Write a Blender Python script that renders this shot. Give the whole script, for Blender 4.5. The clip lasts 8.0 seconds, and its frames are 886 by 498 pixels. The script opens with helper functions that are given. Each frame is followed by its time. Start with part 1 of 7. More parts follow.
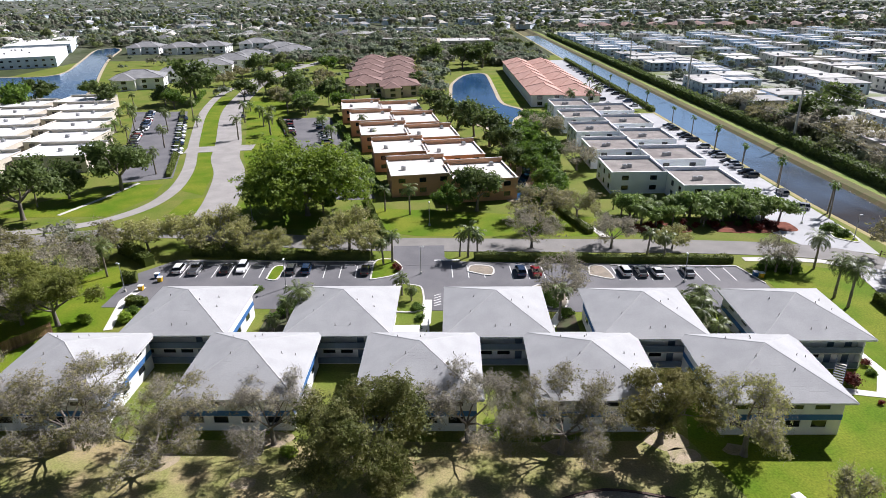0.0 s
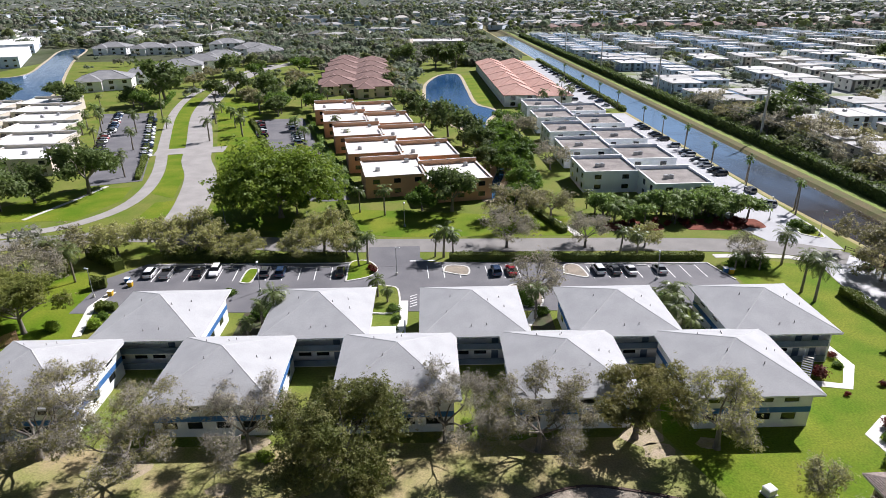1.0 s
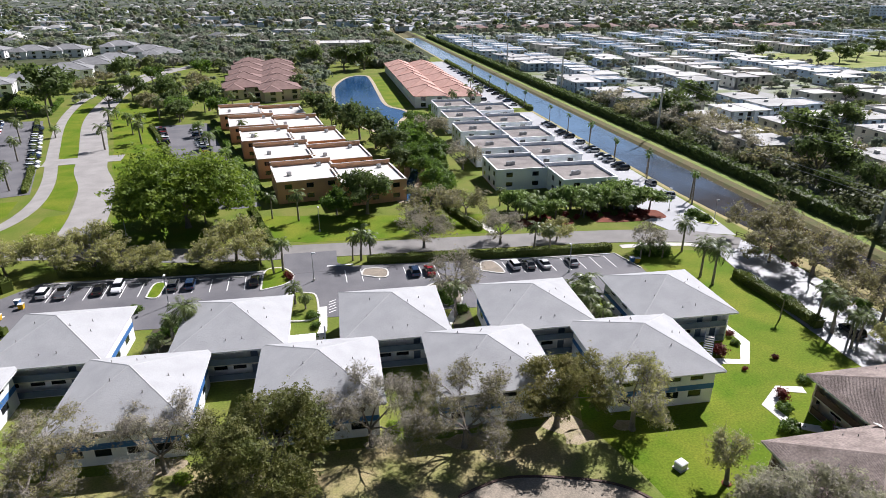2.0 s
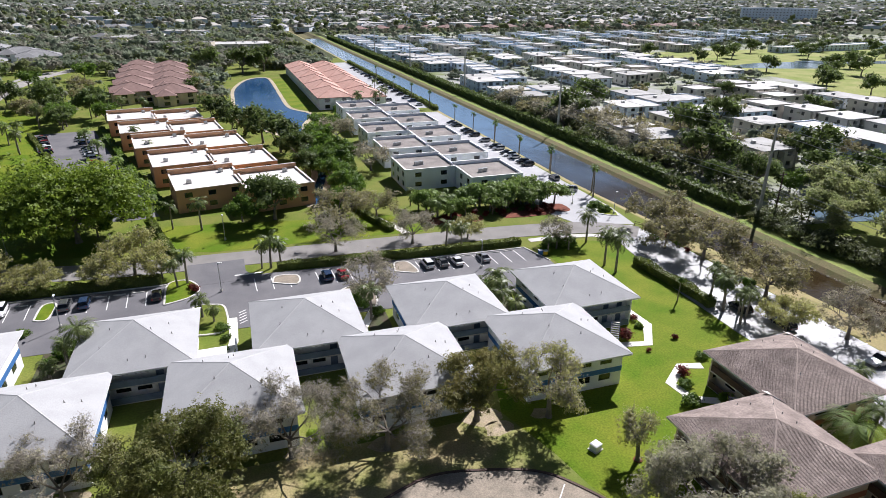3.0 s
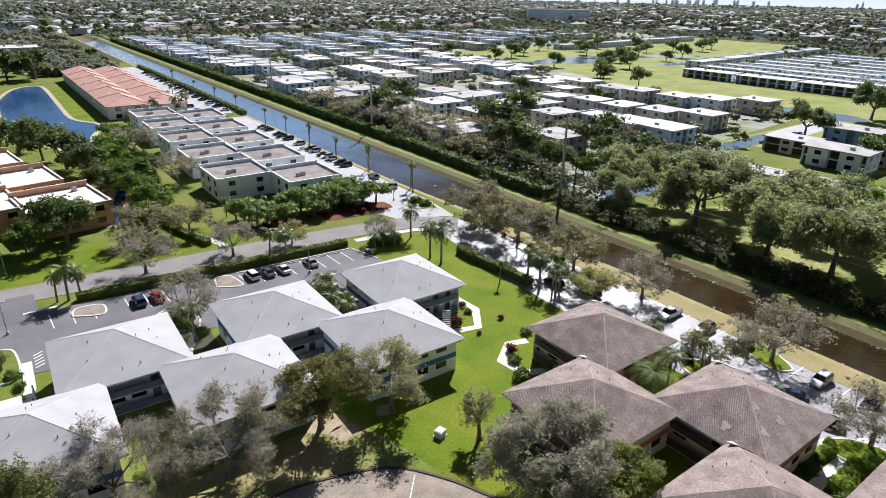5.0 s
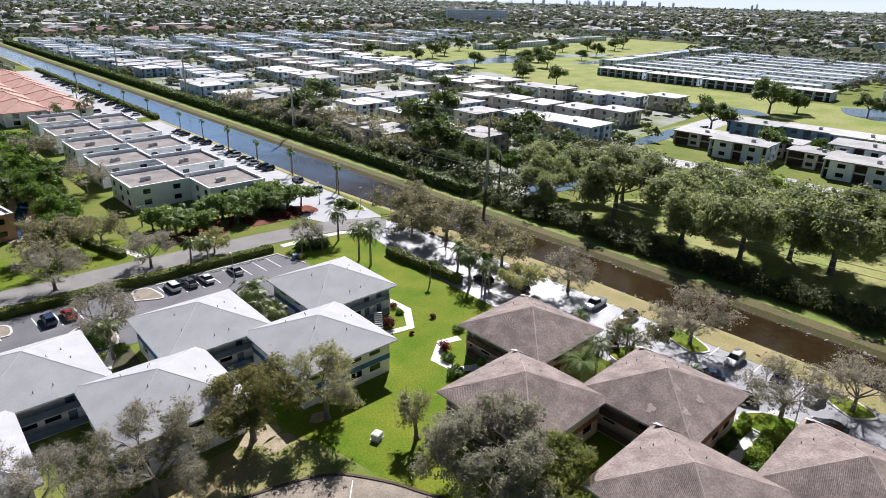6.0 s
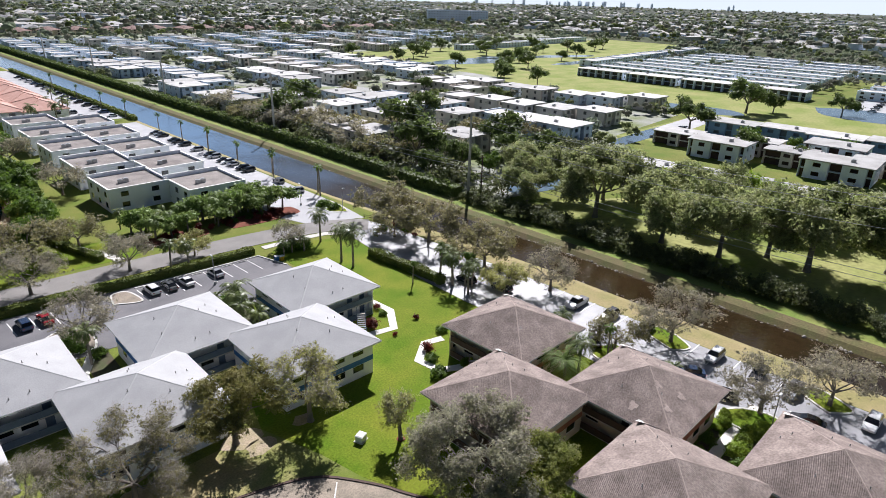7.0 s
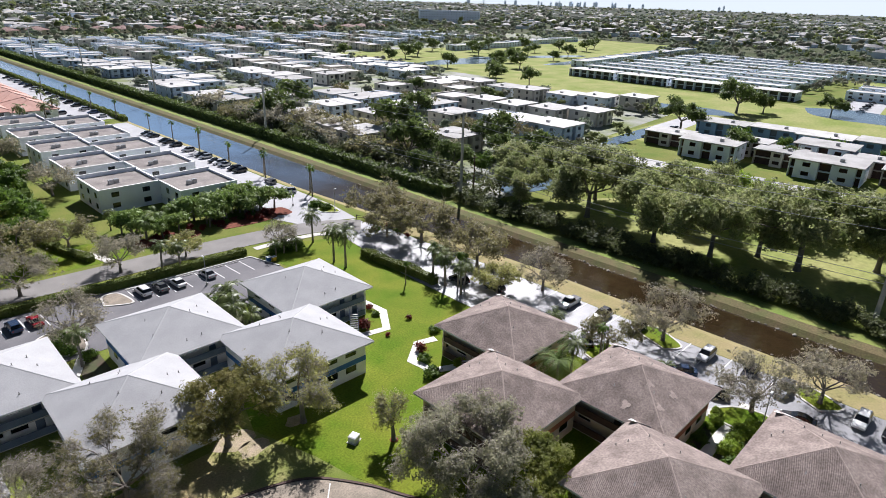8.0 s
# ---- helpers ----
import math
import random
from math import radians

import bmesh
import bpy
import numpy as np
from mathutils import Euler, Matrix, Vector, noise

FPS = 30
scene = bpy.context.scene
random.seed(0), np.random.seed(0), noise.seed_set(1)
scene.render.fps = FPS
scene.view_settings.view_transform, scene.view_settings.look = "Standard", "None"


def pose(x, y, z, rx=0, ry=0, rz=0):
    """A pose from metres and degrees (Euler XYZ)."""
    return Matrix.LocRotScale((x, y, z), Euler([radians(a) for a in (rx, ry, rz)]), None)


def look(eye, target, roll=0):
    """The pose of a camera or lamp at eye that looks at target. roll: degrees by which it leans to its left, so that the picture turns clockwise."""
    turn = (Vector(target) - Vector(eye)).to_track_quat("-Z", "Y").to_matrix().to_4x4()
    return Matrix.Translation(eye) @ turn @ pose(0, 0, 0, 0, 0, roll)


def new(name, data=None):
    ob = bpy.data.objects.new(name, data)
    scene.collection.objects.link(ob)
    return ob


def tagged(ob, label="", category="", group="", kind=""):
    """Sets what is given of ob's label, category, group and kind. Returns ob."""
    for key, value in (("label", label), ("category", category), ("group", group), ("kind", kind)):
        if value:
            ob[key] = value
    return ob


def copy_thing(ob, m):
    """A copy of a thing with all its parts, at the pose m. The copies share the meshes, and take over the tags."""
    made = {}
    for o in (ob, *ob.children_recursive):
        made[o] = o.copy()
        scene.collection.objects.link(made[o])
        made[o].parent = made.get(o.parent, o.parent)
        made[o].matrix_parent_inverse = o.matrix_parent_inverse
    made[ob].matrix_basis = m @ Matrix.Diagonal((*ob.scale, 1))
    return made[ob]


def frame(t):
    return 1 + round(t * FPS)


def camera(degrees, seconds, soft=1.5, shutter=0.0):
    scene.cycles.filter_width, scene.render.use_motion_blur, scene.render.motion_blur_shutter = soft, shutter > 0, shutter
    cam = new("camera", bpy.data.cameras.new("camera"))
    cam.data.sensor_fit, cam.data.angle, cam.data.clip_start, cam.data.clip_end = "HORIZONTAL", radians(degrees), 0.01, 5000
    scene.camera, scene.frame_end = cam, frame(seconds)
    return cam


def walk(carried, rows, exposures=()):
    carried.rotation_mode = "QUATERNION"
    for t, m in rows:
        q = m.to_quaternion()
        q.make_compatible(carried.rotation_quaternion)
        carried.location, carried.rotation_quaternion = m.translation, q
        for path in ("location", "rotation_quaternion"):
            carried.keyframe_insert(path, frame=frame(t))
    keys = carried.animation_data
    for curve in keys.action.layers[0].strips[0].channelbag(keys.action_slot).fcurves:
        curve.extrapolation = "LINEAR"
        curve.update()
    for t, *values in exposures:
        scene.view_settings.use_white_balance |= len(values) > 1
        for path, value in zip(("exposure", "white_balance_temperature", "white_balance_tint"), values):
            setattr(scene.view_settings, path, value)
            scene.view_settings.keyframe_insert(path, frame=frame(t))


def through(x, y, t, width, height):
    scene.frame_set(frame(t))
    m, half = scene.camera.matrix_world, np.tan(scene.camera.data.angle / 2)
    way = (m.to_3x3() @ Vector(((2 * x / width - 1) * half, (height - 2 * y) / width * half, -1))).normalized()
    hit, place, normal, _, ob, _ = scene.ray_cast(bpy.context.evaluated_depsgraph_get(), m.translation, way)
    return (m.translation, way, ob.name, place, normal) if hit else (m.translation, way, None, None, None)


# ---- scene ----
# ---- camera: a drone that hovers and turns to its right ----
cam = camera(71.10, 8.0, soft=0.5)
PLAN = 1.18  # metres to a unit of the plan below
EYE = 45.0
ROWS = [  # seconds, yaw, pitch, roll
    (0.0, 0.00, -22.93, -0.78),
    (0.5, -0.37, -22.91, -0.69),
    (1.0, -2.46, -22.91, -0.54),
    (1.5, -6.38, -22.89, -0.31),
    (1.7, -8.13, -22.87, -0.21),
    (2.8, -17.65, -22.75, 0.34),
    (3.0, -19.45, -22.76, 0.41),
    (3.5, -23.73, -22.71, 0.53),
    (4.0, -28.07, -22.64, 0.71),
    (4.5, -32.35, -22.57, 0.93),
    (5.0, -36.64, -22.52, 1.11),
    (5.2, -38.34, -22.49, 1.17),
    (6.3, -44.70, -22.32, 1.47),
    (6.5, -44.98, -22.31, 1.51),
    (7.0, -45.44, -22.27, 1.59),
    (7.5, -45.87, -22.25, 1.65),
    (8.0, -46.18, -22.23, 1.69),
]
walk(cam, [(t, pose(0, 0, EYE * PLAN, 0, 0, yaw) @ pose(0, 0, 0, 90 + pitch) @ pose(0, 0, 0, 0, 0, roll)) for t, yaw, pitch, roll in ROWS])

# ---- light ----
SUN_AZ, SUN_EL = radians(49.0), radians(43.5)  # azimuth from +y towards +x
world = bpy.data.worlds.new("sky")
scene.world = world
world.use_nodes = True
sky = world.node_tree.nodes.new("ShaderNodeTexSky")
sky.sky_type, sky.sun_disc = "NISHITA", False
sky.sun_elevation, sky.sun_rotation = SUN_EL, SUN_AZ
sky.altitude, sky.air_density, sky.dust_density, sky.ozone_density = 40, 0.8, 0.5, 1.5
back = world.node_tree.nodes["Background"]
back.inputs[1].default_value = 0.034
world.node_tree.links.new(sky.outputs[0], back.inputs[0])
sun_data = bpy.data.lights.new("sun", "SUN")
sun_data.energy, sun_data.angle, sun_data.color = 5.4, radians(0.53), (1.0, 0.972, 1.02)
sun = new("sun", sun_data)
sun.matrix_world = look((300, 300, 300), (300 - 300 * math.sin(SUN_AZ) * math.cos(SUN_EL), 300 - 300 * math.cos(SUN_AZ) * math.cos(SUN_EL), 300 - 300 * math.sin(SUN_EL)))
scene.view_settings.exposure = 0.61

# ---- materials ----
def material(name, color, rough=0.8, var=0.25, scale=1.0, fine=12.0, bump=0.15, metal=0.0, spec=0.3, alt=None, island=0.0, random_ob=0.0, stretch=(1, 1, 1)):
    """A surface with two scales of variation, grain relief and, on request, a tint for each piece or each object."""
    m = bpy.data.materials.new(name)
    m.use_nodes = True
    nt = m.node_tree
    n, ln = nt.nodes, nt.links
    b = n["Principled BSDF"]
    b.inputs["Roughness"].default_value = rough
    b.inputs["Metallic"].default_value = metal
    b.inputs["Specular IOR Level"].default_value = spec
    geo = n.new("ShaderNodeNewGeometry")
    mp = n.new("ShaderNodeMapping")
    mp.inputs["Scale"].default_value = stretch
    ln.new(geo.outputs["Position"], mp.inputs["Vector"])
    big = n.new("ShaderNodeTexNoise")
    big.inputs["Scale"].default_value, big.inputs["Detail"].default_value = scale, 5
    small = n.new("ShaderNodeTexNoise")
    small.inputs["Scale"].default_value, small.inputs["Detail"].default_value = fine, 3
    ln.new(mp.outputs[0], big.inputs["Vector"]), ln.new(mp.outputs[0], small.inputs["Vector"])
    c2 = alt if alt else tuple(c * (1 - var) for c in color)
    ramp = n.new("ShaderNodeValToRGB")
    ramp.color_ramp.elements[0].position, ramp.color_ramp.elements[1].position = 0.35, 0.65
    ramp.color_ramp.elements[0].color, ramp.color_ramp.elements[1].color = (*color, 1), (*c2, 1)
    ln.new(big.outputs[0], ramp.inputs[0])
    val = n.new("ShaderNodeMapRange")
    val.inputs[1].default_value, val.inputs[2].default_value = 0.3, 0.7
    val.inputs[3].default_value, val.inputs[4].default_value = 1 - var * 0.6, 1 + var * 0.6
    ln.new(small.outputs[0], val.inputs[0])
    fac = val.outputs[0]
    for amount, make, out in ((island, "geo", "Random Per Island"), (random_ob, "ShaderNodeObjectInfo", "Random")):
        if amount:
            src = geo if make == "geo" else n.new(make)
            mr = n.new("ShaderNodeMapRange")
            mr.inputs[3].default_value, mr.inputs[4].default_value = 1 - amount, 1 + amount
            ln.new(src.outputs[out], mr.inputs[0])
            mul = n.new("ShaderNodeMath")
            mul.operation = "MULTIPLY"
            ln.new(fac, mul.inputs[0]), ln.new(mr.outputs[0], mul.inputs[1])
            fac = mul.outputs[0]
    mix = n.new("ShaderNodeVectorMath")
    mix.operation = "SCALE"
    ln.new(ramp.outputs[0], mix.inputs[0]), ln.new(fac, mix.inputs["Scale"])
    ln.new(mix.outputs[0], b.inputs["Base Color"])
    if bump:
        bp = n.new("ShaderNodeBump")
        bp.inputs["Strength"].default_value, bp.inputs["Distance"].default_value = bump, 0.05
        ln.new(small.outputs[0], bp.inputs["Height"]), ln.new(bp.outputs[0], b.inputs["Normal"])
    return m


def leafy(name, color, alt, island=0.26, through=0.4, scale=0.35, rough=0.55, random_ob=0.15, spec=0.3):
    """Leaves: tinted leaf by leaf and clump by clump, and letting some light through."""
    m = material(name, color, rough, 0.2, scale, 3.0, 0.0, alt=alt, island=island, random_ob=random_ob, spec=spec)
    n, ln = m.node_tree.nodes, m.node_tree.links
    b, out = n["Principled BSDF"], n["Material Output"]
    tr = n.new("ShaderNodeBsdfTranslucent")
    ln.new(b.inputs["Base Color"].links[0].from_socket, tr.inputs[0])
    mx = n.new("ShaderNodeMixShader")
    mx.inputs[0].default_value = through
    ln.new(b.outputs[0], mx.inputs[1]), ln.new(tr.outputs[0], mx.inputs[2]), ln.new(mx.outputs[0], out.inputs[0])
    return m


def glass(name, color):
    m = material(name, color, 0.06, 0.1, 0.5, 2.0, 0.0, spec=0.6)
    m.node_tree.nodes["Principled BSDF"].inputs["Transmission Weight"].default_value = 0.35
    return m


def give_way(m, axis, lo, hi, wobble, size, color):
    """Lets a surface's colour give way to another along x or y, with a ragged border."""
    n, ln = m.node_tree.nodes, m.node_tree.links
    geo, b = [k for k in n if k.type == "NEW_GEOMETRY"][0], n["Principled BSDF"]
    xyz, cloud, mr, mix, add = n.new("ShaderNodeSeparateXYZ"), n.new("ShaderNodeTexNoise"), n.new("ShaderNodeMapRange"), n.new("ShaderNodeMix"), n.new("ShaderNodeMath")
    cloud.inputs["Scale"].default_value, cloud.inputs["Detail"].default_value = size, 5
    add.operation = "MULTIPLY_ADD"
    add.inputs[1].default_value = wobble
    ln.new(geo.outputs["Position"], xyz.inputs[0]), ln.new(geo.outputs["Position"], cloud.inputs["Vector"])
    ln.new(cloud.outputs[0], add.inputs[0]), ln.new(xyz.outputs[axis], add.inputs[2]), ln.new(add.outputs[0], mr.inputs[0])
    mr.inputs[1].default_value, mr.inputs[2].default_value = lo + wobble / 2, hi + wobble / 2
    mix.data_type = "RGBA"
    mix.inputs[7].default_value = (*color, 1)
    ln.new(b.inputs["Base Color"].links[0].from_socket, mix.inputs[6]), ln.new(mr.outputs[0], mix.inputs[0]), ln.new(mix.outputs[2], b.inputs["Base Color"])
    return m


def water(name, color, rough, wave, size):
    m = material(name, color, rough, 0.3, 0.05, size, 0.0, spec=0.5)
    n, ln = m.node_tree.nodes, m.node_tree.links
    bp = n.new("ShaderNodeBump")
    bp.inputs["Strength"].default_value, bp.inputs["Distance"].default_value = wave, 0.1
    tex = [k for k in n if k.type == "TEX_NOISE"][1]
    ln.new(tex.outputs[0], bp.inputs["Height"]), ln.new(bp.outputs[0], n["Principled BSDF"].inputs["Normal"])
    return m


GRASS = material("grass", (0.108, 0.152, 0.022), 0.9, 0.35, 0.12, 3.0, 0.5, alt=(0.165, 0.172, 0.042), spec=0.1)
LAWN = material("lawn", (0.086, 0.15, 0.008), 0.9, 0.42, 0.13, 3.5, 0.5, alt=(0.16, 0.186, 0.02), spec=0.1)
DRY = give_way(material("dry_grass", (0.33, 0.262, 0.14), 0.95, 0.35, 0.2, 4.0, 0.5, alt=(0.2, 0.215, 0.06)), "X", 23, 37, 16, 0.16, (0.105, 0.155, 0.014))
FAIRWAY = material("fairway", (0.19, 0.235, 0.06), 0.95, 0.25, 0.06, 0.8, 0.2, alt=(0.29, 0.29, 0.115), spec=0.08)
BANK = material("bank", (0.135, 0.105, 0.05), 0.95, 0.4, 0.3, 3.0, 0.6, alt=(0.1, 0.105, 0.035))
BANKLAWN = material("bank_lawn", (0.13, 0.19, 0.03), 0.95, 0.3, 0.15, 3.0, 0.5, alt=(0.2, 0.22, 0.055))
TANBANK = material("dry_bank_grass", (0.31, 0.25, 0.125), 0.95, 0.3, 0.2, 3.0, 0.5, alt=(0.235, 0.215, 0.085))
SAND = material("sand", (0.45, 0.38, 0.27), 0.95, 0.25, 0.4, 4.0, 0.4)
FARGROUND = material("far_ground", (0.055, 0.07, 0.032), 0.95, 0.4, 0.012, 0.1, 0.0, alt=(0.09, 0.095, 0.06), spec=0.05)
ASPHALT = material("dark_asphalt", (0.115, 0.113, 0.122), 0.85, 0.25, 0.12, 20, 0.25, alt=(0.165, 0.16, 0.166))
ROADWAY = material("pale_asphalt", (0.33, 0.31, 0.295), 0.9, 0.15, 0.2, 15, 0.2, alt=(0.27, 0.255, 0.24))
PALELOT = material("sealed_pale_asphalt", (0.28, 0.28, 0.292), 0.54, 0.25, 0.25, 12, 0.2, alt=(0.21, 0.21, 0.22), spec=0.5)
GREYLOT = material("grey_asphalt", (0.34, 0.34, 0.35), 0.8, 0.15, 0.15, 12, 0.2, alt=(0.4, 0.4, 0.41))
ESTATE = material("worn_lots_and_lawn", (0.3, 0.3, 0.29), 0.9, 0.25, 0.045, 1.2, 0.1, alt=(0.13, 0.16, 0.045))
TARMAC = material("worn_grey_asphalt", (0.235, 0.222, 0.21), 0.9, 0.18, 0.2, 15, 0.2, alt=(0.19, 0.18, 0.17))
CONCRETE = material("concrete", (0.55, 0.53, 0.49), 0.85, 0.15, 0.5, 10, 0.2)
WALKWAY = material("white_concrete", (0.72, 0.69, 0.64), 0.85, 0.12, 0.5, 10, 0.2)
KERB = material("kerb_concrete", (0.6, 0.58, 0.54), 0.85, 0.15, 0.8, 8, 0.2)
PAINT = material("white_line_paint", (0.75, 0.75, 0.73), 0.7, 0.2, 2.0, 15, 0.1)
MULCH = material("red_mulch", (0.2, 0.06, 0.035), 0.95, 0.35, 1.0, 8, 0.6)
GRAVEL = material("bare_dirt", (0.31, 0.26, 0.205), 0.95, 0.35, 0.5, 5, 0.6, alt=(0.22, 0.19, 0.15))
EARTH = material("trodden_earth", (0.36, 0.29, 0.21), 0.95, 0.35, 0.8, 5, 0.6, alt=(0.27, 0.235, 0.13))
WATER = give_way(water("canal_water", (0.036, 0.023, 0.011), 0.04, 0.45, 1.2), "Y", 140, 245, 90, 0.06, (0.125, 0.205, 0.32))  # brown murk; northwards the sky's reflected blue is put into the colour
POND = water("pond_water", (0.025, 0.085, 0.2), 0.08, 0.35, 1.1)
WHITEROOF = material("white_shingle", (0.4, 0.4, 0.403), 0.85, 0.12, 0.35, 7.0, 0.3, alt=(0.355, 0.355, 0.36))
RIDGEWHITE = material("white_hip_cap", (0.43, 0.43, 0.43), 0.75, 0.08, 1.0, 9.0, 0.2)
BROWNROOF = material("brown_shingle", (0.195, 0.155, 0.138), 0.9, 0.45, 0.45, 4.0, 0.4, alt=(0.305, 0.248, 0.22))
RIDGEBROWN = material("pale_brown_hip_cap", (0.42, 0.34, 0.3), 0.9, 0.2, 1.0, 6.0, 0.4)
FLASHING = material("white_flashing", (0.75, 0.74, 0.72), 0.6, 0.1, 1.0, 6.0, 0.1)
STUCCO = material("white_stucco", (0.82, 0.82, 0.81), 0.9, 0.08, 0.4, 14, 0.3)
FASCIA = material("white_fascia", (0.75, 0.75, 0.74), 0.6, 0.08, 0.8, 8, 0.1)
BLUE = material("blue_painted_band", (0.05, 0.16, 0.38), 0.7, 0.15, 0.8, 8, 0.1)
SLATE = material("blue_grey_paint", (0.14, 0.18, 0.24), 0.75, 0.15, 0.8, 8, 0.1)
BEIGE = material("cream_stucco", (0.62, 0.54, 0.42), 0.9, 0.1, 0.4, 14, 0.3)
RUST = material("terracotta_band", (0.36, 0.15, 0.09), 0.8, 0.15, 0.8, 8, 0.1)
DARKWOOD = material("dark_brown_paint", (0.09, 0.055, 0.045), 0.8, 0.2, 0.8, 8, 0.1)
ORANGE = material("orange_stucco", (0.62, 0.35, 0.21), 0.9, 0.1, 0.3, 12, 0.3)
CREAMROOF = material("pale_flat_roof", (0.68, 0.65, 0.6), 0.85, 0.14, 0.25, 5, 0.2, alt=(0.56, 0.53, 0.5))
GREYROOF = material("stained_grey_flat_roof", (0.27, 0.245, 0.225), 0.9, 0.4, 0.25, 4, 0.3, alt=(0.17, 0.15, 0.14))
GREYWALL = material("pale_grey_stucco", (0.84, 0.86, 0.92), 0.9, 0.08, 0.3, 12, 0.3)
TANWALL = material("tan_stucco", (0.6, 0.54, 0.45), 0.9, 0.1, 0.3, 12, 0.3)
BRIGHTROOF = material("white_flat_roof", (0.46, 0.452, 0.44), 0.8, 0.25, 0.15, 3, 0.15, alt=(0.33, 0.322, 0.305), random_ob=0.25)
WESTROOF = material("bright_white_flat_roof", (0.72, 0.71, 0.69), 0.8, 0.14, 0.2, 3, 0.15, alt=(0.62, 0.61, 0.59))
GREYTOP = material("grey_flat_roof", (0.46, 0.45, 0.44), 0.85, 0.2, 0.15, 3, 0.15, alt=(0.56, 0.55, 0.54), random_ob=0.2)
# white walls whose colour takes in the blue sky light of their shaded sides
FARWALL = material("sky_tinted_white_stucco", (0.76, 0.83, 0.93), 0.9, 0.1, 0.2, 6, 0.1, random_ob=0.09)
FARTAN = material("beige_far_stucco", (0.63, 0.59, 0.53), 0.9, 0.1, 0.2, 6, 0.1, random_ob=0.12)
# the blue of sky-lit shade, put more strongly into the wall colour
FARBLUE = material("sky_tinted_blue_stucco", (0.56, 0.68, 0.84), 0.9, 0.1, 0.2, 6, 0.1, random_ob=0.12)
DEEPBLUE = material("mid_blue_far_stucco", (0.2, 0.33, 0.52), 0.9, 0.1, 0.2, 6, 0.1)
# shade inside balconies and behind openings, put into the cores' colour
FARDARK = material("shaded_recess_tone", (0.1, 0.095, 0.09), 0.9, 0.1, 0.2, 6, 0.1)
SALMON = material("salmon_tile", (0.52, 0.315, 0.26), 0.85, 0.15, 0.4, 5, 0.4, alt=(0.45, 0.26, 0.21))
MAROON = material("brown_red_tile", (0.2, 0.125, 0.11), 0.85, 0.2, 0.4, 5, 0.4, alt=(0.25, 0.16, 0.14))
SLATEROOF = material("grey_shingle", (0.2, 0.2, 0.205), 0.9, 0.2, 0.3, 5, 0.4, alt=(0.25, 0.25, 0.25), random_ob=0.15)
PANE = glass("window_glass", (0.03, 0.035, 0.04))
FRAME = material("white_aluminium", (0.7, 0.7, 0.7), 0.45, 0.08, 1, 8, 0.0)
STEEL = material("galvanised_steel", (0.38, 0.39, 0.4), 0.45, 0.15, 1, 8, 0.05, metal=0.7)
DARKMETAL = material("dark_metal", (0.06, 0.06, 0.065), 0.6, 0.15, 1, 8, 0.05, metal=0.4)
POLEMAT = material("weathered_concrete", (0.5, 0.48, 0.44), 0.9, 0.2, 0.6, 8, 0.2)
VENTMAT = material("dull_vent_paint", (0.3, 0.29, 0.28), 0.8, 0.15, 1, 8, 0.0)
FENCEWOOD = material("weathered_fence_boards", (0.27, 0.16, 0.1), 0.9, 0.3, 1.0, 12, 0.4, random_ob=0.2, stretch=(1, 1, 0.2))
TYRE = material("tyre_rubber", (0.02, 0.02, 0.02), 0.9, 0.2, 2, 20, 0.1)
CARGLASS = glass("car_glass", (0.015, 0.017, 0.02))
YELLOW = material("yellow_plastic", (0.65, 0.4, 0.03), 0.5, 0.1, 2, 10, 0.0)
BARK = material("grey_bark", (0.2, 0.175, 0.15), 0.95, 0.3, 1.5, 14, 0.6, stretch=(1, 1, 0.35))
TWIG = material("grey_twigs", (0.37, 0.335, 0.285), 0.95, 0.25, 1.0, 8, 0.2)
PALMTRUNK = material("palm_trunk", (0.27, 0.235, 0.19), 0.95, 0.25, 2.0, 6, 0.5, stretch=(0.4, 0.4, 3))
OAKLEAF = leafy("olive_oak_leaf", (0.23, 0.22, 0.09), (0.32, 0.29, 0.15), through=0.5)
DARKOAK = leafy("dark_oak_leaf", (0.11, 0.13, 0.03), (0.175, 0.17, 0.055), through=0.4)
RUSSET = leafy("olive_russet_leaf", (0.27, 0.24, 0.08), (0.2, 0.2, 0.06), through=0.5)
GREYLEAF = leafy("grey_green_leaf", (0.33, 0.31, 0.2), (0.4, 0.365, 0.26), through=0.5)
SPRING = leafy("yellow_green_leaf", (0.42, 0.41, 0.15), (0.34, 0.34, 0.13), through=0.5)
PALELEAF = leafy("pale_grey_green_leaf", (0.42, 0.41, 0.29), (0.36, 0.355, 0.22), through=0.65)
SUNNYLEAF = leafy("sunny_green_leaf", (0.25, 0.33, 0.04), (0.15, 0.23, 0.03), through=0.5)
YELLOWOAK = leafy("yellow_olive_leaf", (0.25, 0.26, 0.07), (0.19, 0.215, 0.055), through=0.6)
FICUS = leafy("bright_green_leaf", (0.13, 0.21, 0.03), (0.09, 0.16, 0.024), through=0.5)
UNDERGROWTH = leafy("undergrowth_leaf", (0.095, 0.12, 0.045), (0.145, 0.155, 0.07), through=0.5, scale=0.15)
DEEPGREEN = leafy("deep_green_leaf", (0.09, 0.135, 0.034), (0.135, 0.175, 0.055), through=0.5)
FRESH = leafy("fresh_green_leaf", (0.15, 0.23, 0.05), (0.21, 0.28, 0.08), through=0.4)
PARKLEAF = leafy("soft_green_leaf", (0.25, 0.3, 0.11), (0.33, 0.345, 0.16), through=0.6)
LIMELEAF = leafy("lime_green_leaf", (0.28, 0.38, 0.045), (0.2, 0.29, 0.035), through=0.55)
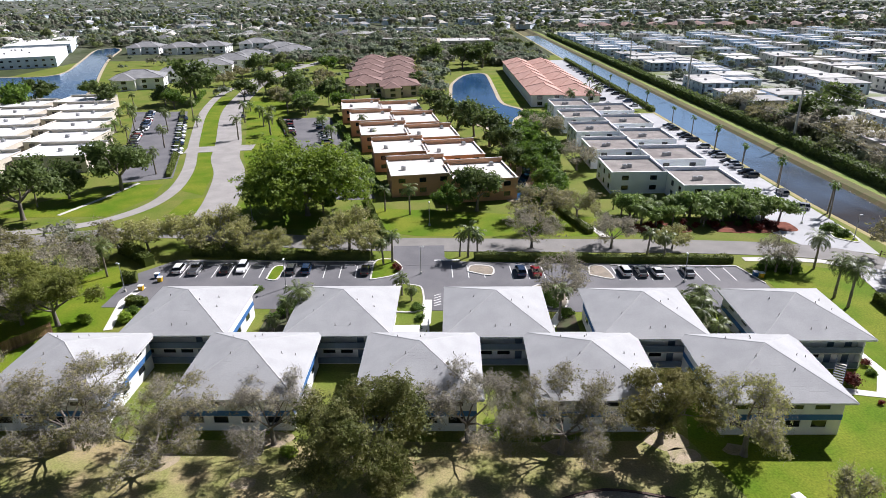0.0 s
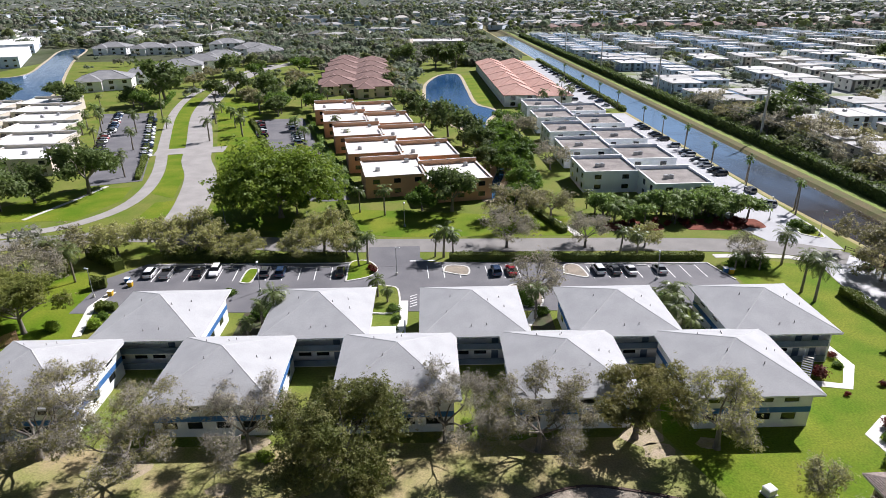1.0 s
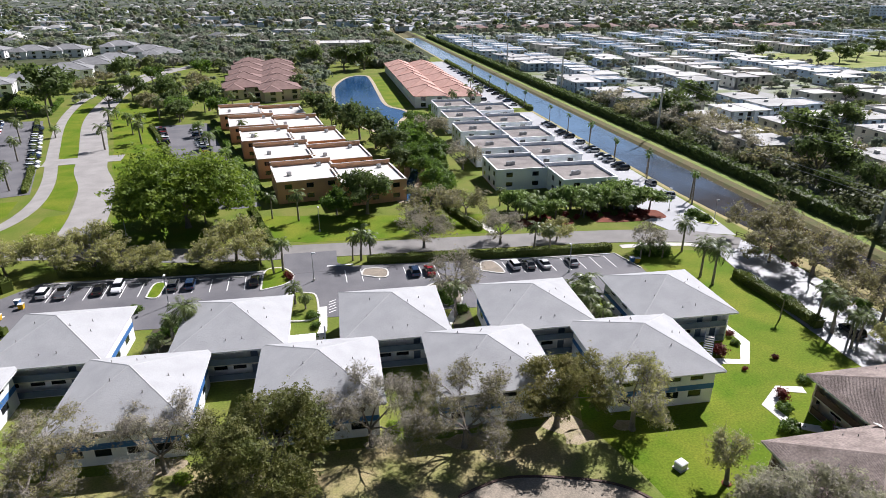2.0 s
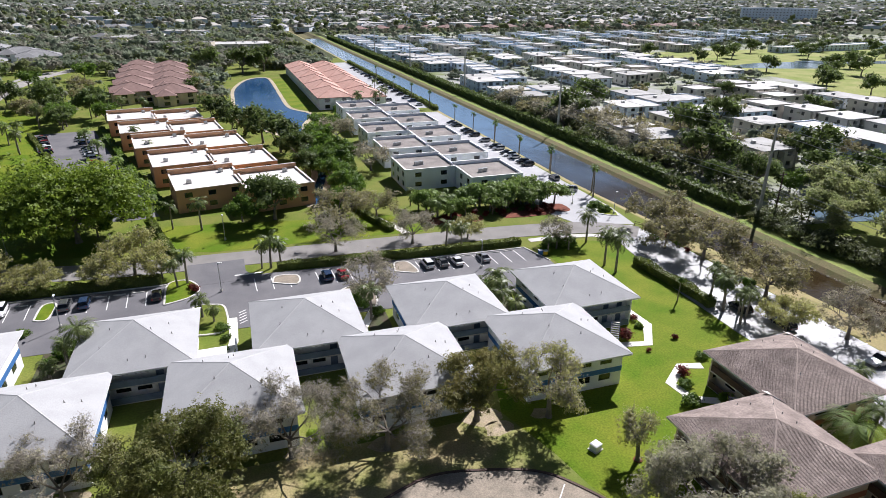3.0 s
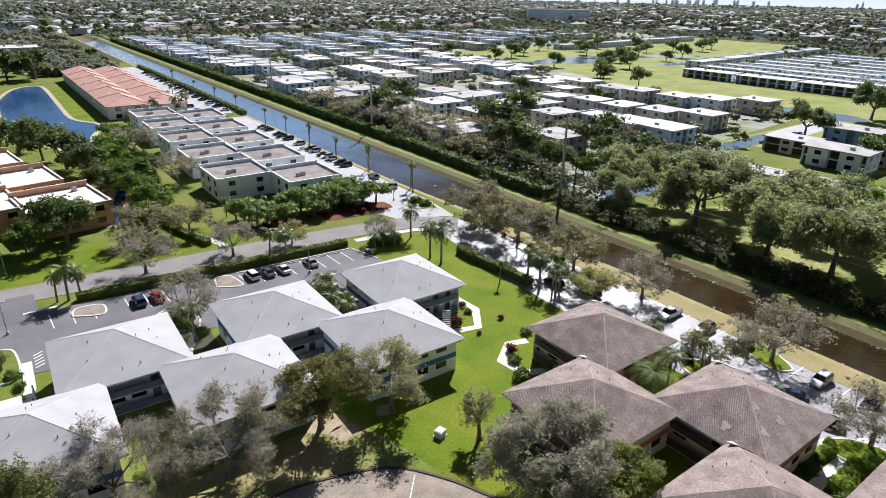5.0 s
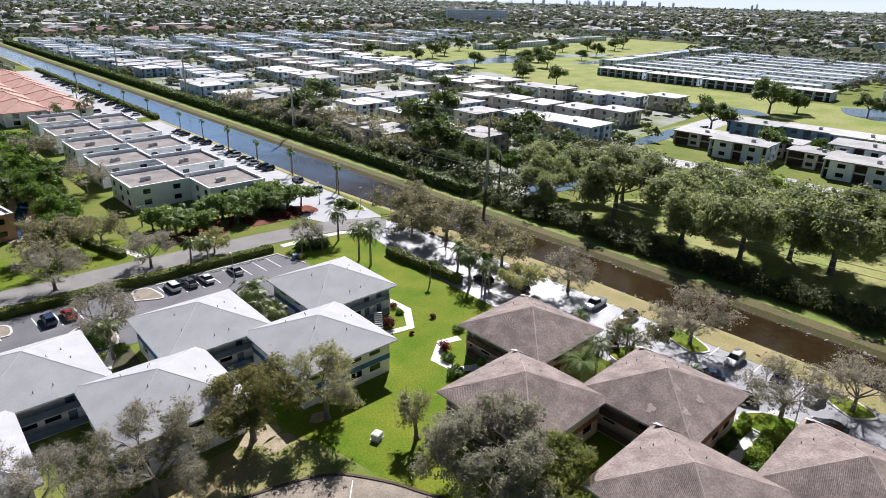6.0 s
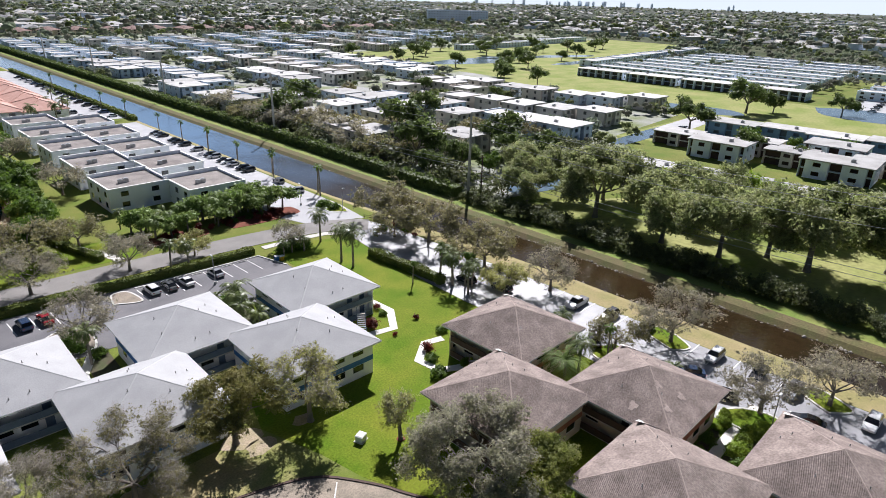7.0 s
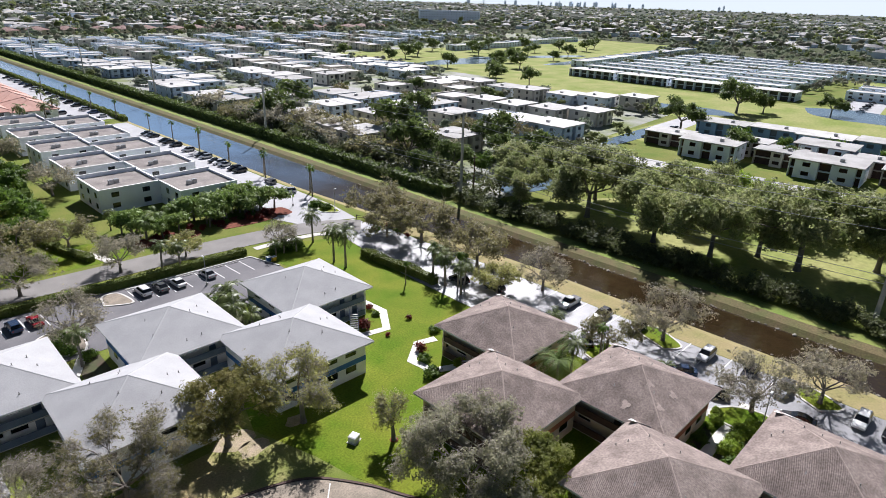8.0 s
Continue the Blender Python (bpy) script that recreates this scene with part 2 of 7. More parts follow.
HEDGELEAF = leafy("hedge_leaf", (0.11, 0.15, 0.03), (0.16, 0.19, 0.045))
PALMLEAF = leafy("palm_frond", (0.1, 0.14, 0.042), (0.155, 0.185, 0.06), through=0.35, rough=0.4)
REDLEAF = leafy("red_leaf", (0.19, 0.025, 0.02), (0.12, 0.03, 0.02))
# woodland leaves with the haze of distance mixed into their colours
FARLEAF = leafy("hazed_green_leaf", (0.2, 0.24, 0.165), (0.265, 0.3, 0.215), island=0.3, through=0.5, scale=0.05, rough=0.95, spec=0.03)
FARGREY = leafy("hazed_grey_leaf", (0.29, 0.285, 0.225), (0.23, 0.235, 0.185), island=0.3, through=0.5, scale=0.05, rough=0.95, spec=0.03)
CANOPY = leafy("hazed_canopy_leaf", (0.14, 0.165, 0.13), (0.205, 0.215, 0.185), island=0.0, through=0.3, scale=0.03, rough=0.95, spec=0.03)
FARFRESH = leafy("hazed_fresh_leaf", (0.18, 0.22, 0.085), (0.23, 0.255, 0.115), island=0.3, through=0.5, scale=0.05, rough=0.95, spec=0.03)

# ---- builders ----
class Shape:
    """Corners and faces of one mesh, with a material slot for each face."""

    def __init__(self):
        self.v, self.f, self.m = [], [], []

    def face(self, pts, m=0):
        k = len(self.v)
        self.v += [tuple(p) for p in pts]
        self.f.append(tuple(range(k, k + len(pts))))
        self.m.append(m)
        return self

    def box(self, x0, x1, y0, y1, z0, z1, m=0):
        k = len(self.v)
        self.v += [(x0, y0, z0), (x1, y0, z0), (x1, y1, z0), (x0, y1, z0), (x0, y0, z1), (x1, y0, z1), (x1, y1, z1), (x0, y1, z1)]
        for q in ((0, 3, 2, 1), (4, 5, 6, 7), (0, 1, 5, 4), (1, 2, 6, 5), (2, 3, 7, 6), (3, 0, 4, 7)):
            self.f.append(tuple(k + i for i in q))
            self.m.append(m)
        return self

    def loft(self, rings, m=0, caps=True, closed=True):
        """Rings of equal count, joined one to the next."""
        k, n = len(self.v), len(rings[0])
        for r in rings:
            self.v += [tuple(p) for p in r]
        for i in range(len(rings) - 1):
            for j in range(n if closed else n - 1):
                a, b = k + i * n + j, k + i * n + (j + 1) % n
                self.f.append((a, b, b + n, a + n))
                self.m.append(m)
        if caps:
            self.f += [tuple(k + j for j in reversed(range(n))), tuple(k + (len(rings) - 1) * n + j for j in range(n))]
            self.m += [m, m]
        return self

    def tube(self, pts, radii, n=6, m=0, caps=True):
        pts = [Vector(p) for p in pts]
        rings = []
        for i, p in enumerate(pts):
            d = (pts[min(i + 1, len(pts) - 1)] - pts[max(i - 1, 0)]).normalized()
            a = d.cross(Vector((0.31, 0.95, 0.05)) if abs(d.y) < 0.9 else Vector((1, 0, 0))).normalized()
            b = d.cross(a)
            rings.append([p + (a * math.cos(6.28319 * j / n) + b * math.sin(6.28319 * j / n)) * radii[i] for j in range(n)])
        return self.loft(rings, m, caps)

    def add(self, other, mat=None, m=None):
        k = len(self.v)
        self.v += [tuple(mat @ Vector(p)) for p in other.v] if mat is not None else list(other.v)
        self.f += [tuple(k + i for i in q) for q in other.f]
        self.m += list(other.m) if m is None else [m] * len(other.f)
        return self


def mesh_of(name, s, mats, smooth=False):
    me = bpy.data.meshes.new(name)
    me.from_pydata(s.v, [], s.f)
    for mt in mats if isinstance(mats, (list, tuple)) else [mats]:
        me.materials.append(mt)
    if any(s.m):
        me.polygons.foreach_set("material_index", s.m)
    if smooth:
        me.polygons.foreach_set("use_smooth", [True] * len(me.polygons))
    me.update()
    return me


def part(name, s, mats, parent, label="", smooth=False):
    ob = new(name, s if isinstance(s, bpy.types.Mesh) else mesh_of(name, s, mats, smooth))
    ob.parent = parent
    return tagged(ob, label)


def thing(name, label, category, group="", m=None):
    ob = tagged(new(name), label, category, group)
    if m is not None:
        ob.matrix_basis = m
    return ob


def solid(name, s, mats, label, category="", group="", kind="", m=None, smooth=False):
    ob = tagged(new(name, mesh_of(name, s, mats, smooth)), label, category, group, kind)
    if m is not None:
        ob.matrix_basis = m
    return ob


def offset_line(pts, d):
    """A line beside a line of points, d metres to its left."""
    out = []
    for i, p in enumerate(pts):
        a, b = Vector(pts[max(i - 1, 0)]), Vector(pts[min(i + 1, len(pts) - 1)])
        t = (b - a).normalized()
        out.append((p[0] - t.y * d, p[1] + t.x * d))
    return out


def smooth_line(pts, steps=6):
    """Catmull-Rom through the points."""
    out = []
    q = [pts[0], *pts, pts[-1]]
    for i in range(1, len(q) - 2):
        p0, p1, p2, p3 = (np.array(q[i + k], float) for k in (-1, 0, 1, 2))
        for s in range(steps):
            t = s / steps
            out.append(tuple(0.5 * (2 * p1 + (p2 - p0) * t + (2 * p0 - 5 * p1 + 4 * p2 - p3) * t * t + (3 * p1 - p0 - 3 * p2 + p3) * t ** 3)))
    return out + [tuple(pts[-1])]


def ribbon(pts, width, z, thick=0.06):
    """A slab that follows a line."""
    s = Shape()
    a, b = offset_line(pts, width / 2), offset_line(pts, -width / 2)
    return s.loft([[(p[0], p[1], z), (q[0], q[1], z), (q[0], q[1], z - thick), (p[0], p[1], z - thick)] for p, q in zip(a, b)])


def slab(pts, z, thick=0.06):
    """A flat slab over an outline, given counterclockwise."""
    s = Shape()
    s.face([(*p, z) for p in pts])
    n = len(pts)
    for i in range(n):
        p, q = pts[i], pts[(i + 1) % n]
        s.face([(*p, z - thick), (*q, z - thick), (*q, z), (*p, z)])
    return s


def structure(name, s, mats, label="", parent=None):
    ob = tagged(new(name, mesh_of(name, s, mats)), label, kind="structure")
    return ob

# ---- ground, water, roads ----
def ground_sheet():
    """One sheet to the horizon, with the canal's bed sunk into it."""
    xs = [-4150, -1500, -500, -250, -100, 0, 60, 80.2, 82.0, 84.5, 93.0, 95.0, 96.5, 98.6, 102.5, 140, 200, 300, 500, 900, 1800, 4150]
    zs = {82.0: -0.35, 84.5: -1.6, 93.0: -1.6, 95.0: -0.7, 96.5: 0.2, 98.6: 0.45}
    ys = [-900, -300, -60, 0, 60, 80, 100, 130, 200, 300, 450, 700, 1100, 2000, 4150]
    s = Shape()
    nx = len(xs)
    slide = lambda x, y: 4.2 * min(1, max(0, (130 - y) / 70)) if 80 < x < 85 else 0  # the near bank widens to the south
    s.v = [(x + slide(x, y), y, zs.get(x, 0.0)) for y in ys for x in xs]
    for j in range(len(ys) - 1):
        for i in range(nx - 1):
            k = j * nx + i
            s.f.append((k, k + 1, k + 1 + nx, k + nx))
            x, y = xs[i], ys[j]
            far = y >= 450 or x >= 500 or x < -250 or y < -60
            s.m.append(2 if 82 <= x < 98 else 4 if 80 <= x < 82 else 1 if 98 <= x < 102 and y < 700 else 3 if far else 0)
    return s


structure("ground", ground_sheet(), [GRASS, BANKLAWN, BANK, FARGROUND, TANBANK], "green and tan mown grass with bare patches")
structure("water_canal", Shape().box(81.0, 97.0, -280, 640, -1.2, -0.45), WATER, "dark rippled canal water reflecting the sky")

LAKE = [(-330, 295), (-209, 295), (-168, 288), (-176, 322), (-206, 390), (-238, 465), (-270, 550), (-286, 542), (-250, 448), (-226, 378), (-256, 368), (-330, 374)]
PONDLINE = [(4.5, 290), (5.6, 318), (11, 345), (17, 357), (24, 357), (25.5, 340), (25.3, 300), (25.5, 262), (31, 249), (32, 240), (27, 226), (25, 210), (25, 195), (25, 180), (24.4, 160), (21, 145), (18, 134), (15.5, 135), (17.6, 147), (20.6, 160), (21.4, 180), (20, 198), (15, 214), (8, 226), (4, 243), (4, 265)]
for nm, line in (("water_lake", LAKE), ("water_pond", PONDLINE)):
    pts = smooth_line(line + [line[0]], 4)[:-1]
    structure(nm, slab(pts, 0.03), POND, "blue rippled pond water reflecting the sky")
    structure("shore", ribbon(pts + [pts[0]], 1.6, 0.1, 0.12), SAND, "pale sandy pond shore")

ROAD = smooth_line([(-150, 92), (-110, 104), (-78, 114), (-55, 117), (-37, 112.8), (-20, 109.8), (0, 108.4), (23, 107.2), (44, 106), (60, 104.2), (70, 101.5), (76, 97)], 6)
structure("road_main", ribbon(ROAD, 6.4, 0.06), TARMAC, "worn grey asphalt road")
BOULEVARD = smooth_line([(-49, 114), (-50, 128), (-52, 141), (-56.5, 160), (-63, 177), (-68, 196), (-83, 248), (-90, 290), (-94, 334), (-91, 384), (-80, 422), (-72, 468), (-60, 520)], 6)
structure("road_boulevard", ribbon(BOULEVARD, 8.0, 0.064), ROADWAY, "pale worn asphalt boulevard")
PATH = smooth_line([(-160, 96), (-110, 112), (-80, 119.5), (-69, 128), (-65.5, 142), (-69, 164), (-80, 199), (-94.5, 249), (-102.5, 296), (-101, 334), (-98, 384), (-88, 418)], 6)
structure("pavement_path", ribbon(PATH, 3.2, 0.068), ROADWAY, "pale asphalt cycle path curving through grass")
structure("road_crossing", ribbon([(-78, 186), (-70, 187.5), (-58, 189)], 7.5, 0.072), ROADWAY, "pale asphalt junction")
structure("road_entrance", ribbon([(-4.5, 108), (-4.5, 99)], 9.5, 0.07), ASPHALT, "dark asphalt car park entrance")
structure("trim_stop_line", Shape().box(-1.6, 3.0, 100.9, 101.35, 0.06, 0.078), PAINT, "white painted stop line")
structure("pavement_verge", ribbon([(53, 99.8), (60, 99.6), (66, 98.5), (70, 96)], 1.6, 0.068), CONCRETE, "narrow concrete footpath")

FRONTLOT = [(-53, 85), (52, 80), (52.3, 90), (50.5, 97.2), (1.5, 100.6), (0.3, 102.5), (-9, 103), (-10.5, 101.5), (-48, 103), (-53, 97)]
structure("road_front_lot", slab(FRONTLOT, 0.05), ASPHALT, "dark asphalt car park")
EASTLOT = [(65.5, 5), (68, -80), (81, -80), (80.2, 12), (80.2, 60), (79, 92), (77, 101), (71, 102), (69.5, 96), (66, 72), (65.5, 60)]
structure("road_east_lot", slab(EASTLOT, 0.052), PALELOT, "pale sun-bleached asphalt car park lane")
structure("road_grey_lot", slab([(66.5, 106), (78, 101), (79.5, 112), (80, 235), (64.5, 235), (64.5, 112)], 0.05), GREYLOT, "pale grey asphalt car park")
structure("road_orange_lot", slab([(-20, 136), (-15.5, 137), (-24, 165), (-42, 236), (-60, 234), (-44, 186), (-31, 137)], 0.05), ASPHALT, "dark asphalt car park")
structure("road_west_lot", slab([(-82, 152), (-70, 156), (-79, 185), (-102, 252), (-123, 252), (-104, 205)], 0.05), ASPHALT, "dark asphalt car park")
structure("road_pink_lot", slab([(64, 245), (80, 245), (80, 420), (64, 420)], 0.05), GREYLOT, "grey asphalt car park")
structure("road_far_lot", slab([(152, 243), (192, 243), (192, 262), (152, 262)], 0.05), GREYLOT, "pale asphalt car park")
structure("road_golf_lot", slab([(330, 55), (470, 70), (470, 84), (330, 72)], 0.05), GREYLOT, "pale asphalt car park")
structure("road_court", slab([(222, 99), (262, 102), (262, 112), (222, 110)], 0.05), GREYLOT, "pale asphalt court")

structure("bank_near", slab([(80.4, -80), (84.6, -80), (84.6, 58), (83.2, 80), (81.6, 99), (80.4, 101), (79.6, 92), (80.4, 60)], 0.018, 0.03), TANBANK, "dry tan grass between car park and canal")
# lawns
structure("lawn_middle", slab([(26, 53), (28, 46), (29, 41), (32, 34), (36, 20), (66, -20), (66, 32), (65.4, 60), (66, 72), (69, 94), (60, 98), (53, 97), (53, 82), (36, 82), (30, 66)], 0.02, 0.03), LAWN, "bright green mown lawn")
structure("lawn_front", slab([(-75, 36), (-40, 34), (32, 30), (29.5, 40), (28.5, 45), (26, 53), (6, 53), (-60, 55)], 0.024, 0.03), DRY, "dry tan and green grass under trees")
structure("lawn_side", slab([(-62, 62), (-50, 62), (-48, 95), (-58, 100), (-70, 92)], 0.02, 0.03), LAWN, "bright green mown lawn with shrubs")
structure("lawn_islands", slab([(-60.5, 150), (-59.5, 162), (-67, 182), (-71, 182), (-66, 160)], 0.02, 0.03), LAWN, "bright green verge")
structure("lawn_median", slab([(-75, 193), (-73, 193.5), (-90, 258), (-96, 285), (-99, 290), (-96, 252), (-82, 204)], 0.024, 0.03), LAWN, "bright green verge")
structure("lawn_pond", slab([(26.5, 262), (33, 252), (36, 262), (33.5, 300), (33, 350), (26.5, 352)], 0.02, 0.03), LAWN, "bright green pond-side lawn")
structure("lawn_north", slab([(-18, 118), (-5, 113), (24, 112), (35, 111), (36, 122), (20, 124), (-14, 130)], 0.02, 0.03), LAWN, "bright green lawn with shade")
structure("lawn_verge", slab([(-57, 141), (-60.8, 160), (-67, 178), (-72, 196), (-87, 249), (-95, 287), (-99, 287), (-92, 249), (-78, 199), (-67, 164), (-63.5, 145)], 0.018, 0.03), LAWN, "green verge between road and path")
structure("lawn_east_verge", slab([(-45, 118), (-46, 140), (-51.5, 160), (-58, 178), (-63, 198), (-77, 248), (-84, 285), (-70, 285), (-58, 240), (-40, 180), (-33, 136), (-20, 118)], 0.018, 0.03), LAWN, "green lawn beside the boulevard")
structure("lawn_west_verge", slab([(-73, 127), (-68.5, 140), (-70.5, 151), (-84, 149), (-102, 127)], 0.018, 0.03), LAWN, "green lawn beside the path")
structure("lawn_west", slab([(-60, 121), (-50, 118), (-54, 140), (-60, 138)], 0.02, 0.03), LAWN, "bright green verge")
GOLF = [(215, 40), (330, -80), (640, -60), (640, 70), (480, 95), (360, 60), (342, 90), (342, 150), (345, 225), (370, 240), (520, 260), (700, 330), (700, 420), (440, 400), (400, 330), (320, 270), (276, 230), (255, 150), (262, 112), (200, 112), (205, 88)]


def inside(x, y, poly):
    """Whether a point of the plan lies in an outline."""
    hit = False
    for (ax, ay), (bx, by) in zip(poly, poly[1:] + poly[:1]):
        if (ay > y) != (by > y) and x < (bx - ax) * (y - ay) / (by - ay) + ax:
            hit = not hit
    return hit


structure("ground_golf", slab(GOLF, 0.03), FAIRWAY, "pale green golf fairway")
structure("ground_estate", slab([(108, 90), (170, 84), (200, 112), (262, 118), (255, 160), (276, 232), (320, 272), (400, 335), (440, 402), (700, 425), (720, 700), (108, 700)], 0.022, 0.03), ESTATE, "mixed pale car parks and lawns of an estate")
structure("ground_links", slab([(298, 238), (345, 228), (370, 240), (520, 260), (700, 330), (700, 425), (440, 426), (300, 426)], 0.034, 0.03), FAIRWAY, "pale green golf fairway")
structure("ground_park", slab([(104, -60), (170, -60), (172, 30), (150, 62), (108, 88)], 0.026, 0.03), FAIRWAY, "sunlit grass among trees")
PALEPOND = water("pale_pond_water", (0.13, 0.19, 0.25), 0.08, 0.3, 1.1)
for nm, line in (("water_golf", [(337, 86), (347, 70), (344, 50), (340, 20), (315, 20), (313, 50), (312, 64), (318, 78)]), ("water_inlet", [(190, 102), (226, 103), (228, 110), (190, 108)]), ("water_bend", [(288, 142), (294, 112), (284, 99), (274, 112), (276, 132)]),
                 ("water_mere", [(117, 90), (133, 86), (147, 93), (146, 97), (121, 96)]), ("water_links", [(300, 330), (360, 343), (390, 327), (366, 306), (330, 314)]), ("water_fairway", [(380, 330), (470, 300), (480, 312), (388, 345)]), ("water_reach", [(400, 268), (560, 270), (560, 284), (400, 280)])):
    structure(nm, slab(smooth_line(line + [line[0]], 4)[:-1], 0.06), PALEPOND, "small pale blue pond")

# bare ground patch with its edging
DIRT = smooth_line([(10, 44.5), (15.4, 46), (22, 44.6), (26, 42.8), (28.5, 40), (31, 35.5), (32, 30), (20, 26), (10, 30)] + [(10, 44.5)], 5)
structure("ground_bare", slab(DIRT[:-1], 0.05), GRAVEL, "bare brown dirt patch")
structure("trim_bare", ribbon(DIRT, 0.28, 0.14, 0.15), DARKWOOD, "dark edging")
solid("pipe", Shape().tube([(27.2, 40.6, 0.12), (23.5, 36.5, 0.12)], [0.07, 0.07], 8), FLASHING, "long white plastic pipe lying on bare dirt", "pipe")

# trodden earth round the trunks
g = random.Random(17)
for x, y, rr in ((-29.5, 50.8, 2.0), (-18.2, 54, 1.9), (-39, 54, 2.2), (-7.6, 50, 2.4), (3.2, 53.6, 1.7), (12.2, 52.2, 2.2), (23.8, 53, 2.6), (24.6, 50.6, 2.0), (30.4, 51.4, 1.5), (-20, 47.5, 1.4), (-49.5, 53, 2.0)):
    structure("ground_bare", slab([(x + rr * g.uniform(0.7, 1.1) * math.cos(k * 0.628), y + rr * 0.7 * g.uniform(0.7, 1.1) * math.sin(k * 0.628)) for k in range(10)], 0.03, 0.02), EARTH, "trodden pale earth round a tree trunk")
structure("ground_bare", slab([(36.2 + 0.5 * math.cos(k * 0.8), 41.3 + 0.5 * math.sin(k * 0.8)) for k in range(8)], 0.05, 0.04), MULCH, "small ring of red mulch round a young tree")

# footpaths between the buildings
def footpath(line, w, nm="pavement_walk"):
    structure(nm, ribbon(line, w, 0.07), WALKWAY, "white concrete footpath")


footpath([(48, 70.5), (54.5, 69.5), (54.6, 64.8), (51.5, 60.3), (46.5, 61.5)], 1.3)
footpath([(54.7, 53.4), (52, 54.2), (48.3, 51.5), (48.7, 48), (51.5, 46.5)], 1.3)
footpath([(-48.5, 78), (-50.5, 87), (-49.5, 92)], 1.2)
footpath([(14.2, 70), (15.2, 77), (17.8, 82)], 1.2)
footpath([(-4.5, 72), (-2.5, 79), (-2.4, 86)], 1.2)
footpath([(71.4, 16.5), (67, 16.4), (63, 16.5), (56, 16.3)], 1.3)
footpath([(27.5, 122), (30.5, 115), (31.5, 111)], 1.6)
structure("pavement_walk", ribbon([(-84, 128), (-80, 140), (-77, 152)], 1.0, 0.07), CONCRETE, "narrow concrete footpath")

# kerbed islands of the car parks
def island(pts, m=LAWN):
    ring = smooth_line(pts + [pts[0]], 5)
    structure("kerb", ribbon(ring, 0.28, 0.17, 0.16), KERB, "pale concrete kerb")
    structure("ground_island", slab(ring[:-1], 0.13, 0.1), m, "planted island with grass")


island([(-29.8, 94.2), (-28, 94), (-27.8, 99), (-29.6, 99)])
island([(-12.2, 93.5), (-8.5, 95), (-7.2, 98), (-9, 101.5), (-12, 101)])
island([(4.2, 96.2), (8.0, 94.6), (8.4, 97.9), (5, 98.6)], GRAVEL)
island([(24.6, 94.2), (27.6, 92.6), (28.4, 93.4), (27.6, 97.4), (25.4, 97.6)], GRAVEL)
island([(76, 29.5), (78.6, 28.2), (81, 33.5), (78, 34.5)])
island([(76.4, 10), (79, 8), (81, 12.5), (78.5, 13.5)])
island([(66, 29.5), (69.5, 31), (71.4, 34.8), (70.8, 36.4), (66.8, 36.6)])
island([(65.6, 12), (70.5, 13.5), (69.6, 17.5), (66, 19)])
island([(74.5, 109), (78, 107), (79, 116), (75.5, 114)])
island([(-8.6, 82.5), (-3.6, 82.5), (-3.4, 89.5), (-5, 91.2), (-8, 91)], GRASS)
island([(14, 84), (18.5, 83), (19, 90), (14.5, 90)], GRAVEL)

# shaded planting beds between the blocks
SOIL = material("dark_planting_soil", (0.075, 0.058, 0.04), 0.95, 0.4, 0.6, 6, 0.6, alt=(0.06, 0.075, 0.03))
for pts in ([(15.2, 66), (18.8, 66), (19.4, 81), (18.6, 83.5), (16.4, 81)], [(33.6, 66), (38.2, 66), (38.6, 82), (34.0, 82)], [(-26.6, 68), (-20.8, 68), (-20.6, 84), (-26.4, 84)], [(-5.8, 66.5), (-1.2, 66.5), (-1.2, 70), (-5.8, 70)],
            [(52.5, 12.0), (65.5, 12.0), (65.5, 15.6), (52.5, 15.6)], [(52.5, 17.2), (62.6, 17.2), (64.2, 18.5), (52.5, 18.5)]):
    structure("ground_bed", slab(pts, 0.034, 0.03), SOIL, "dark planted bed between blocks")

# painted stall lines
def stalls(x0, y0, dx, dy, n, length, angle, nm="trim_stall"):
    for i in range(n):
        c, sn = math.cos(angle), math.sin(angle)
        x, y = x0 + dx * i, y0 + dy * i
        s = Shape().box(0, length, -0.07, 0.07, 0.054, 0.062)
        structure(nm, s, PAINT, "white painted stall line").matrix_basis = pose(x, y, 0, 0, 0, math.degrees(angle))


stalls(-44.8, 95.4, 2.72, -0.1, 13, 5.0, radians(92))
stalls(1.6, 93.9, 2.7, -0.1, 3, 5.0, radians(92))
stalls(11.7, 93.2, 2.7, -0.1, 3, 5.0, radians(92))
stalls(29.2, 92.1, 2.7, -0.11, 8, 5.0, radians(92))
stalls(75.8, 16, 0, 2.9, 5, 4.6, 0.0)
stalls(75.8, 36, 0, 2.9, 8, 4.6, 0.0)
stalls(75.2, 148, 0, 2.75, 22, 4.6, 0.0)

for i in range(5):
    structure("trim_hatch", Shape().box(0, 1.25, -0.09, 0.09, 0.075, 0.082), PAINT, "white painted hatching").matrix_basis = pose(-1.5, 83.9 + 0.85 * i, 0, 0, 0, 32)

# wheel stops at the heads of the stalls and the kerb behind them
def wheel_stops(x0, y0, dx, dy, n, a, skip=()):
    for i in range(n):
        if i not in skip:
            ob = solid("wheel_stop", Shape().loft([[(-0.9, -0.1, 0.05), (0.9, -0.1, 0.05), (0.9, 0.1, 0.05), (-0.9, 0.1, 0.05)], [(-0.86, -0.05, 0.19), (0.86, -0.05, 0.19), (0.86, 0.05, 0.19), (-0.86, 0.05, 0.19)]]), KERB, "white concrete wheel stop on asphalt", "wheel stop", "wheel stops")
            ob.matrix_basis = pose(x0 + dx * i, y0 + dy * i, 0, 0, 0, a)


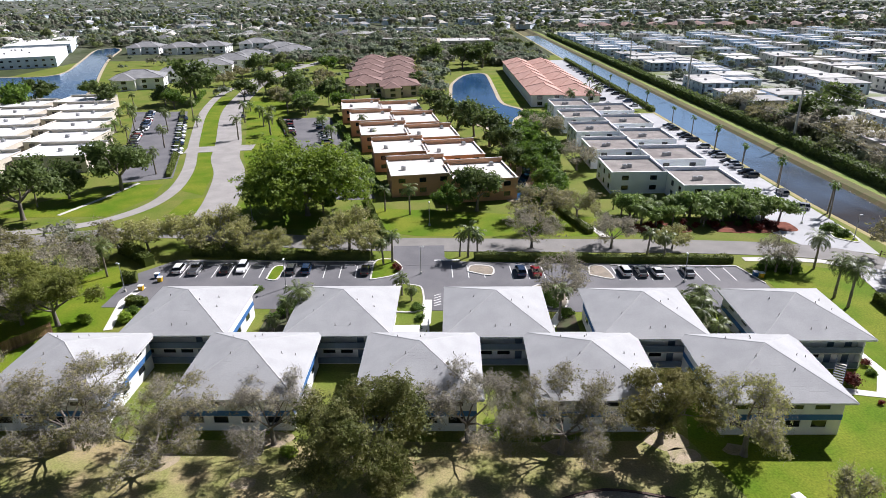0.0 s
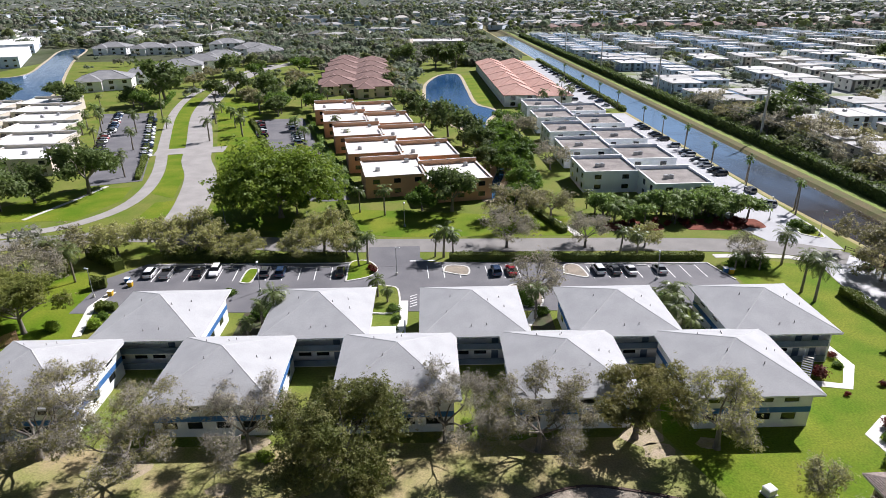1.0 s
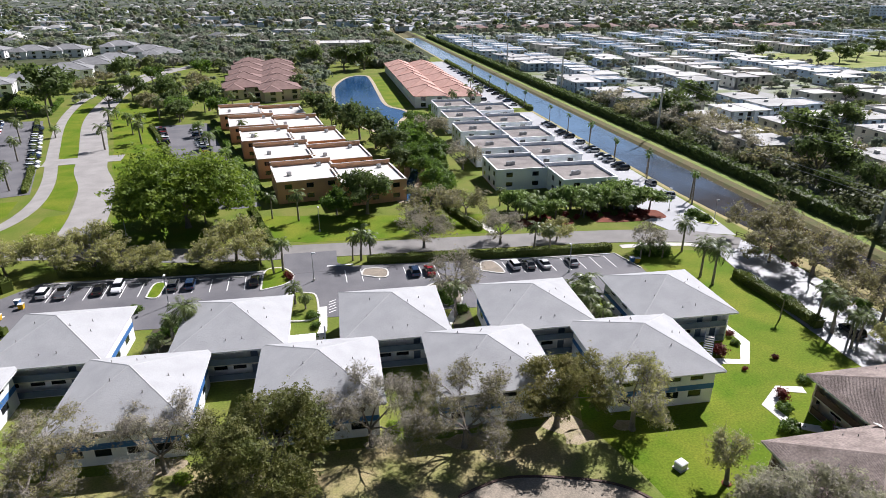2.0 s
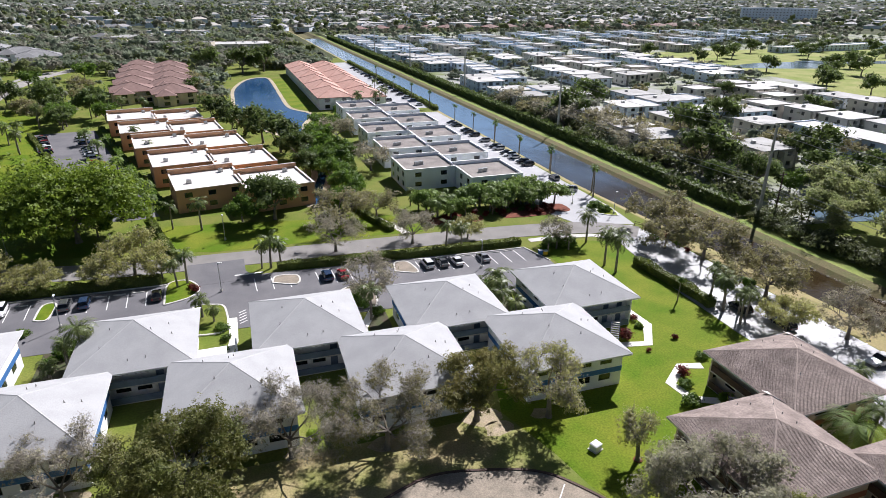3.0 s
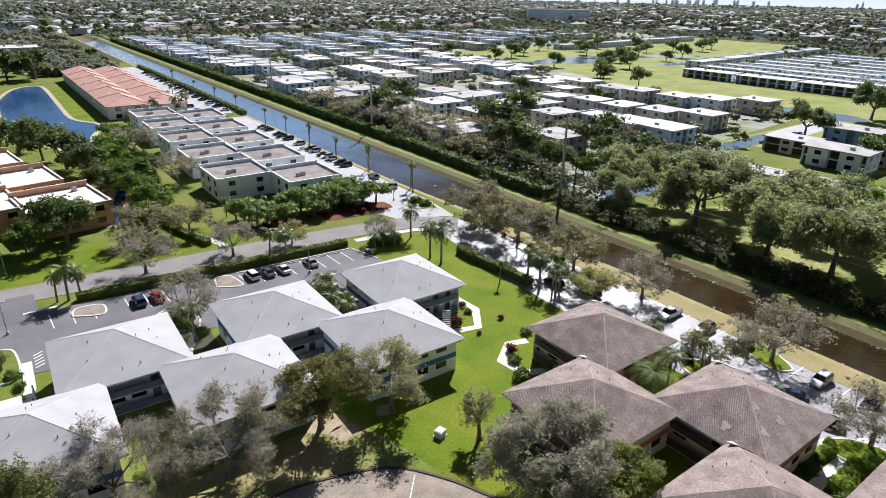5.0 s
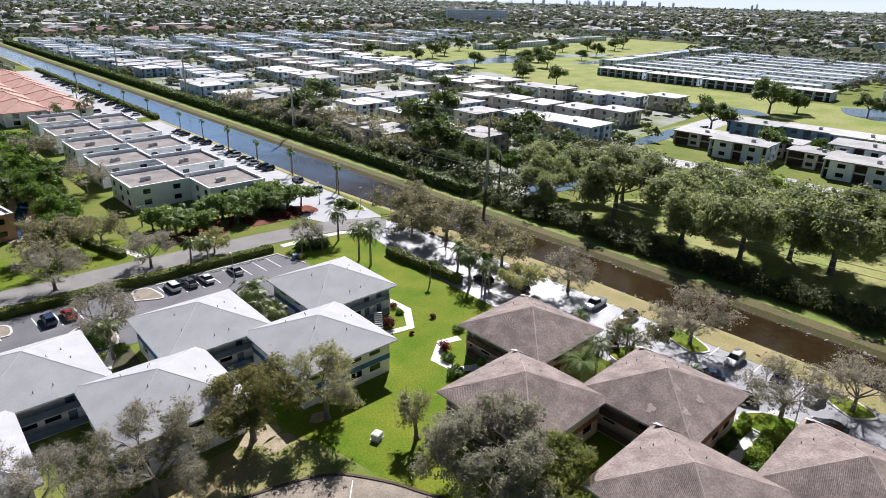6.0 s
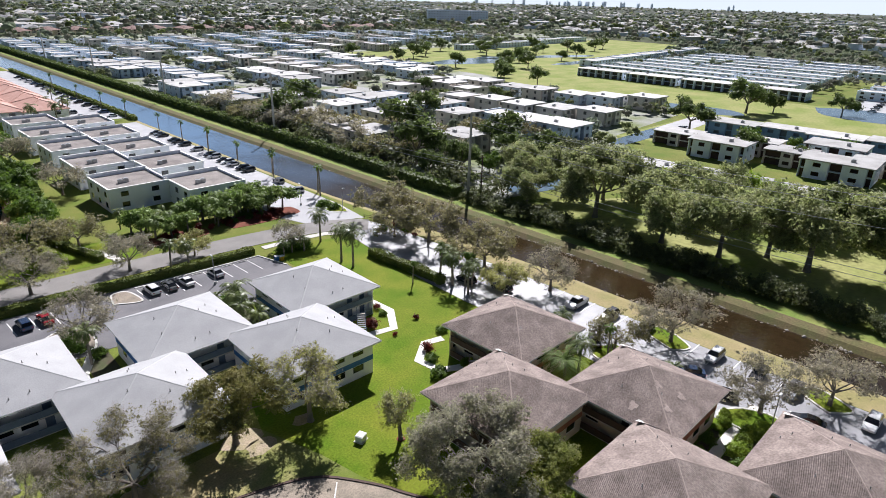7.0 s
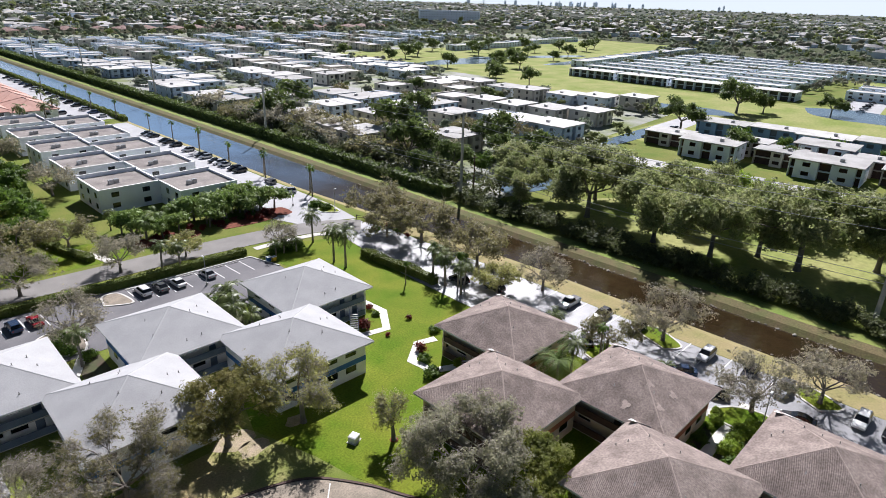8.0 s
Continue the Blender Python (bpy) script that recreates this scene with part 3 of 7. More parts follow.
wheel_stops(-43.5, 100.3, 2.72, -0.1, 12, -2, (5, 6))
wheel_stops(30.6, 97.0, 2.7, -0.11, 7, -2)
structure("kerb", ribbon([(29, 97.9), (50.4, 96.9)], 0.25, 0.17, 0.16), KERB, "pale concrete kerb")
structure("kerb", ribbon([(-47.5, 102.2), (-12, 100.8)], 0.25, 0.17, 0.16), KERB, "pale concrete kerb")
structure("kerb", ribbon([(50.4, 96.9), (52.2, 90)], 0.25, 0.17, 0.16), KERB, "pale concrete kerb")

# glowing ring added for the pale sky haze low on the horizon, beyond everything
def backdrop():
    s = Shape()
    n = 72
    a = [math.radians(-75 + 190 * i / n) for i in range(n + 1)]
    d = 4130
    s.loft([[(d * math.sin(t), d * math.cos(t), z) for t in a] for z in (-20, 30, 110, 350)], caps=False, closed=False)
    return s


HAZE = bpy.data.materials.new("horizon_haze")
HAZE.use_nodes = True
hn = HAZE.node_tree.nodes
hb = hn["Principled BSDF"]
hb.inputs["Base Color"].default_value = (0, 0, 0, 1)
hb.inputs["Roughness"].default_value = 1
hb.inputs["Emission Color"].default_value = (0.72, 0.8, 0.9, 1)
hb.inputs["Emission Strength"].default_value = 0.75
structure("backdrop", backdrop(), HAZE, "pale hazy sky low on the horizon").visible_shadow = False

# ---- buildings ----
def wall_run(s, along, u0, u1, at, th, z0, z1, holes, m=0):
    """A wall with openings through it. along: 'x' or 'y'; at: its outer face; th: thickness, signed towards the inside."""
    cuts = sorted({u0, u1, *[h[0] for h in holes], *[h[1] for h in holes]})
    a, b = sorted((at, at + th))
    for p, q in zip(cuts, cuts[1:]):
        z = z0
        for h in sorted((h for h in holes if h[0] <= p and h[1] >= q), key=lambda h: h[2]) + [(0, 0, z1, z1)]:
            if h[2] > z:
                s.box(p, q, a, b, z, h[2], m) if along == "x" else s.box(a, b, p, q, z, h[2], m)
            z = max(z, h[3])


def plain_window(parent, along, u0, u1, at, th, z0, z1):
    """A single pane set back in its opening, for blocks far off."""
    lo, hi = sorted((at + th * 0.4, at + th * 0.6))
    s = Shape()
    s.box(u0, u1, lo, hi, z0, z1) if along == "x" else s.box(lo, hi, u0, u1, z0, z1)
    return part("window", s, PANE, parent)


def window_part(parent, along, u0, u1, at, th, z0, z1, bars=1, frame_mat=None, nm="window"):
    """A window of frame and panes, set into an opening."""
    w = tagged(new(nm))
    w.parent = parent
    d = 0.06 if th > 0 else -0.06
    f, g = Shape(), Shape()

    def bx(sh, p, q, zz0, zz1, e0, e1):
        lo, hi = sorted((at + e0, at + e1))
        sh.box(p, q, lo, hi, zz0, zz1) if along == "x" else sh.box(lo, hi, p, q, zz0, zz1)

    t = 0.06
    bx(f, u0, u1, z0, z0 + t, d * 0.5, d * 1.8), bx(f, u0, u1, z1 - t, z1, d * 0.5, d * 1.8)
    for k in range(bars + 2):
        c = u0 + (u1 - u0 - t) * k / (bars + 1)
        bx(f, c, c + t, z0 + t, z1 - t, d * 0.5, d * 1.8)
    part("frame", f, frame_mat or FRAME, w)
    for k in range(bars + 1):
        a, b = u0 + t + (u1 - u0 - t) * k / (bars + 1), u0 + (u1 - u0 - t) * (k + 1) / (bars + 1)
        g = Shape()
        bx(g, a, b, z0 + t, z1 - t, d * 1.0, d * 1.3)
        part("pane", g, PANE, w)
    return w


def roof_slope(half, z0, rise, courses, k, lap=0.005):
    """One slope of a pyramid roof, laid in lapped courses."""
    r = Matrix.Rotation(k * math.pi / 2, 4, "Z")
    rings = []
    for i in range(courses + 1):
        a = i / courses
        h, z = max(half * (1 - a), 0.004), z0 + rise * a
        for lift in ((0.0, lap) if i < courses else (0.0,)):
            rings.append([r @ Vector((-h, -h, z + lift)), r @ Vector((h, -h, z + lift))])
    return Shape().loft(rings, caps=False, closed=False)


def condo(name, label, half, walls, roofm, ridgem, band, rail, walk_side, vents=7, seed=1, trim=FASCIA, lap=0.0022, courses=38):
    """A square two-storey block of flats under a pyramid roof. walk_side: 's', 'w' or '' for the side with open walkways."""
    rnd = random.Random(seed)
    root = thing(name, label, "apartment building", "hip-roofed blocks of flats")
    H2, eave, rise = 2.3, 4.5, 3.0
    w = half - 0.75
    sides = {"s": ("x", -w, 0.2), "n": ("x", w, -0.2), "w": ("y", -w, 0.2), "e": ("y", w, -0.2)}
    for side, (al, at, th) in sides.items():
        rec = side == walk_side
        if rec:
            at = at + (1.0 if at < 0 else -1.0)
        holes, doors = [], []
        us = [-4.6, -1.9, 1.2, 4.0] if side in "sn" else [-4.3, -0.6, 3.4]
        if rec and side == "s":
            us = [-1.5, 2.7, 0.8, 4.9, -4.4]
        for fl in (0, 1):
            for j, u in enumerate(us):
                if rec and j in (1, 3):
                    holes.append((u - 0.45, u + 0.45, fl * H2 + 0.12, fl * H2 + 2.12))
                else:
                    holes.append((u - 0.85, u + 0.85, fl * H2 + 0.95, fl * H2 + 1.95))
        s = Shape()
        e = w if al == "x" else w - 0.2
        wall_run(s, al, -e, e, at, th, 0, eave, holes)
        wl = part("wall", s, walls, root)
        for h in holes:
            if h[1] - h[0] < 1.2:
                d = Shape()
                lo, hi = sorted((at + th * 0.3, at + th * 0.7))
                d.box(h[0], h[1], lo, hi, h[2], h[3]) if al == "x" else d.box(lo, hi, h[0], h[1], h[2], h[3])
                part("door", d, rail, root, "painted entrance door")
            else:
                window_part(root, al, *h[:2], at, th, *h[2:], bars=0)
        o = 0.03 if th < 0 else -0.03
        if rec:
            edge = -w if at < 0 else w
            lo, hi = sorted((edge, at))
            f = Shape()
            f.box(-w, w, lo, hi, H2 - 0.12, H2 + 0.05) if al == "x" else f.box(lo, hi, -w, w, H2 - 0.12, H2 + 0.05)
            f.box(-w, w, lo, hi, 0.0, 0.1) if al == "x" else f.box(lo, hi, -w, w, 0.0, 0.1)
            part("walkway", f, CONCRETE, root, "open concrete access walkway")
            for zz in (0.1, H2 + 0.05):
                r = Shape()
                lo, hi = sorted((edge, edge + (0.08 if th > 0 else -0.08)))
                r.box(-w, w, lo, hi, zz, zz + 0.85) if al == "x" else r.box(lo, hi, -w, w, zz, zz + 0.85)
                part("parapet", r, rail, root, "painted walkway parapet")
            for u in (-w + 0.1, w - 0.1):
                c = Shape()
                lo, hi = sorted((edge, edge + (0.2 if th > 0 else -0.2)))
                c.box(u - 0.1, u + 0.1, lo - 0.002, hi, 0, eave) if al == "x" else c.box(lo - 0.002, hi, u - 0.1, u + 0.1, 0, eave)
                part("post", c, walls, root)
        else:
            b = Shape()
            lo, hi = sorted((at + o, at + o * 0.1))
            b.box(-w - 0.03, w + 0.03, lo, hi, H2 - 0.32, H2 + 0.38) if al == "x" else b.box(lo, hi, -w, w, H2 - 0.32, H2 + 0.38)
            part("band", b, band, root, "painted band between the storeys")
    core = Shape().box(-w + 2.4, w - 2.4, -w + 2.4, w - 2.4, 0.05, eave - 0.1)
    part("core", core, walls, root)
    part("soffit", Shape().box(-half + 0.1, half - 0.1, -half + 0.1, half - 0.1, eave, eave + 0.06), trim, root)
    fs = Shape()
    for k in range(4):
        r = Matrix.Rotation(k * math.pi / 2, 4, "Z")
        fs.add(Shape().box(-half, half - 0.1, -half, -half + 0.1, eave - 0.06, eave + 0.19), r)
    part("fascia", fs, trim, root)
    for k in range(4):
        part("roof_slope", roof_slope(half + 0.06, eave + 0.2, rise, courses, k, lap), roofm, root)
    hp = Shape()
    for k in range(4):
        a = math.pi / 4 + k * math.pi / 2
        r2 = (half + 0.06) * math.sqrt(2)
        n = 12
        pts = [(math.cos(a) * r2 * (1 - i / n), math.sin(a) * r2 * (1 - i / n), eave + 0.21 + rise * i / n) for i in range(n + 1)]
        p = Vector((-math.sin(a), math.cos(a), 0)) * 0.19
        hp.loft([[Vector(q) + p + Vector((0, 0, -0.09)), Vector(q) + Vector((0, 0, 0.025)), Vector(q) - p + Vector((0, 0, -0.09))] for q in pts], caps=False, closed=False)
    part("hip_cap", hp, ridgem, root)
    for i in range(vents):
        a, r = rnd.uniform(0, 6.28), rnd.uniform(2.0, half - 1.2)
        x, y = math.cos(a) * r, math.sin(a) * r
        z = eave + 0.2 + rise * (1 - max(abs(x), abs(y)) / half)
        v = Shape().tube([(x, y, z - 0.1), (x, y, z + 0.28)], [0.045, 0.045], 7).tube([(x, y, z - 0.06), (x, y, z + 0.04)], [0.15, 0.08], 7)
        part("vent_pipe", v, VENTMAT, root)
    return root


W_LABEL = "white two-storey flats with white hip roof and blue bands"
front = condo("apartment_building", W_LABEL, 7.0, STUCCO, WHITEROOF, RIDGEWHITE, BLUE, SLATE, "", seed=3)
FRONT_AT = [(x * 1.01, y * 1.01) for x, y in [(35.7, 59.3), (16.6, 60.2), (-2.7, 60.7), (-22.4, 61.2), (-43.6, 61.6)]]
front.matrix_basis = pose(*FRONT_AT[0], 0, 0, 0, -1.2)
for x, y in FRONT_AT[1:]:
    copy_thing(front, pose(x, y, 0, 0, 0, -1.2))
rear = condo("apartment_building", "white two-storey flats with white hip roof and open walkways", 7.0, STUCCO, WHITEROOF, RIDGEWHITE, BLUE, SLATE, "s", seed=5)
REAR_AT = [(x * 1.01, y * 1.01) for x, y in [(45.5, 71.4), (26.0, 72.2), (6.9, 73.2), (-13.3, 74.0), (-34.2, 74.6)]]
rear.matrix_basis = pose(*REAR_AT[0], 0, 0, 0, -1.2)
for x, y in REAR_AT[1:]:
    copy_thing(rear, pose(x, y, 0, 0, 0, -1.2))
PATCHES = [(-1.6, -1.9, 0.6), (-0.35, -4.1, 0.6), (-3.4, -4.1, 0.55), (-5.1, -1.1, 0.7)]
B_LABEL = "cream two-storey flats with brown shingle hip roof"
brown = condo("apartment_building", B_LABEL, 6.72, BEIGE, BROWNROOF, RIDGEBROWN, RUST, DARKWOOD, "w", seed=8, lap=0.0275, courses=74)
BROWN_AT = [(x * 1.01, y * 1.01) for x, y in [(45.4, 34.3), (57.6, 43.3), (57.6, 24.5), (45.6, 15.6), (58.0, 5.6), (45.8, -3.5)]]
brown.matrix_basis = pose(*BROWN_AT[0], 0)
part("flashing", Shape().face([(6.6, 3.4, 4.86), (6.6, 6.5, 4.8), (5.2, 6.5, 5.35), (5.6, 5.2, 5.36)]), FLASHING, brown, "white metal flashing at the roof corner")
for x, y in BROWN_AT[1:]:
    blk = copy_thing(brown, pose(x, y, 0))
    if (x, y) == BROWN_AT[2]:
        patched = blk
for px, py, w in PATCHES:
    w *= 0.75
    z = lambda x, y: 4.74 + 3.0 * (1 - max(abs(x), abs(y)) / 6.78)
    q = [(px - w, py - 0.3), (px - 0.1, py - 0.3), (px - 0.1, py - 0.55), (px + w * 0.7, py - 0.55), (px + w * 0.7, py - 0.05), (px + w, py - 0.05), (px + w, py + 0.4), (px + 0.1, py + 0.4), (px + 0.1, py + 0.2), (px - w, py + 0.2)]
    part("patch", Shape().face([(x, y, z(x, y) + 0.02) for x, y in q]), RIDGEBROWN, patched, "pale repaired patch")


def flat_block(name, label, w, d, h, wallm, roofm, capm, win=True, ac=2, seed=0, storeys=2, dark=False, group="flat-roofed blocks", parapet=0.34, rim=0.6, back=0.0):
    """A flat-roofed block: walls with windows, parapet, sunken roof and machinery on it. back: how far the rear parapet rises above the others."""
    rnd = random.Random(seed)
    root = thing(name, label, "apartment building", group)
    s = Shape()
    hw, hd = w / 2, d / 2
    hs, hw2 = [], []
    fh = h / storeys
    n = max(2, int(w / 4.5))
    n2 = max(2, int(d / 4.5))
    for k in range(storeys):
        hs += [(-hw + w * (j + 0.5) / n - 0.8, -hw + w * (j + 0.5) / n + 0.8, fh * k + 0.9, fh * k + 2.0) for j in range(n)]
        hw2 += [(-hd + d * (j + 0.5) / n2 - 0.8, -hd + d * (j + 0.5) / n2 + 0.8, fh * k + 0.7, fh * k + 2.0) for j in range(n2)]
    top = h + parapet
    wall_run(s, "x", -hw, hw, -hd, 0.22, 0, top, hs)
    wall_run(s, "x", -hw, hw, hd, -0.22, 0, top + back, [])
    wall_run(s, "y", -hd + 0.22, hd - 0.22, -hw, 0.22, 0, top, hw2)
    wall_run(s, "y", -hd + 0.22, hd - 0.22, hw, -0.22, 0, top, hw2 if dark else [])
    if not win:
        s.box(-hw - 0.08, hw + 0.08, -hd - 0.08, -hd + 0.4, top, top + 0.1).box(-hw - 0.08, hw + 0.08, hd - 0.4, hd + 0.08, top, top + 0.1)
    part("wall", s, wallm, root)
    part("roof", Shape().box(-hw + 0.22, hw - 0.22, -hd + 0.22, hd - 0.22, h - 0.3, h), roofm, root)
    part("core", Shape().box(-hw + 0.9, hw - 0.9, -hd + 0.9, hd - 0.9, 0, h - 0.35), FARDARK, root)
    cp = Shape()
    inner = hd - (0.24 if back else rim)
    for a, b, c, e in ((-hw - 0.08, hw + 0.08, -hd - 0.08, -hd + rim), (-hw - 0.08, -hw + rim, -hd + rim, inner), (hw - rim, hw + 0.08, -hd + rim, inner)):
        cp.box(a, b, c, e, top, top + 0.1)
    cp.box(-hw - 0.08, hw + 0.08, inner, hd + 0.08, top + back, top + back + 0.1)
    if win:
        part("coping", cp, capm, root)
        for hh in hs:
            plain_window(root, "x", *hh[:2], -hd, 0.2, *hh[2:])
        for hh in hw2:
            plain_window(root, "y", *hh[:2], -hw, 0.2, *hh[2:])
    for i in range(ac):
        x, y = rnd.uniform(-hw * 0.6, hw * 0.6), rnd.uniform(-hd * 0.3, hd * 0.7)
        a = Shape().box(x - 0.55, x + 0.55, y - 0.45, y + 0.45, h, h + 0.12).box(x - 0.5, x + 0.5, y - 0.4, y + 0.4, h + 0.12, h + 0.85).tube([(x, y, h + 0.85), (x, y, h + 0.93)], [0.36, 0.3], 10)
        part("air_conditioner", a, STEEL, root, "grey rooftop air conditioner")
    return root


O_LABEL = "orange two-storey flat-roofed block with pale roof and parapet"
orange = flat_block("orange_building", O_LABEL, 14.6, 15.0, 4.8, ORANGE, CREAMROOF, CREAMROOF, seed=2, group="orange blocks", parapet=0.3, rim=0.35, back=0.9)
first = True
for i in range(5):
    for ox, oy in ((0, 0), (14.4, -4.5)):
        m = pose(-5.6 - 5.95 * i + ox, 146.0 + 21.6 * i + oy, 0, 0, 0, 9)
        if first:
            orange.matrix_basis, first = m, False
        else:
            copy_thing(orange, m)
G_LABEL = "pale grey two-storey flat-roofed block with stained roof and parapet"
grey = flat_block("grey_building", G_LABEL, 13.0, 13.6, 4.7, GREYWALL, GREYROOF, STUCCO, seed=4, group="grey blocks", parapet=0.45, rim=0.3, back=0.35)
first = True
for i in range(5):
    for cx, cy in ((45.6, 144.8), (58.3, 134.0)):
        m = pose(cx + 0.35 * i, cy + 21.6 * i, 0)
        if first:
            grey.matrix_basis, first = m, False
        else:
            copy_thing(grey, m)
L_LABEL = "white two-storey flat-roofed block with bright roof and tan walls"
west = flat_block("white_building", L_LABEL, 18.8, 15.2, 4.3, TANWALL, WESTROOF, WESTROOF, seed=6, parapet=0.4, rim=0.35, back=0.5, group="white blocks to the west")
first = True
for i in range(6):
    for ox, oy in ((0, 0), (-19.5, -9.5)):
        m = pose(-105.5 - 7.9 * i + ox, 170.0 + 17.6 * i + oy, 0, 0, 0, 4)
        if first:
            west.matrix_basis, first = m, False
        else:
            copy_thing(west, m)


def hip_house(name, label, w, d, h, wallm, roofm, rise=2.6, group="", wing=False):
    """A two-storey house under a hipped roof with a short ridge."""
    root = thing(name, label, "house", group)
    hw, hd, o = w / 2, d / 2, 0.6
    s = Shape()
    fh = h / 2
    n = max(2, int(w / 5))
    holes = [(-hw + w * (j + 0.5) / n - 1.0, -hw + w * (j + 0.5) / n + 1.0, fh * k + 0.5, fh * k + 2.0) for j in range(n) for k in (0, 1)]
    n2 = max(2, int(d / 6))
    holes2 = [(-hd + d * (j + 0.5) / n2 - 0.9, -hd + d * (j + 0.5) / n2 + 0.9, fh * k + 0.7, fh * k + 2.0) for j in range(n2) for k in (0, 1)]
    wall_run(s, "x", -hw, hw, -hd, 0.25, 0, h, holes)
    wall_run(s, "x", -hw, hw, hd, -0.25, 0, h, [])
    wall_run(s, "y", -hd + 0.25, hd - 0.25, -hw, 0.25, 0, h, holes2)
    wall_run(s, "y", -hd + 0.25, hd - 0.25, hw, -0.25, 0, h, holes2)
    part("wall", s, wallm, root)
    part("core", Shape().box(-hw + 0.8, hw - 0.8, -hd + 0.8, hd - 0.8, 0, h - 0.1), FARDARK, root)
    for hh in holes:
        plain_window(root, "x", *hh[:2], -hd, 0.2, *hh[2:])
    r = Shape()
    e = min(hw, hd)
    rx, ry = hw - e, hd - e
    A, B, C, D = (-hw - o, -hd - o, h), (hw + o, -hd - o, h), (hw + o, hd + o, h), (-hw - o, hd + o, h)
    P, Q = ((-rx, 0, h + rise), (rx, 0, h + rise)) if rx >= ry else ((0, -ry, h + rise), (0, ry, h + rise))
    if rx >= ry:
        r.face([A, B, Q, P]).face([B, C, Q]).face([C, D, P, Q]).face([D, A, P])
    else:
        r.face([A, B, P]).face([B, C, Q, P]).face([C, D, Q]).face([D, A, P, Q])
    r.box(-hw - o, hw + o, -hd - o, hd + o, h - 0.2, h - 0.005)
    part("roof", r, roofm, root)
    rc = Shape().tube([P, Q], [0.15, 0.15], 5)
    for a, b in ((A, P), (B, Q if rx >= ry else P), (C, Q), (D, P if rx >= ry else Q)):
        rc.tube([a, b], [0.14, 0.14], 5)
    part("ridge_cap", rc, roofm, root)
    if wing:
        x0, x1, y0 = -hw + 1.2, -hw + 1.2 + w * 0.42, -hd - 3.2
        part("wing", Shape().box(x0, x1, y0, -hd, 0, h - 0.5), wallm, root)
        xm, zt, t = (x0 + x1) / 2, h - 0.5 + (x1 - x0) * 0.3, h - 0.5
        q = Shape().face([(x0 - o, y0 - o, t), (x1 + o, y0 - o, t), (xm, y0 + (x1 - x0) / 2, zt)]).face([(x1 + o, y0 - o, t), (x1 + o, -hd + 3, t), (xm, -hd + 3, zt), (xm, y0 + (x1 - x0) / 2, zt)]).face([(x0 - o, -hd + 3, t), (x0 - o, y0 - o, t), (xm, y0 + (x1 - x0) / 2, zt), (xm, -hd + 3, zt)])
        part("wing_roof", q, roofm, root)
        for k in (0, 1):
            part("window", Shape().box(xm - 1.1, xm + 1.1, y0 - 0.04, y0 - 0.01, fh * k + 0.5, fh * k + 1.9), PANE, root)
    return root


S_LABEL = "white two-storey house with salmon tile hip roof"
pink = hip_house("tiled_house", S_LABEL, 13.5, 20.0, 4.8, STUCCO, SALMON, 2.8, "salmon-roofed houses")
first = True
for i in range(6):
    for cx, off in ((43, 0), (56, -3)):
        m = pose(cx, 262 + 20.2 * i + off, 0)
        if first:
            pink.matrix_basis, first = m, False
        else:
            copy_thing(pink, m)
M_LABEL = "cream two-storey house with brown-red tile hip roof"
maroon = hip_house("tiled_house", M_LABEL, 17.0, 17.0, 4.8, BEIGE, MAROON, 3.0, "brown-roofed houses", True)
first = True
for i in range(5):
    for ox, oy in ((0, 0), (-16.5, 9)):
        m = pose(-19 - 1.5 * i + ox, 290 + 24 * i + oy, 0, 0, 0, 8)
        if first:
            maroon.matrix_basis, first = m, False
        else:
            copy_thing(maroon, m)
H_LABEL = "white two-storey house with grey shingle hip roof"
hip = hip_house("grey_roofed_house", H_LABEL, 24.0, 18.5, 5.4, STUCCO, SLATEROOF, 3.3, "grey-roofed houses", True)
HIPS = [(-152, 323, 16), (-139, 350, 16), (-134, 376, 14), (-130, 402, 12), (-126, 430, 12), (-229, 509, 2), (-199, 502, 6), (-177, 508, 0), (-120, 490, 6), (-150, 534, 0), (-104, 462, 14)]
hip.matrix_basis = pose(HIPS[0][0], HIPS[0][1], 0, 0, 0, HIPS[0][2])
for x, y, a in HIPS[1:]:
    copy_thing(hip, pose(x, y, 0, 0, 0, a))

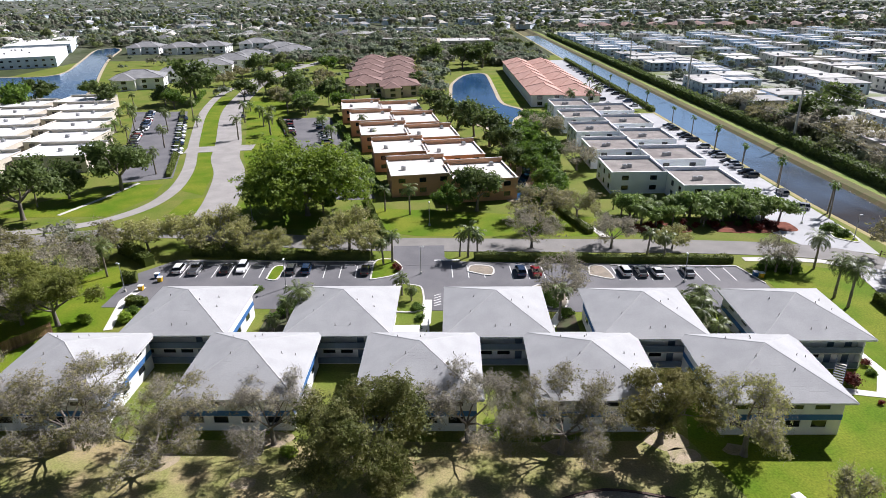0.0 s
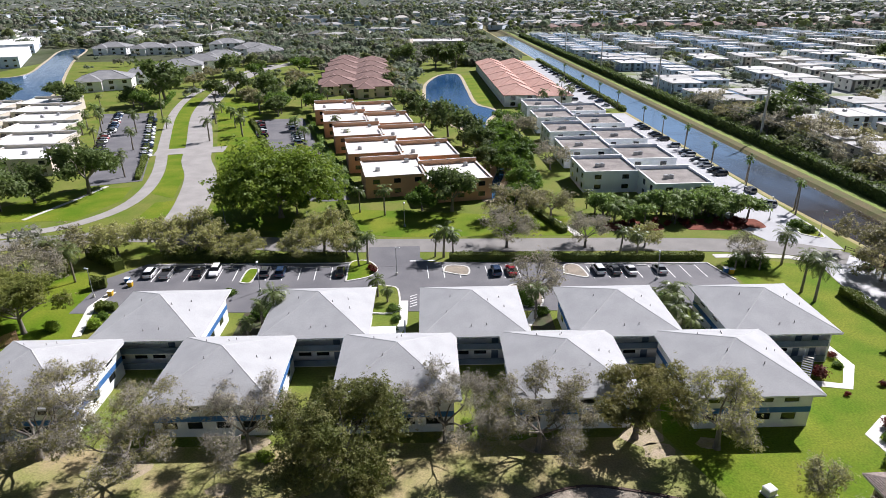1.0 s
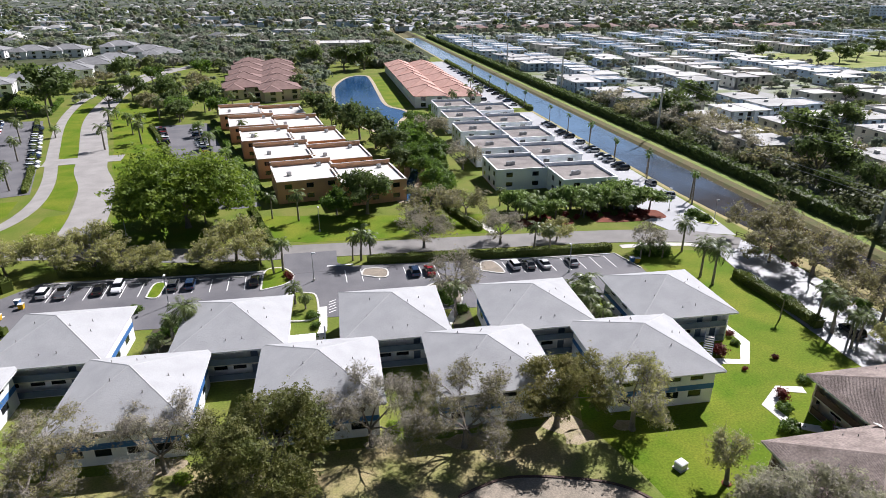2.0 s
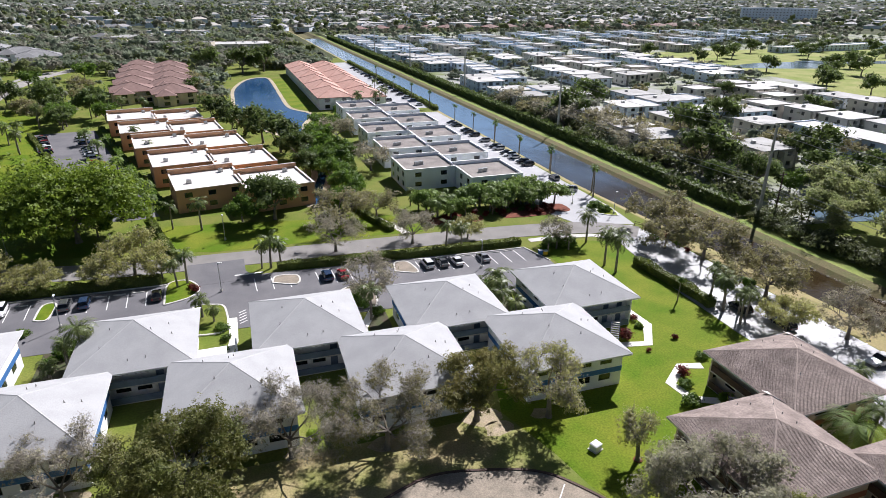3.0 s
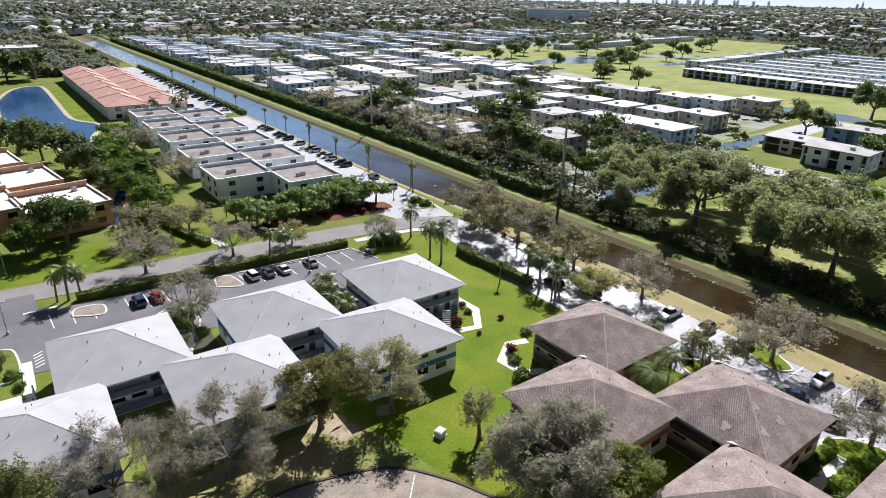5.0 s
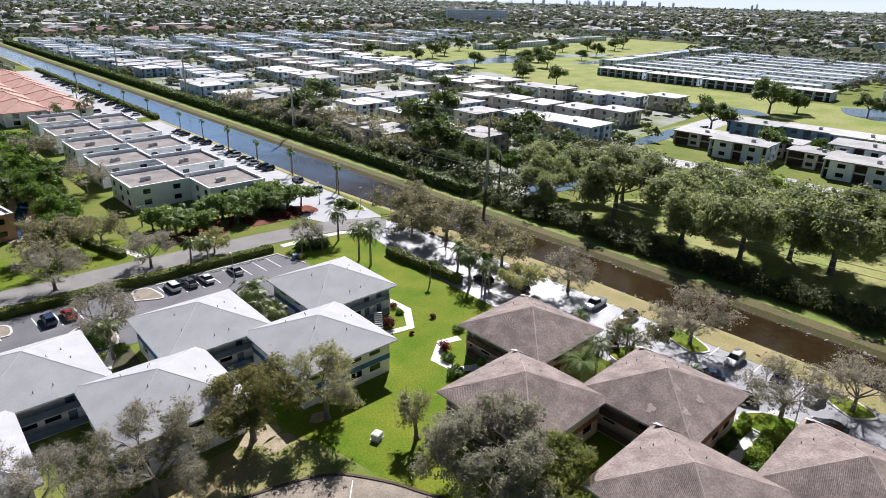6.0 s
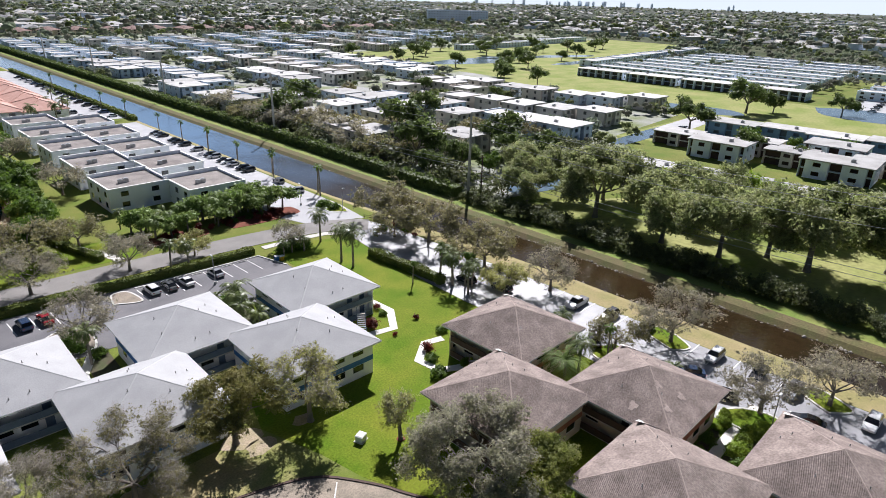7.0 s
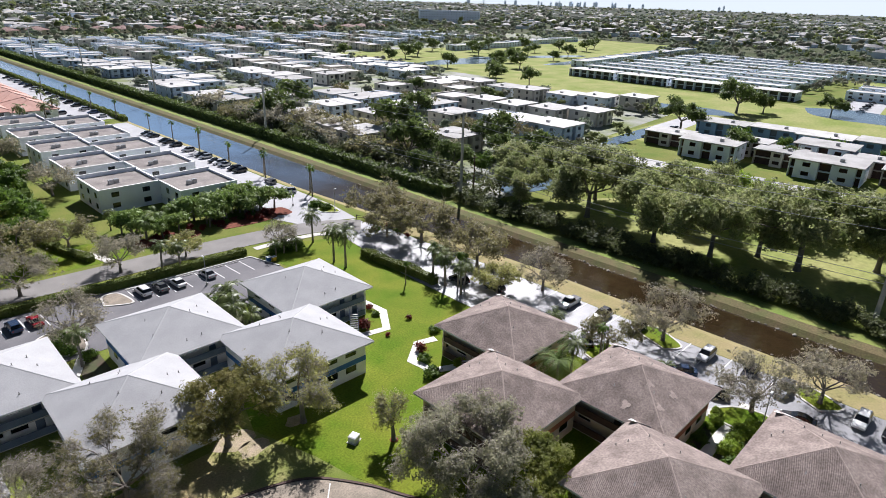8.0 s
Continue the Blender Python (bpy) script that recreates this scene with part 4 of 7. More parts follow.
# the estate across the canal
def bay_block(name, label, w, d, h, bays, bay_w, proud, wallm, corem, group):
    """A long flat-roofed block: a dark core, pale bays with window openings standing proud of it, and a roof slab."""
    root = thing(name, label, "apartment building", group)
    hw, hd = w / 2, d / 2
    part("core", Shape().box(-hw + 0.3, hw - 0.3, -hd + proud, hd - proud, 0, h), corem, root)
    part("floor_slab", Shape().box(-hw + 0.15, hw - 0.15, -hd + proud * 0.4, hd - proud * 0.4, h / 2 - 0.14, h / 2 + 0.1), wallm, root)
    part("roof", Shape().box(-hw - 0.3, hw + 0.3, -hd - 0.35, hd + 0.35, h, h + 0.3), BRIGHTROOF, root)
    for x, y in ((-0.35, 0.2),):
        part("air_conditioner", Shape().box(hw * x - 0.5, hw * x + 0.5, hd * y - 0.5, hd * y + 0.5, h + 0.3, h + 1.05).tube([(hw * x, hd * y, h + 1.05), (hw * x, hd * y, h + 1.12)], [0.36, 0.3], 8), STEEL, root)
    for i in range(bays):
        c = -hw + w * (i + 0.5) / bays if bays > 1 else 0
        for sg in (-1, 1):
            s = Shape()
            holes = [(c - 0.9, c + 0.9, k * h / 2 + 0.8, k * h / 2 + 1.9) for k in (0, 1)] if bay_w > 3 else []
            wall_run(s, "x", c - bay_w / 2, c + bay_w / 2, sg * hd, -0.2 * sg, 0, h, holes)
            for e in (-1, 1):
                a, b = sorted((c + e * bay_w / 2, c + e * (bay_w / 2 - 0.2)))
                lo, hi = sorted((sg * (hd - 0.2), sg * (hd - proud)))
                s.box(a, b, lo, hi, 0, h)
            part("bay", s, wallm, root)
    for e in (-1, 1):
        a, b = sorted((e * hw, e * (hw - 0.3)))
        s = Shape()
        holes = [(u - 0.7, u + 0.7, k * h / 2 + 0.8, k * h / 2 + 1.9) for u in (-hd * 0.4, hd * 0.4) for k in (0, 1)]
        wall_run(s, "y", -hd + 0.3, hd - 0.3, e * hw, -0.25 * e, 0, h, holes)
        part("end_wall", s, wallm, root)
    return root


estate_d = flat_block("estate_building", "small white flat-roofed apartment block with parapet", 12.5, 13.0, 4.7, FARTAN, GREYTOP, BRIGHTROOF, win=False, ac=0, seed=14, dark=True, group="estate blocks")
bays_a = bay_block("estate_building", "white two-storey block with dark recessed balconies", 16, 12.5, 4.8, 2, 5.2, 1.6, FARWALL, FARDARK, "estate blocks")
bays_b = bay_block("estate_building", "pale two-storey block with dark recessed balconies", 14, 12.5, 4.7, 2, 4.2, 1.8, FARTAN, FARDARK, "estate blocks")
bays_c = bay_block("estate_building", "two-storey block with sky-tinted pale blue walls and recessed balconies", 14, 13.5, 4.8, 2, 4.8, 1.4, FARBLUE, SLATE, "estate blocks")
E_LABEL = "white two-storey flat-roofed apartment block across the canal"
estate_e = flat_block("estate_building", "flat-roofed apartment block with sky-tinted pale blue walls and parapet", 14.0, 13.5, 4.7, FARBLUE, BRIGHTROOF, BRIGHTROOF, win=False, ac=0, seed=15, dark=True, group="estate blocks")
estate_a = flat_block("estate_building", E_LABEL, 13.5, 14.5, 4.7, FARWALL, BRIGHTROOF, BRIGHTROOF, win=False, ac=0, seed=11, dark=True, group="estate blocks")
used = set()


def put(kind, x, y, a=0):
    if kind.name in used:
        return copy_thing(kind, pose(x, y, 0, 0, 0, a))
    used.add(kind.name)
    kind.matrix_basis = pose(x, y, 0, 0, 0, a)
    return kind


terrace = bay_block("terrace", "long low terrace with white flat roof and dark verandas", 31, 13, 4.2, 6, 0.9, 2.0, FARWALL, FARDARK, "long terraces")
terrace_w = flat_block("terrace", "long low white terrace with flat roof", 42.0, 13.0, 4.1, FARWALL, BRIGHTROOF, BRIGHTROOF, win=False, ac=0, seed=16, dark=True, group="long terraces")
# stepped terraces that run away from the viewer
PLACED = []
rnd = random.Random(41)


def settle_block(k, x, y, a=0, loose=2.0):
    x, y = x + rnd.uniform(-loose, loose), y + rnd.uniform(-loose, loose)
    PLACED.append((x, y, 24 if k in (terrace, terrace_w) else 12))
    ob = put(k, x, y, a)
    if k not in (terrace, terrace_w):
        ob.matrix_basis = ob.matrix_basis @ Matrix.Diagonal((rnd.uniform(0.92, 1.1), rnd.uniform(0.92, 1.08), rnd.uniform(0.92, 1.1), 1))


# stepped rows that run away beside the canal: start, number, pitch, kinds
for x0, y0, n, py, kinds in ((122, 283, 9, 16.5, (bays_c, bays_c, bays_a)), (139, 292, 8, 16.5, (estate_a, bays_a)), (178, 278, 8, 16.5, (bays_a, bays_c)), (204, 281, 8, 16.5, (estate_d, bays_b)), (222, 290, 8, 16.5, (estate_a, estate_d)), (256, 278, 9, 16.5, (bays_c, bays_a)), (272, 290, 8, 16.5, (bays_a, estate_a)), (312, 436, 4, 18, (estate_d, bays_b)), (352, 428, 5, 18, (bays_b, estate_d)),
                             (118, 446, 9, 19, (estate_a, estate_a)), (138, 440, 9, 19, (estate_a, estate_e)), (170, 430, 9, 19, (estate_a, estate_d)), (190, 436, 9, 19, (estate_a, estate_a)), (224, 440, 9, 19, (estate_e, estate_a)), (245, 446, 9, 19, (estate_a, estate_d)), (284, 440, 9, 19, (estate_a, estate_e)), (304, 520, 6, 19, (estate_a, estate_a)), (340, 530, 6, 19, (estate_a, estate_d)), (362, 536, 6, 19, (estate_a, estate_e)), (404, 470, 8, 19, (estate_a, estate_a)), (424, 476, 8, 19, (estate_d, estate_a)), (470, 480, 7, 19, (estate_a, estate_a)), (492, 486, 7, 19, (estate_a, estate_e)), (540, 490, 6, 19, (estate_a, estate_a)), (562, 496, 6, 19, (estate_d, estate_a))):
    for i in range(n):
        if rnd.random() < 0.93:
            settle_block(kinds[rnd.randrange(len(kinds))], x0 + (1.6 if i % 2 else -1.6), y0 + py * i, 0, 0.8)
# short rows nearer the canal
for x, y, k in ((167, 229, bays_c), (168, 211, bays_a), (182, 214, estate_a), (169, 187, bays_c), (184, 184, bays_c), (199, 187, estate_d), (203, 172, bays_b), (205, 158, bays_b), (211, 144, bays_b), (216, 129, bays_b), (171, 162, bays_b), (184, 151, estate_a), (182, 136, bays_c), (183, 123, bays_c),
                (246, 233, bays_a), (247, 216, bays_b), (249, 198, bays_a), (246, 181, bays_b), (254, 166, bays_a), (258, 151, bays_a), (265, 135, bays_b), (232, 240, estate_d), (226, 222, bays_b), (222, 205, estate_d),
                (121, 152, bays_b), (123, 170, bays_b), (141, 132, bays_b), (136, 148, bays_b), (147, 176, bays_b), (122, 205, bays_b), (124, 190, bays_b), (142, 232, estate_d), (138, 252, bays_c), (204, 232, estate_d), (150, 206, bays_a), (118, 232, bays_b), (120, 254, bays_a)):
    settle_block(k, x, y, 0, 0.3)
# blocks on the south-east, in three ranks
se_block = bay_block("estate_building", "white two-storey block with dark recessed entrances", 16.5, 11.0, 4.8, 2, 5.4, 1.8, FARWALL, DARKWOOD, "estate blocks")
se_dark = bay_block("estate_building", "brown two-storey block with pale balconies", 12.5, 11.0, 4.7, 1, 3.2, 1.6, FARTAN, DARKWOOD, "estate blocks")
se_blue = bay_block("estate_building", "blue two-storey block with white flat roof", 15.5, 11.0, 4.6, 2, 5.6, 1.2, DEEPBLUE, SLATE, "estate blocks")
for i in range(5):
    settle_block(se_block, 198 + 1.2 * i, 74 - 33 * i, 93, 0.2)
    settle_block(se_dark, 205 + 1.2 * i, 55.5 - 33 * i, 93, 0.2)
    settle_block(se_dark, 212 + 1.0 * i, 67 - 33 * i, 93, 0.2)
    settle_block(se_block, 220 + 1.0 * i, 47 - 33 * i, 93, 0.2)
    settle_block(se_blue, 236 + 0.8 * i, 85 - 33 * i, 93, 0.2)
    settle_block(se_blue, 240 + 0.8 * i, 68 - 33 * i, 93, 0.2)
settle_block(se_dark, 206, 91.5, 93, 0.2)
carport = bay_block("carport", "long low carport with pale flat roof", 17, 7.5, 2.6, 5, 0.4, 1.0, FARTAN, FARDARK, "carports")
for i in range(6):
    settle_block(carport, 164 + 2.6 * i, 78 - 20 * i, 98, 0.3)
# long terraces beyond the fairway
for i in range(4):
    settle_block(terrace_w, 394 + 24 * (i % 2), 60 - 44 * (i // 2), -88, 0.3)
    settle_block(terrace, 356 + 0.8 * i, 213 - 34 * i, -88, 0.3)
    PLACED[-1] = (*PLACED[-1][:2], 18)
for col in range(1, 9):
    for i in range(3 if col < 6 else 5):
        settle_block(terrace_w, 356 + 25 * col, 214 - 43 * i, -88)
for i in range(6):
    settle_block(terrace_w, 390 + 36 * i, 26 - 6 * i, 80)
    settle_block(terrace_w, 395 + 36 * i, -30 - 6 * i, 80)
for i in range(5):
    settle_block(terrace_w, 420 + 46 * i, 256 + 4 * i, 4)
    settle_block(terrace_w, 440 + 46 * i, 400 + 5 * i, 0)


def suburb(seed, count, tone):
    """Small houses to the horizon, hipped or flat, set square to streets that turn from quarter to quarter."""
    g = random.Random(seed)
    s = Shape()
    for i in range(count):
        a, d = g.uniform(-1.05, 1.75), 560 * (3900 / 560) ** (g.random() ** 0.8)
        x, y = d * math.sin(a), d * math.cos(a)
        if 40 < x < 130 and y < 720 or (0 < x < 720 and y < 745) or (x > 0 and y < 640 and x < 740) or (x <= 0 and y < 600):
            continue
        if x < 60 and g.random() < 0.6:
            continue
        turn = 0.35 * math.sin(int(x / 260) * 1.7 + int(y / 260) * 2.3) + g.choice((0, math.pi / 2))
        big = g.random() < 0.12
        w, e, h = (g.uniform(28, 55), g.uniform(14, 22), g.uniform(5, 8)) if big else (g.uniform(13, 20), g.uniform(10, 13), g.uniform(3.4, 6))
        m = pose(x, y, 0, 0, 0, math.degrees(turn))
        wall, roof = g.choice((0, 0, 1)), 2 if big or g.random() < 0.35 else g.choice(tone)
        k = Shape().box(-w / 2, w / 2, -e / 2, e / 2, 0, h, wall)
        W, E = w / 2 + 0.6, e / 2 + 0.6
        if roof == 2:
            k.box(-W, W, -E, E, h, h + 0.4, 2)
        else:
            q, r = W - E, h + E * 0.45
            k.face([(-W, -E, h), (W, -E, h), (q, 0, r), (-q, 0, r)], roof).face([(W, -E, h), (W, E, h), (q, 0, r)], roof).face([(W, E, h), (-W, E, h), (-q, 0, r), (q, 0, r)], roof).face([(-W, E, h), (-W, -E, h), (-q, 0, r)], roof)
        s.add(k, m)
    return s


solid("suburb", suburb(8, 5000, (3, 3, 4, 5)), [FARWALL, FARTAN, BRIGHTROOF, GREYTOP, SLATEROOF, FARTAN], "far suburban houses with pale, grey and tan roofs", "houses", kind="stuff")


def skyline():
    """Towers of a city on the horizon."""
    g = random.Random(3)
    s = Shape()
    for i in range(30):
        a, d = radians(g.gauss(58, 5.5)), g.uniform(3850, 4080)
        w, h = g.uniform(7, 18), g.uniform(18, 30) + 10 * max(0, g.gauss(0, 0.4))
        s.add(Shape().box(-w / 2, w / 2, -w / 3, w / 3, 0, h).box(-w / 4, w / 4, -w / 5, w / 5, h, h + 4), pose(d * math.sin(a), d * math.cos(a), 0, 0, 0, g.uniform(0, 90)))
    return s


solid("skyline", skyline(), FARWALL, "pale distant city towers on the horizon", "towers", kind="stuff")
for i in range(9):  # brown-roofed rows beyond the estate
    copy_thing(maroon, pose(150 + 26 * i, 706 + 5 * (i % 3), 0, 0, 0, 4))
    copy_thing(maroon, pose(372 + 26 * i, 690 + 6 * (i % 2), 0, 0, 0, -3))
put(flat_block("white_building", "long white flat-roofed building beside the lake", 46, 92, 6.5, FARWALL, WESTROOF, WESTROOF, win=True, ac=6, seed=31), -290, 452, 25)
put(flat_block("white_building", "long white flat-roofed building beside the lake", 46, 104, 6.5, FARWALL, WESTROOF, WESTROOF, win=True, ac=6, seed=32), -338, 558, 25)
put(flat_block("long_roof", "long low white warehouse roof among trees", 120, 14, 5, TANWALL, BRIGHTROOF, BRIGHTROOF, win=False, ac=5, seed=33), -60, 560, -12)
put(flat_block("long_roof", "low white roof among trees", 40, 30, 6, TANWALL, BRIGHTROOF, BRIGHTROOF, win=False, ac=5, seed=34), 20, 520, 0)
put(flat_block("office_building", "pale multi-storey office block on the horizon", 100, 30, 22, FARWALL, BRIGHTROOF, BRIGHTROOF, win=False, ac=4, seed=35, storeys=6, dark=True), 800, 770, -40)

# ---- plants ----
def leaf_cloud(centres, radii, count, size, rnd, flat=0.75, thin=1.0, tuft=9):
    """Many small leaves strewn over clumps in tufts that face one way: three corners each."""
    k = max(1, count // tuft)
    c = np.array(centres)[rnd.integers(0, len(centres), k)]
    r = np.array(radii)[rnd.integers(0, len(radii), k)]
    d = rnd.normal(size=(k, 3))
    d /= np.linalg.norm(d, axis=1)[:, None]
    p = c + d * (r * rnd.uniform(0.05, 1.0, k) ** 0.45)[:, None] * np.array([1, 1, flat])
    face = d * 0.8 + rnd.normal(scale=0.35, size=(k, 3)) + np.array([0, 0, 0.5])
    i = rnd.integers(0, k, count)
    p = p[i] + rnd.normal(size=(count, 3)) * np.array([1, 1, 0.6]) * size * (1.2 if tuft > 1 else 0.0)
    n = face[i] + rnd.normal(scale=0.42, size=(count, 3))
    n /= np.linalg.norm(n, axis=1)[:, None]
    a = np.cross(n, rnd.normal(size=(count, 3)))
    a /= np.linalg.norm(a, axis=1)[:, None]
    b = np.cross(n, a)
    s = size * rnd.uniform(0.6, 1.35, count)[:, None]
    return np.stack([p - a * s, p + a * s * 0.7 - b * s * 0.62 * thin, p + a * s * 0.75 + b * s * 0.62 * thin], 1).reshape(-1, 3)


def leaf_mesh(name, v, mats, split=None):
    """A mesh of three-cornered leaves; those past split take the second material."""
    n = len(v) // 3
    me = bpy.data.meshes.new(name)
    me.vertices.add(len(v))
    me.vertices.foreach_set("co", v.ravel())
    me.loops.add(len(v))
    me.loops.foreach_set("vertex_index", np.arange(len(v), dtype=np.int32))
    me.polygons.add(n)
    me.polygons.foreach_set("loop_start", np.arange(0, len(v), 3, dtype=np.int32))
    for mt in mats if isinstance(mats, (list, tuple)) else [mats]:
        me.materials.append(mt)
    if split is not None:
        me.polygons.foreach_set("material_index", (np.arange(n) >= split).astype(np.int32))
    me.update(calc_edges=True)
    me.validate()
    return me


def tree(name, label, leaf, h, spread, count, size, seed, bark=BARK, clump=0.9, forks=(5, 3, 3), fork_at=0.28, bare=0.0, group="trees", under=0.24):
    """A tree: tapered trunk, limbs that fork and fork again, twigs, and a crown of clumped leaves."""
    rnd = random.Random(seed)
    root = thing(name, label, "tree", group)
    s, tips = Shape(), []

    def limb(p, d, length, r, level):
        pts, q, dd = [p], Vector(p), Vector(d).normalized()
        for k in range(3):
            dd = (dd + Vector((rnd.uniform(-1, 1), rnd.uniform(-1, 1), rnd.uniform(-0.4, 0.55))) * 0.28).normalized()
            q = q + dd * length / 3
            pts.append(q.copy())
        s.tube(pts, [r, r * 0.82, r * 0.66, r * 0.5], 6 if level < 1 else 4 if level < 2 else 3, caps=False)
        if level >= len(forks) - 1:
            tips.extend([pts[-1], (pts[1] + pts[2]) / 2])
            if bare:
                for k in range(int(4 * bare)):
                    e = Vector((rnd.uniform(-1, 1), rnd.uniform(-1, 1), rnd.uniform(-0.2, 1))).normalized()
                    b = pts[rnd.choice((1, 2, 3))]
                    s.tube([b, b + e * clump * 1.3 + Vector((0, 0, 0.12))], [0.022, 0.009], 3, 1, caps=False)
            return
        for k in range(forks[level + 1]):
            a = rnd.uniform(0, 6.283)
            side = dd.orthogonal().normalized()
            side.rotate(Matrix.Rotation(a, 3, dd))
            limb(pts[-1] if k else pts[2], dd * 0.75 + side * rnd.uniform(0.45, 0.95) + Vector((0, 0, 0.12)), length * rnd.uniform(0.55, 0.8), r * 0.57, level + 1)

    r0 = 0.03 * h + 0.06
    zf = h * fork_at
    lean = Vector((rnd.uniform(-0.08, 0.08), rnd.uniform(-0.08, 0.08), 1))
    top = Vector((0, 0, -0.1)) + lean * zf
    s.tube([(0, 0, -0.15), lean * zf * 0.12, lean * zf * 0.55, top], [r0 * 1.5, r0 * 1.05, r0 * 0.9, r0 * 0.85], 8, caps=False)
    for k in range(forks[0]):
        a = 6.283 * (k + rnd.uniform(0.2, 0.8)) / forks[0]
        up = rnd.uniform(0.55, 1.25) * (h - zf) / max(spread, 1) * 1.25
        limb(top, (math.cos(a), math.sin(a), up), spread * 0.27 * rnd.uniform(0.85, 1.2) * math.sqrt(1 + up * up * 0.5), r0 * 0.55, 0)
    zmax = max(t.z for t in tips) + clump * 0.6
    rmax = sorted(math.hypot(t.x, t.y) for t in tips)[int(len(tips) * 0.92)] + clump * 0.6
    fz, fr = h / zmax, spread / 2 / rmax

    def sq(p):
        """Fits the branching to the tree's height and spread, and lifts the crown's underside off the ground."""
        k = 1 + (fr - 1) * min(1, max(0, p[2]) / zf)
        x, y, z = p[0] * k, p[1] * k, p[2] if p[2] < zf else zf + (p[2] - zf) * (h - zf) / (zmax - zf)
        out = min(1, math.hypot(x, y) / (0.36 * spread))
        low = zf + (h - zf) * under * out
        return x, y, z if z > low or math.hypot(x, y) < 0.09 * spread else low + (z - low) * 0.25

    s.v = [sq(p) for p in s.v]
    tips = [sq(p) for p in tips]
    part("trunk", s, [bark, TWIG], root, smooth=True)
    g = np.random.default_rng(seed)
    v = leaf_cloud(tips, [clump * 0.8, clump * 1.15, clump * 1.5], count, size, g)
    w = leaf_cloud(tips, [clump * 1.1, clump * 1.6], int(count * bare * 0.7), size * 2.0, g, 0.85, 0.09, tuft=1)
    part("crown", leaf_mesh("crown", np.concatenate([v, w]), [leaf, TWIG], count), None, root)
    return root


def palm(name, label, h, fronds, length, seed, lean=0.06, leaf=None, group="palms", skirt=0.6, apart=True):
    """A palm: ringed trunk, and arching fronds of many leaflets."""
    rnd = random.Random(seed)
    root = thing(name, label, "palm tree", group)
    lx, ly = rnd.uniform(-lean, lean), rnd.uniform(-lean, lean)
    n = 9
    pts = [(lx * h * (i / n) ** 1.5, ly * h * (i / n) ** 1.5, h * i / n - 0.1) for i in range(n + 1)]
    part("trunk", Shape().tube(pts, [0.22 - 0.08 * i / n + (0.02 if i % 2 else 0) for i in range(n + 1)], 8), PALMTRUNK, root, smooth=True)
    top, whole = Vector(pts[-1]), Shape()
    for k in range(fronds):
        s = Shape()
        a = 6.283 * k / fronds * 2.4 + rnd.uniform(-0.3, 0.3)
        el = rnd.uniform(-0.35, 1.2) if skirt else rnd.uniform(0.1, 1.2)
        d = Vector((math.cos(a) * math.cos(el), math.sin(a) * math.cos(el), math.sin(el)))
        side = Vector((-math.sin(a), math.cos(a), 0))
        ln = length * rnd.uniform(0.8, 1.1)
        prev, m = top.copy(), 9
        rib = [prev.copy()]
        for i in range(m):
            d = (d + Vector((0, 0, -0.16 - 0.05 * i * 0.5))).normalized()
            q = prev + d * ln / m
            rib.append(q.copy())
            w = ln * 0.24 * math.sin(math.pi * min(0.97, (i + 0.8) / m)) + 0.05
            up = side.cross(d).normalized()
            for sg in (-1, 1):
                for j in (0.15, 0.62):
                    b = prev.lerp(q, j)
                    e = side * sg * w + d * w * 0.55 - Vector((0, 0, w * 0.38))
                    s.face([b, b + d * 0.11 + e * 0.5 + up * 0.02, b + e, b + e * 0.5 - d * 0.02])
            prev = q
        s.tube(rib[::3], [0.035, 0.025, 0.015, 0.008][:len(rib[::3])], 3)
        part("frond", s, leaf or PALMLEAF, root) if apart else whole.add(s)
    if not apart:
        part("crown", whole, leaf or PALMLEAF, root)
    return root


def scatter(kinds, spots, seed, size=(0.85, 1.15)):
    """Copies of plants at spots (x, y) or (x, y, scale); the first one of each kind is moved there itself."""
    rnd = random.Random(seed)
    for i, p in enumerate(spots):
        k = kinds[i % len(kinds)]
        sc = (p[2] if len(p) > 2 else 1.0) * rnd.uniform(*size)
        m = pose(p[0], p[1], 0, 0, 0, rnd.uniform(0, 360)) @ Matrix.Scale(sc, 4)
        if k.name in used:
            c = copy_thing(k, m)
            c.matrix_basis = m
        else:
            used.add(k.name)
            k.matrix_basis = m


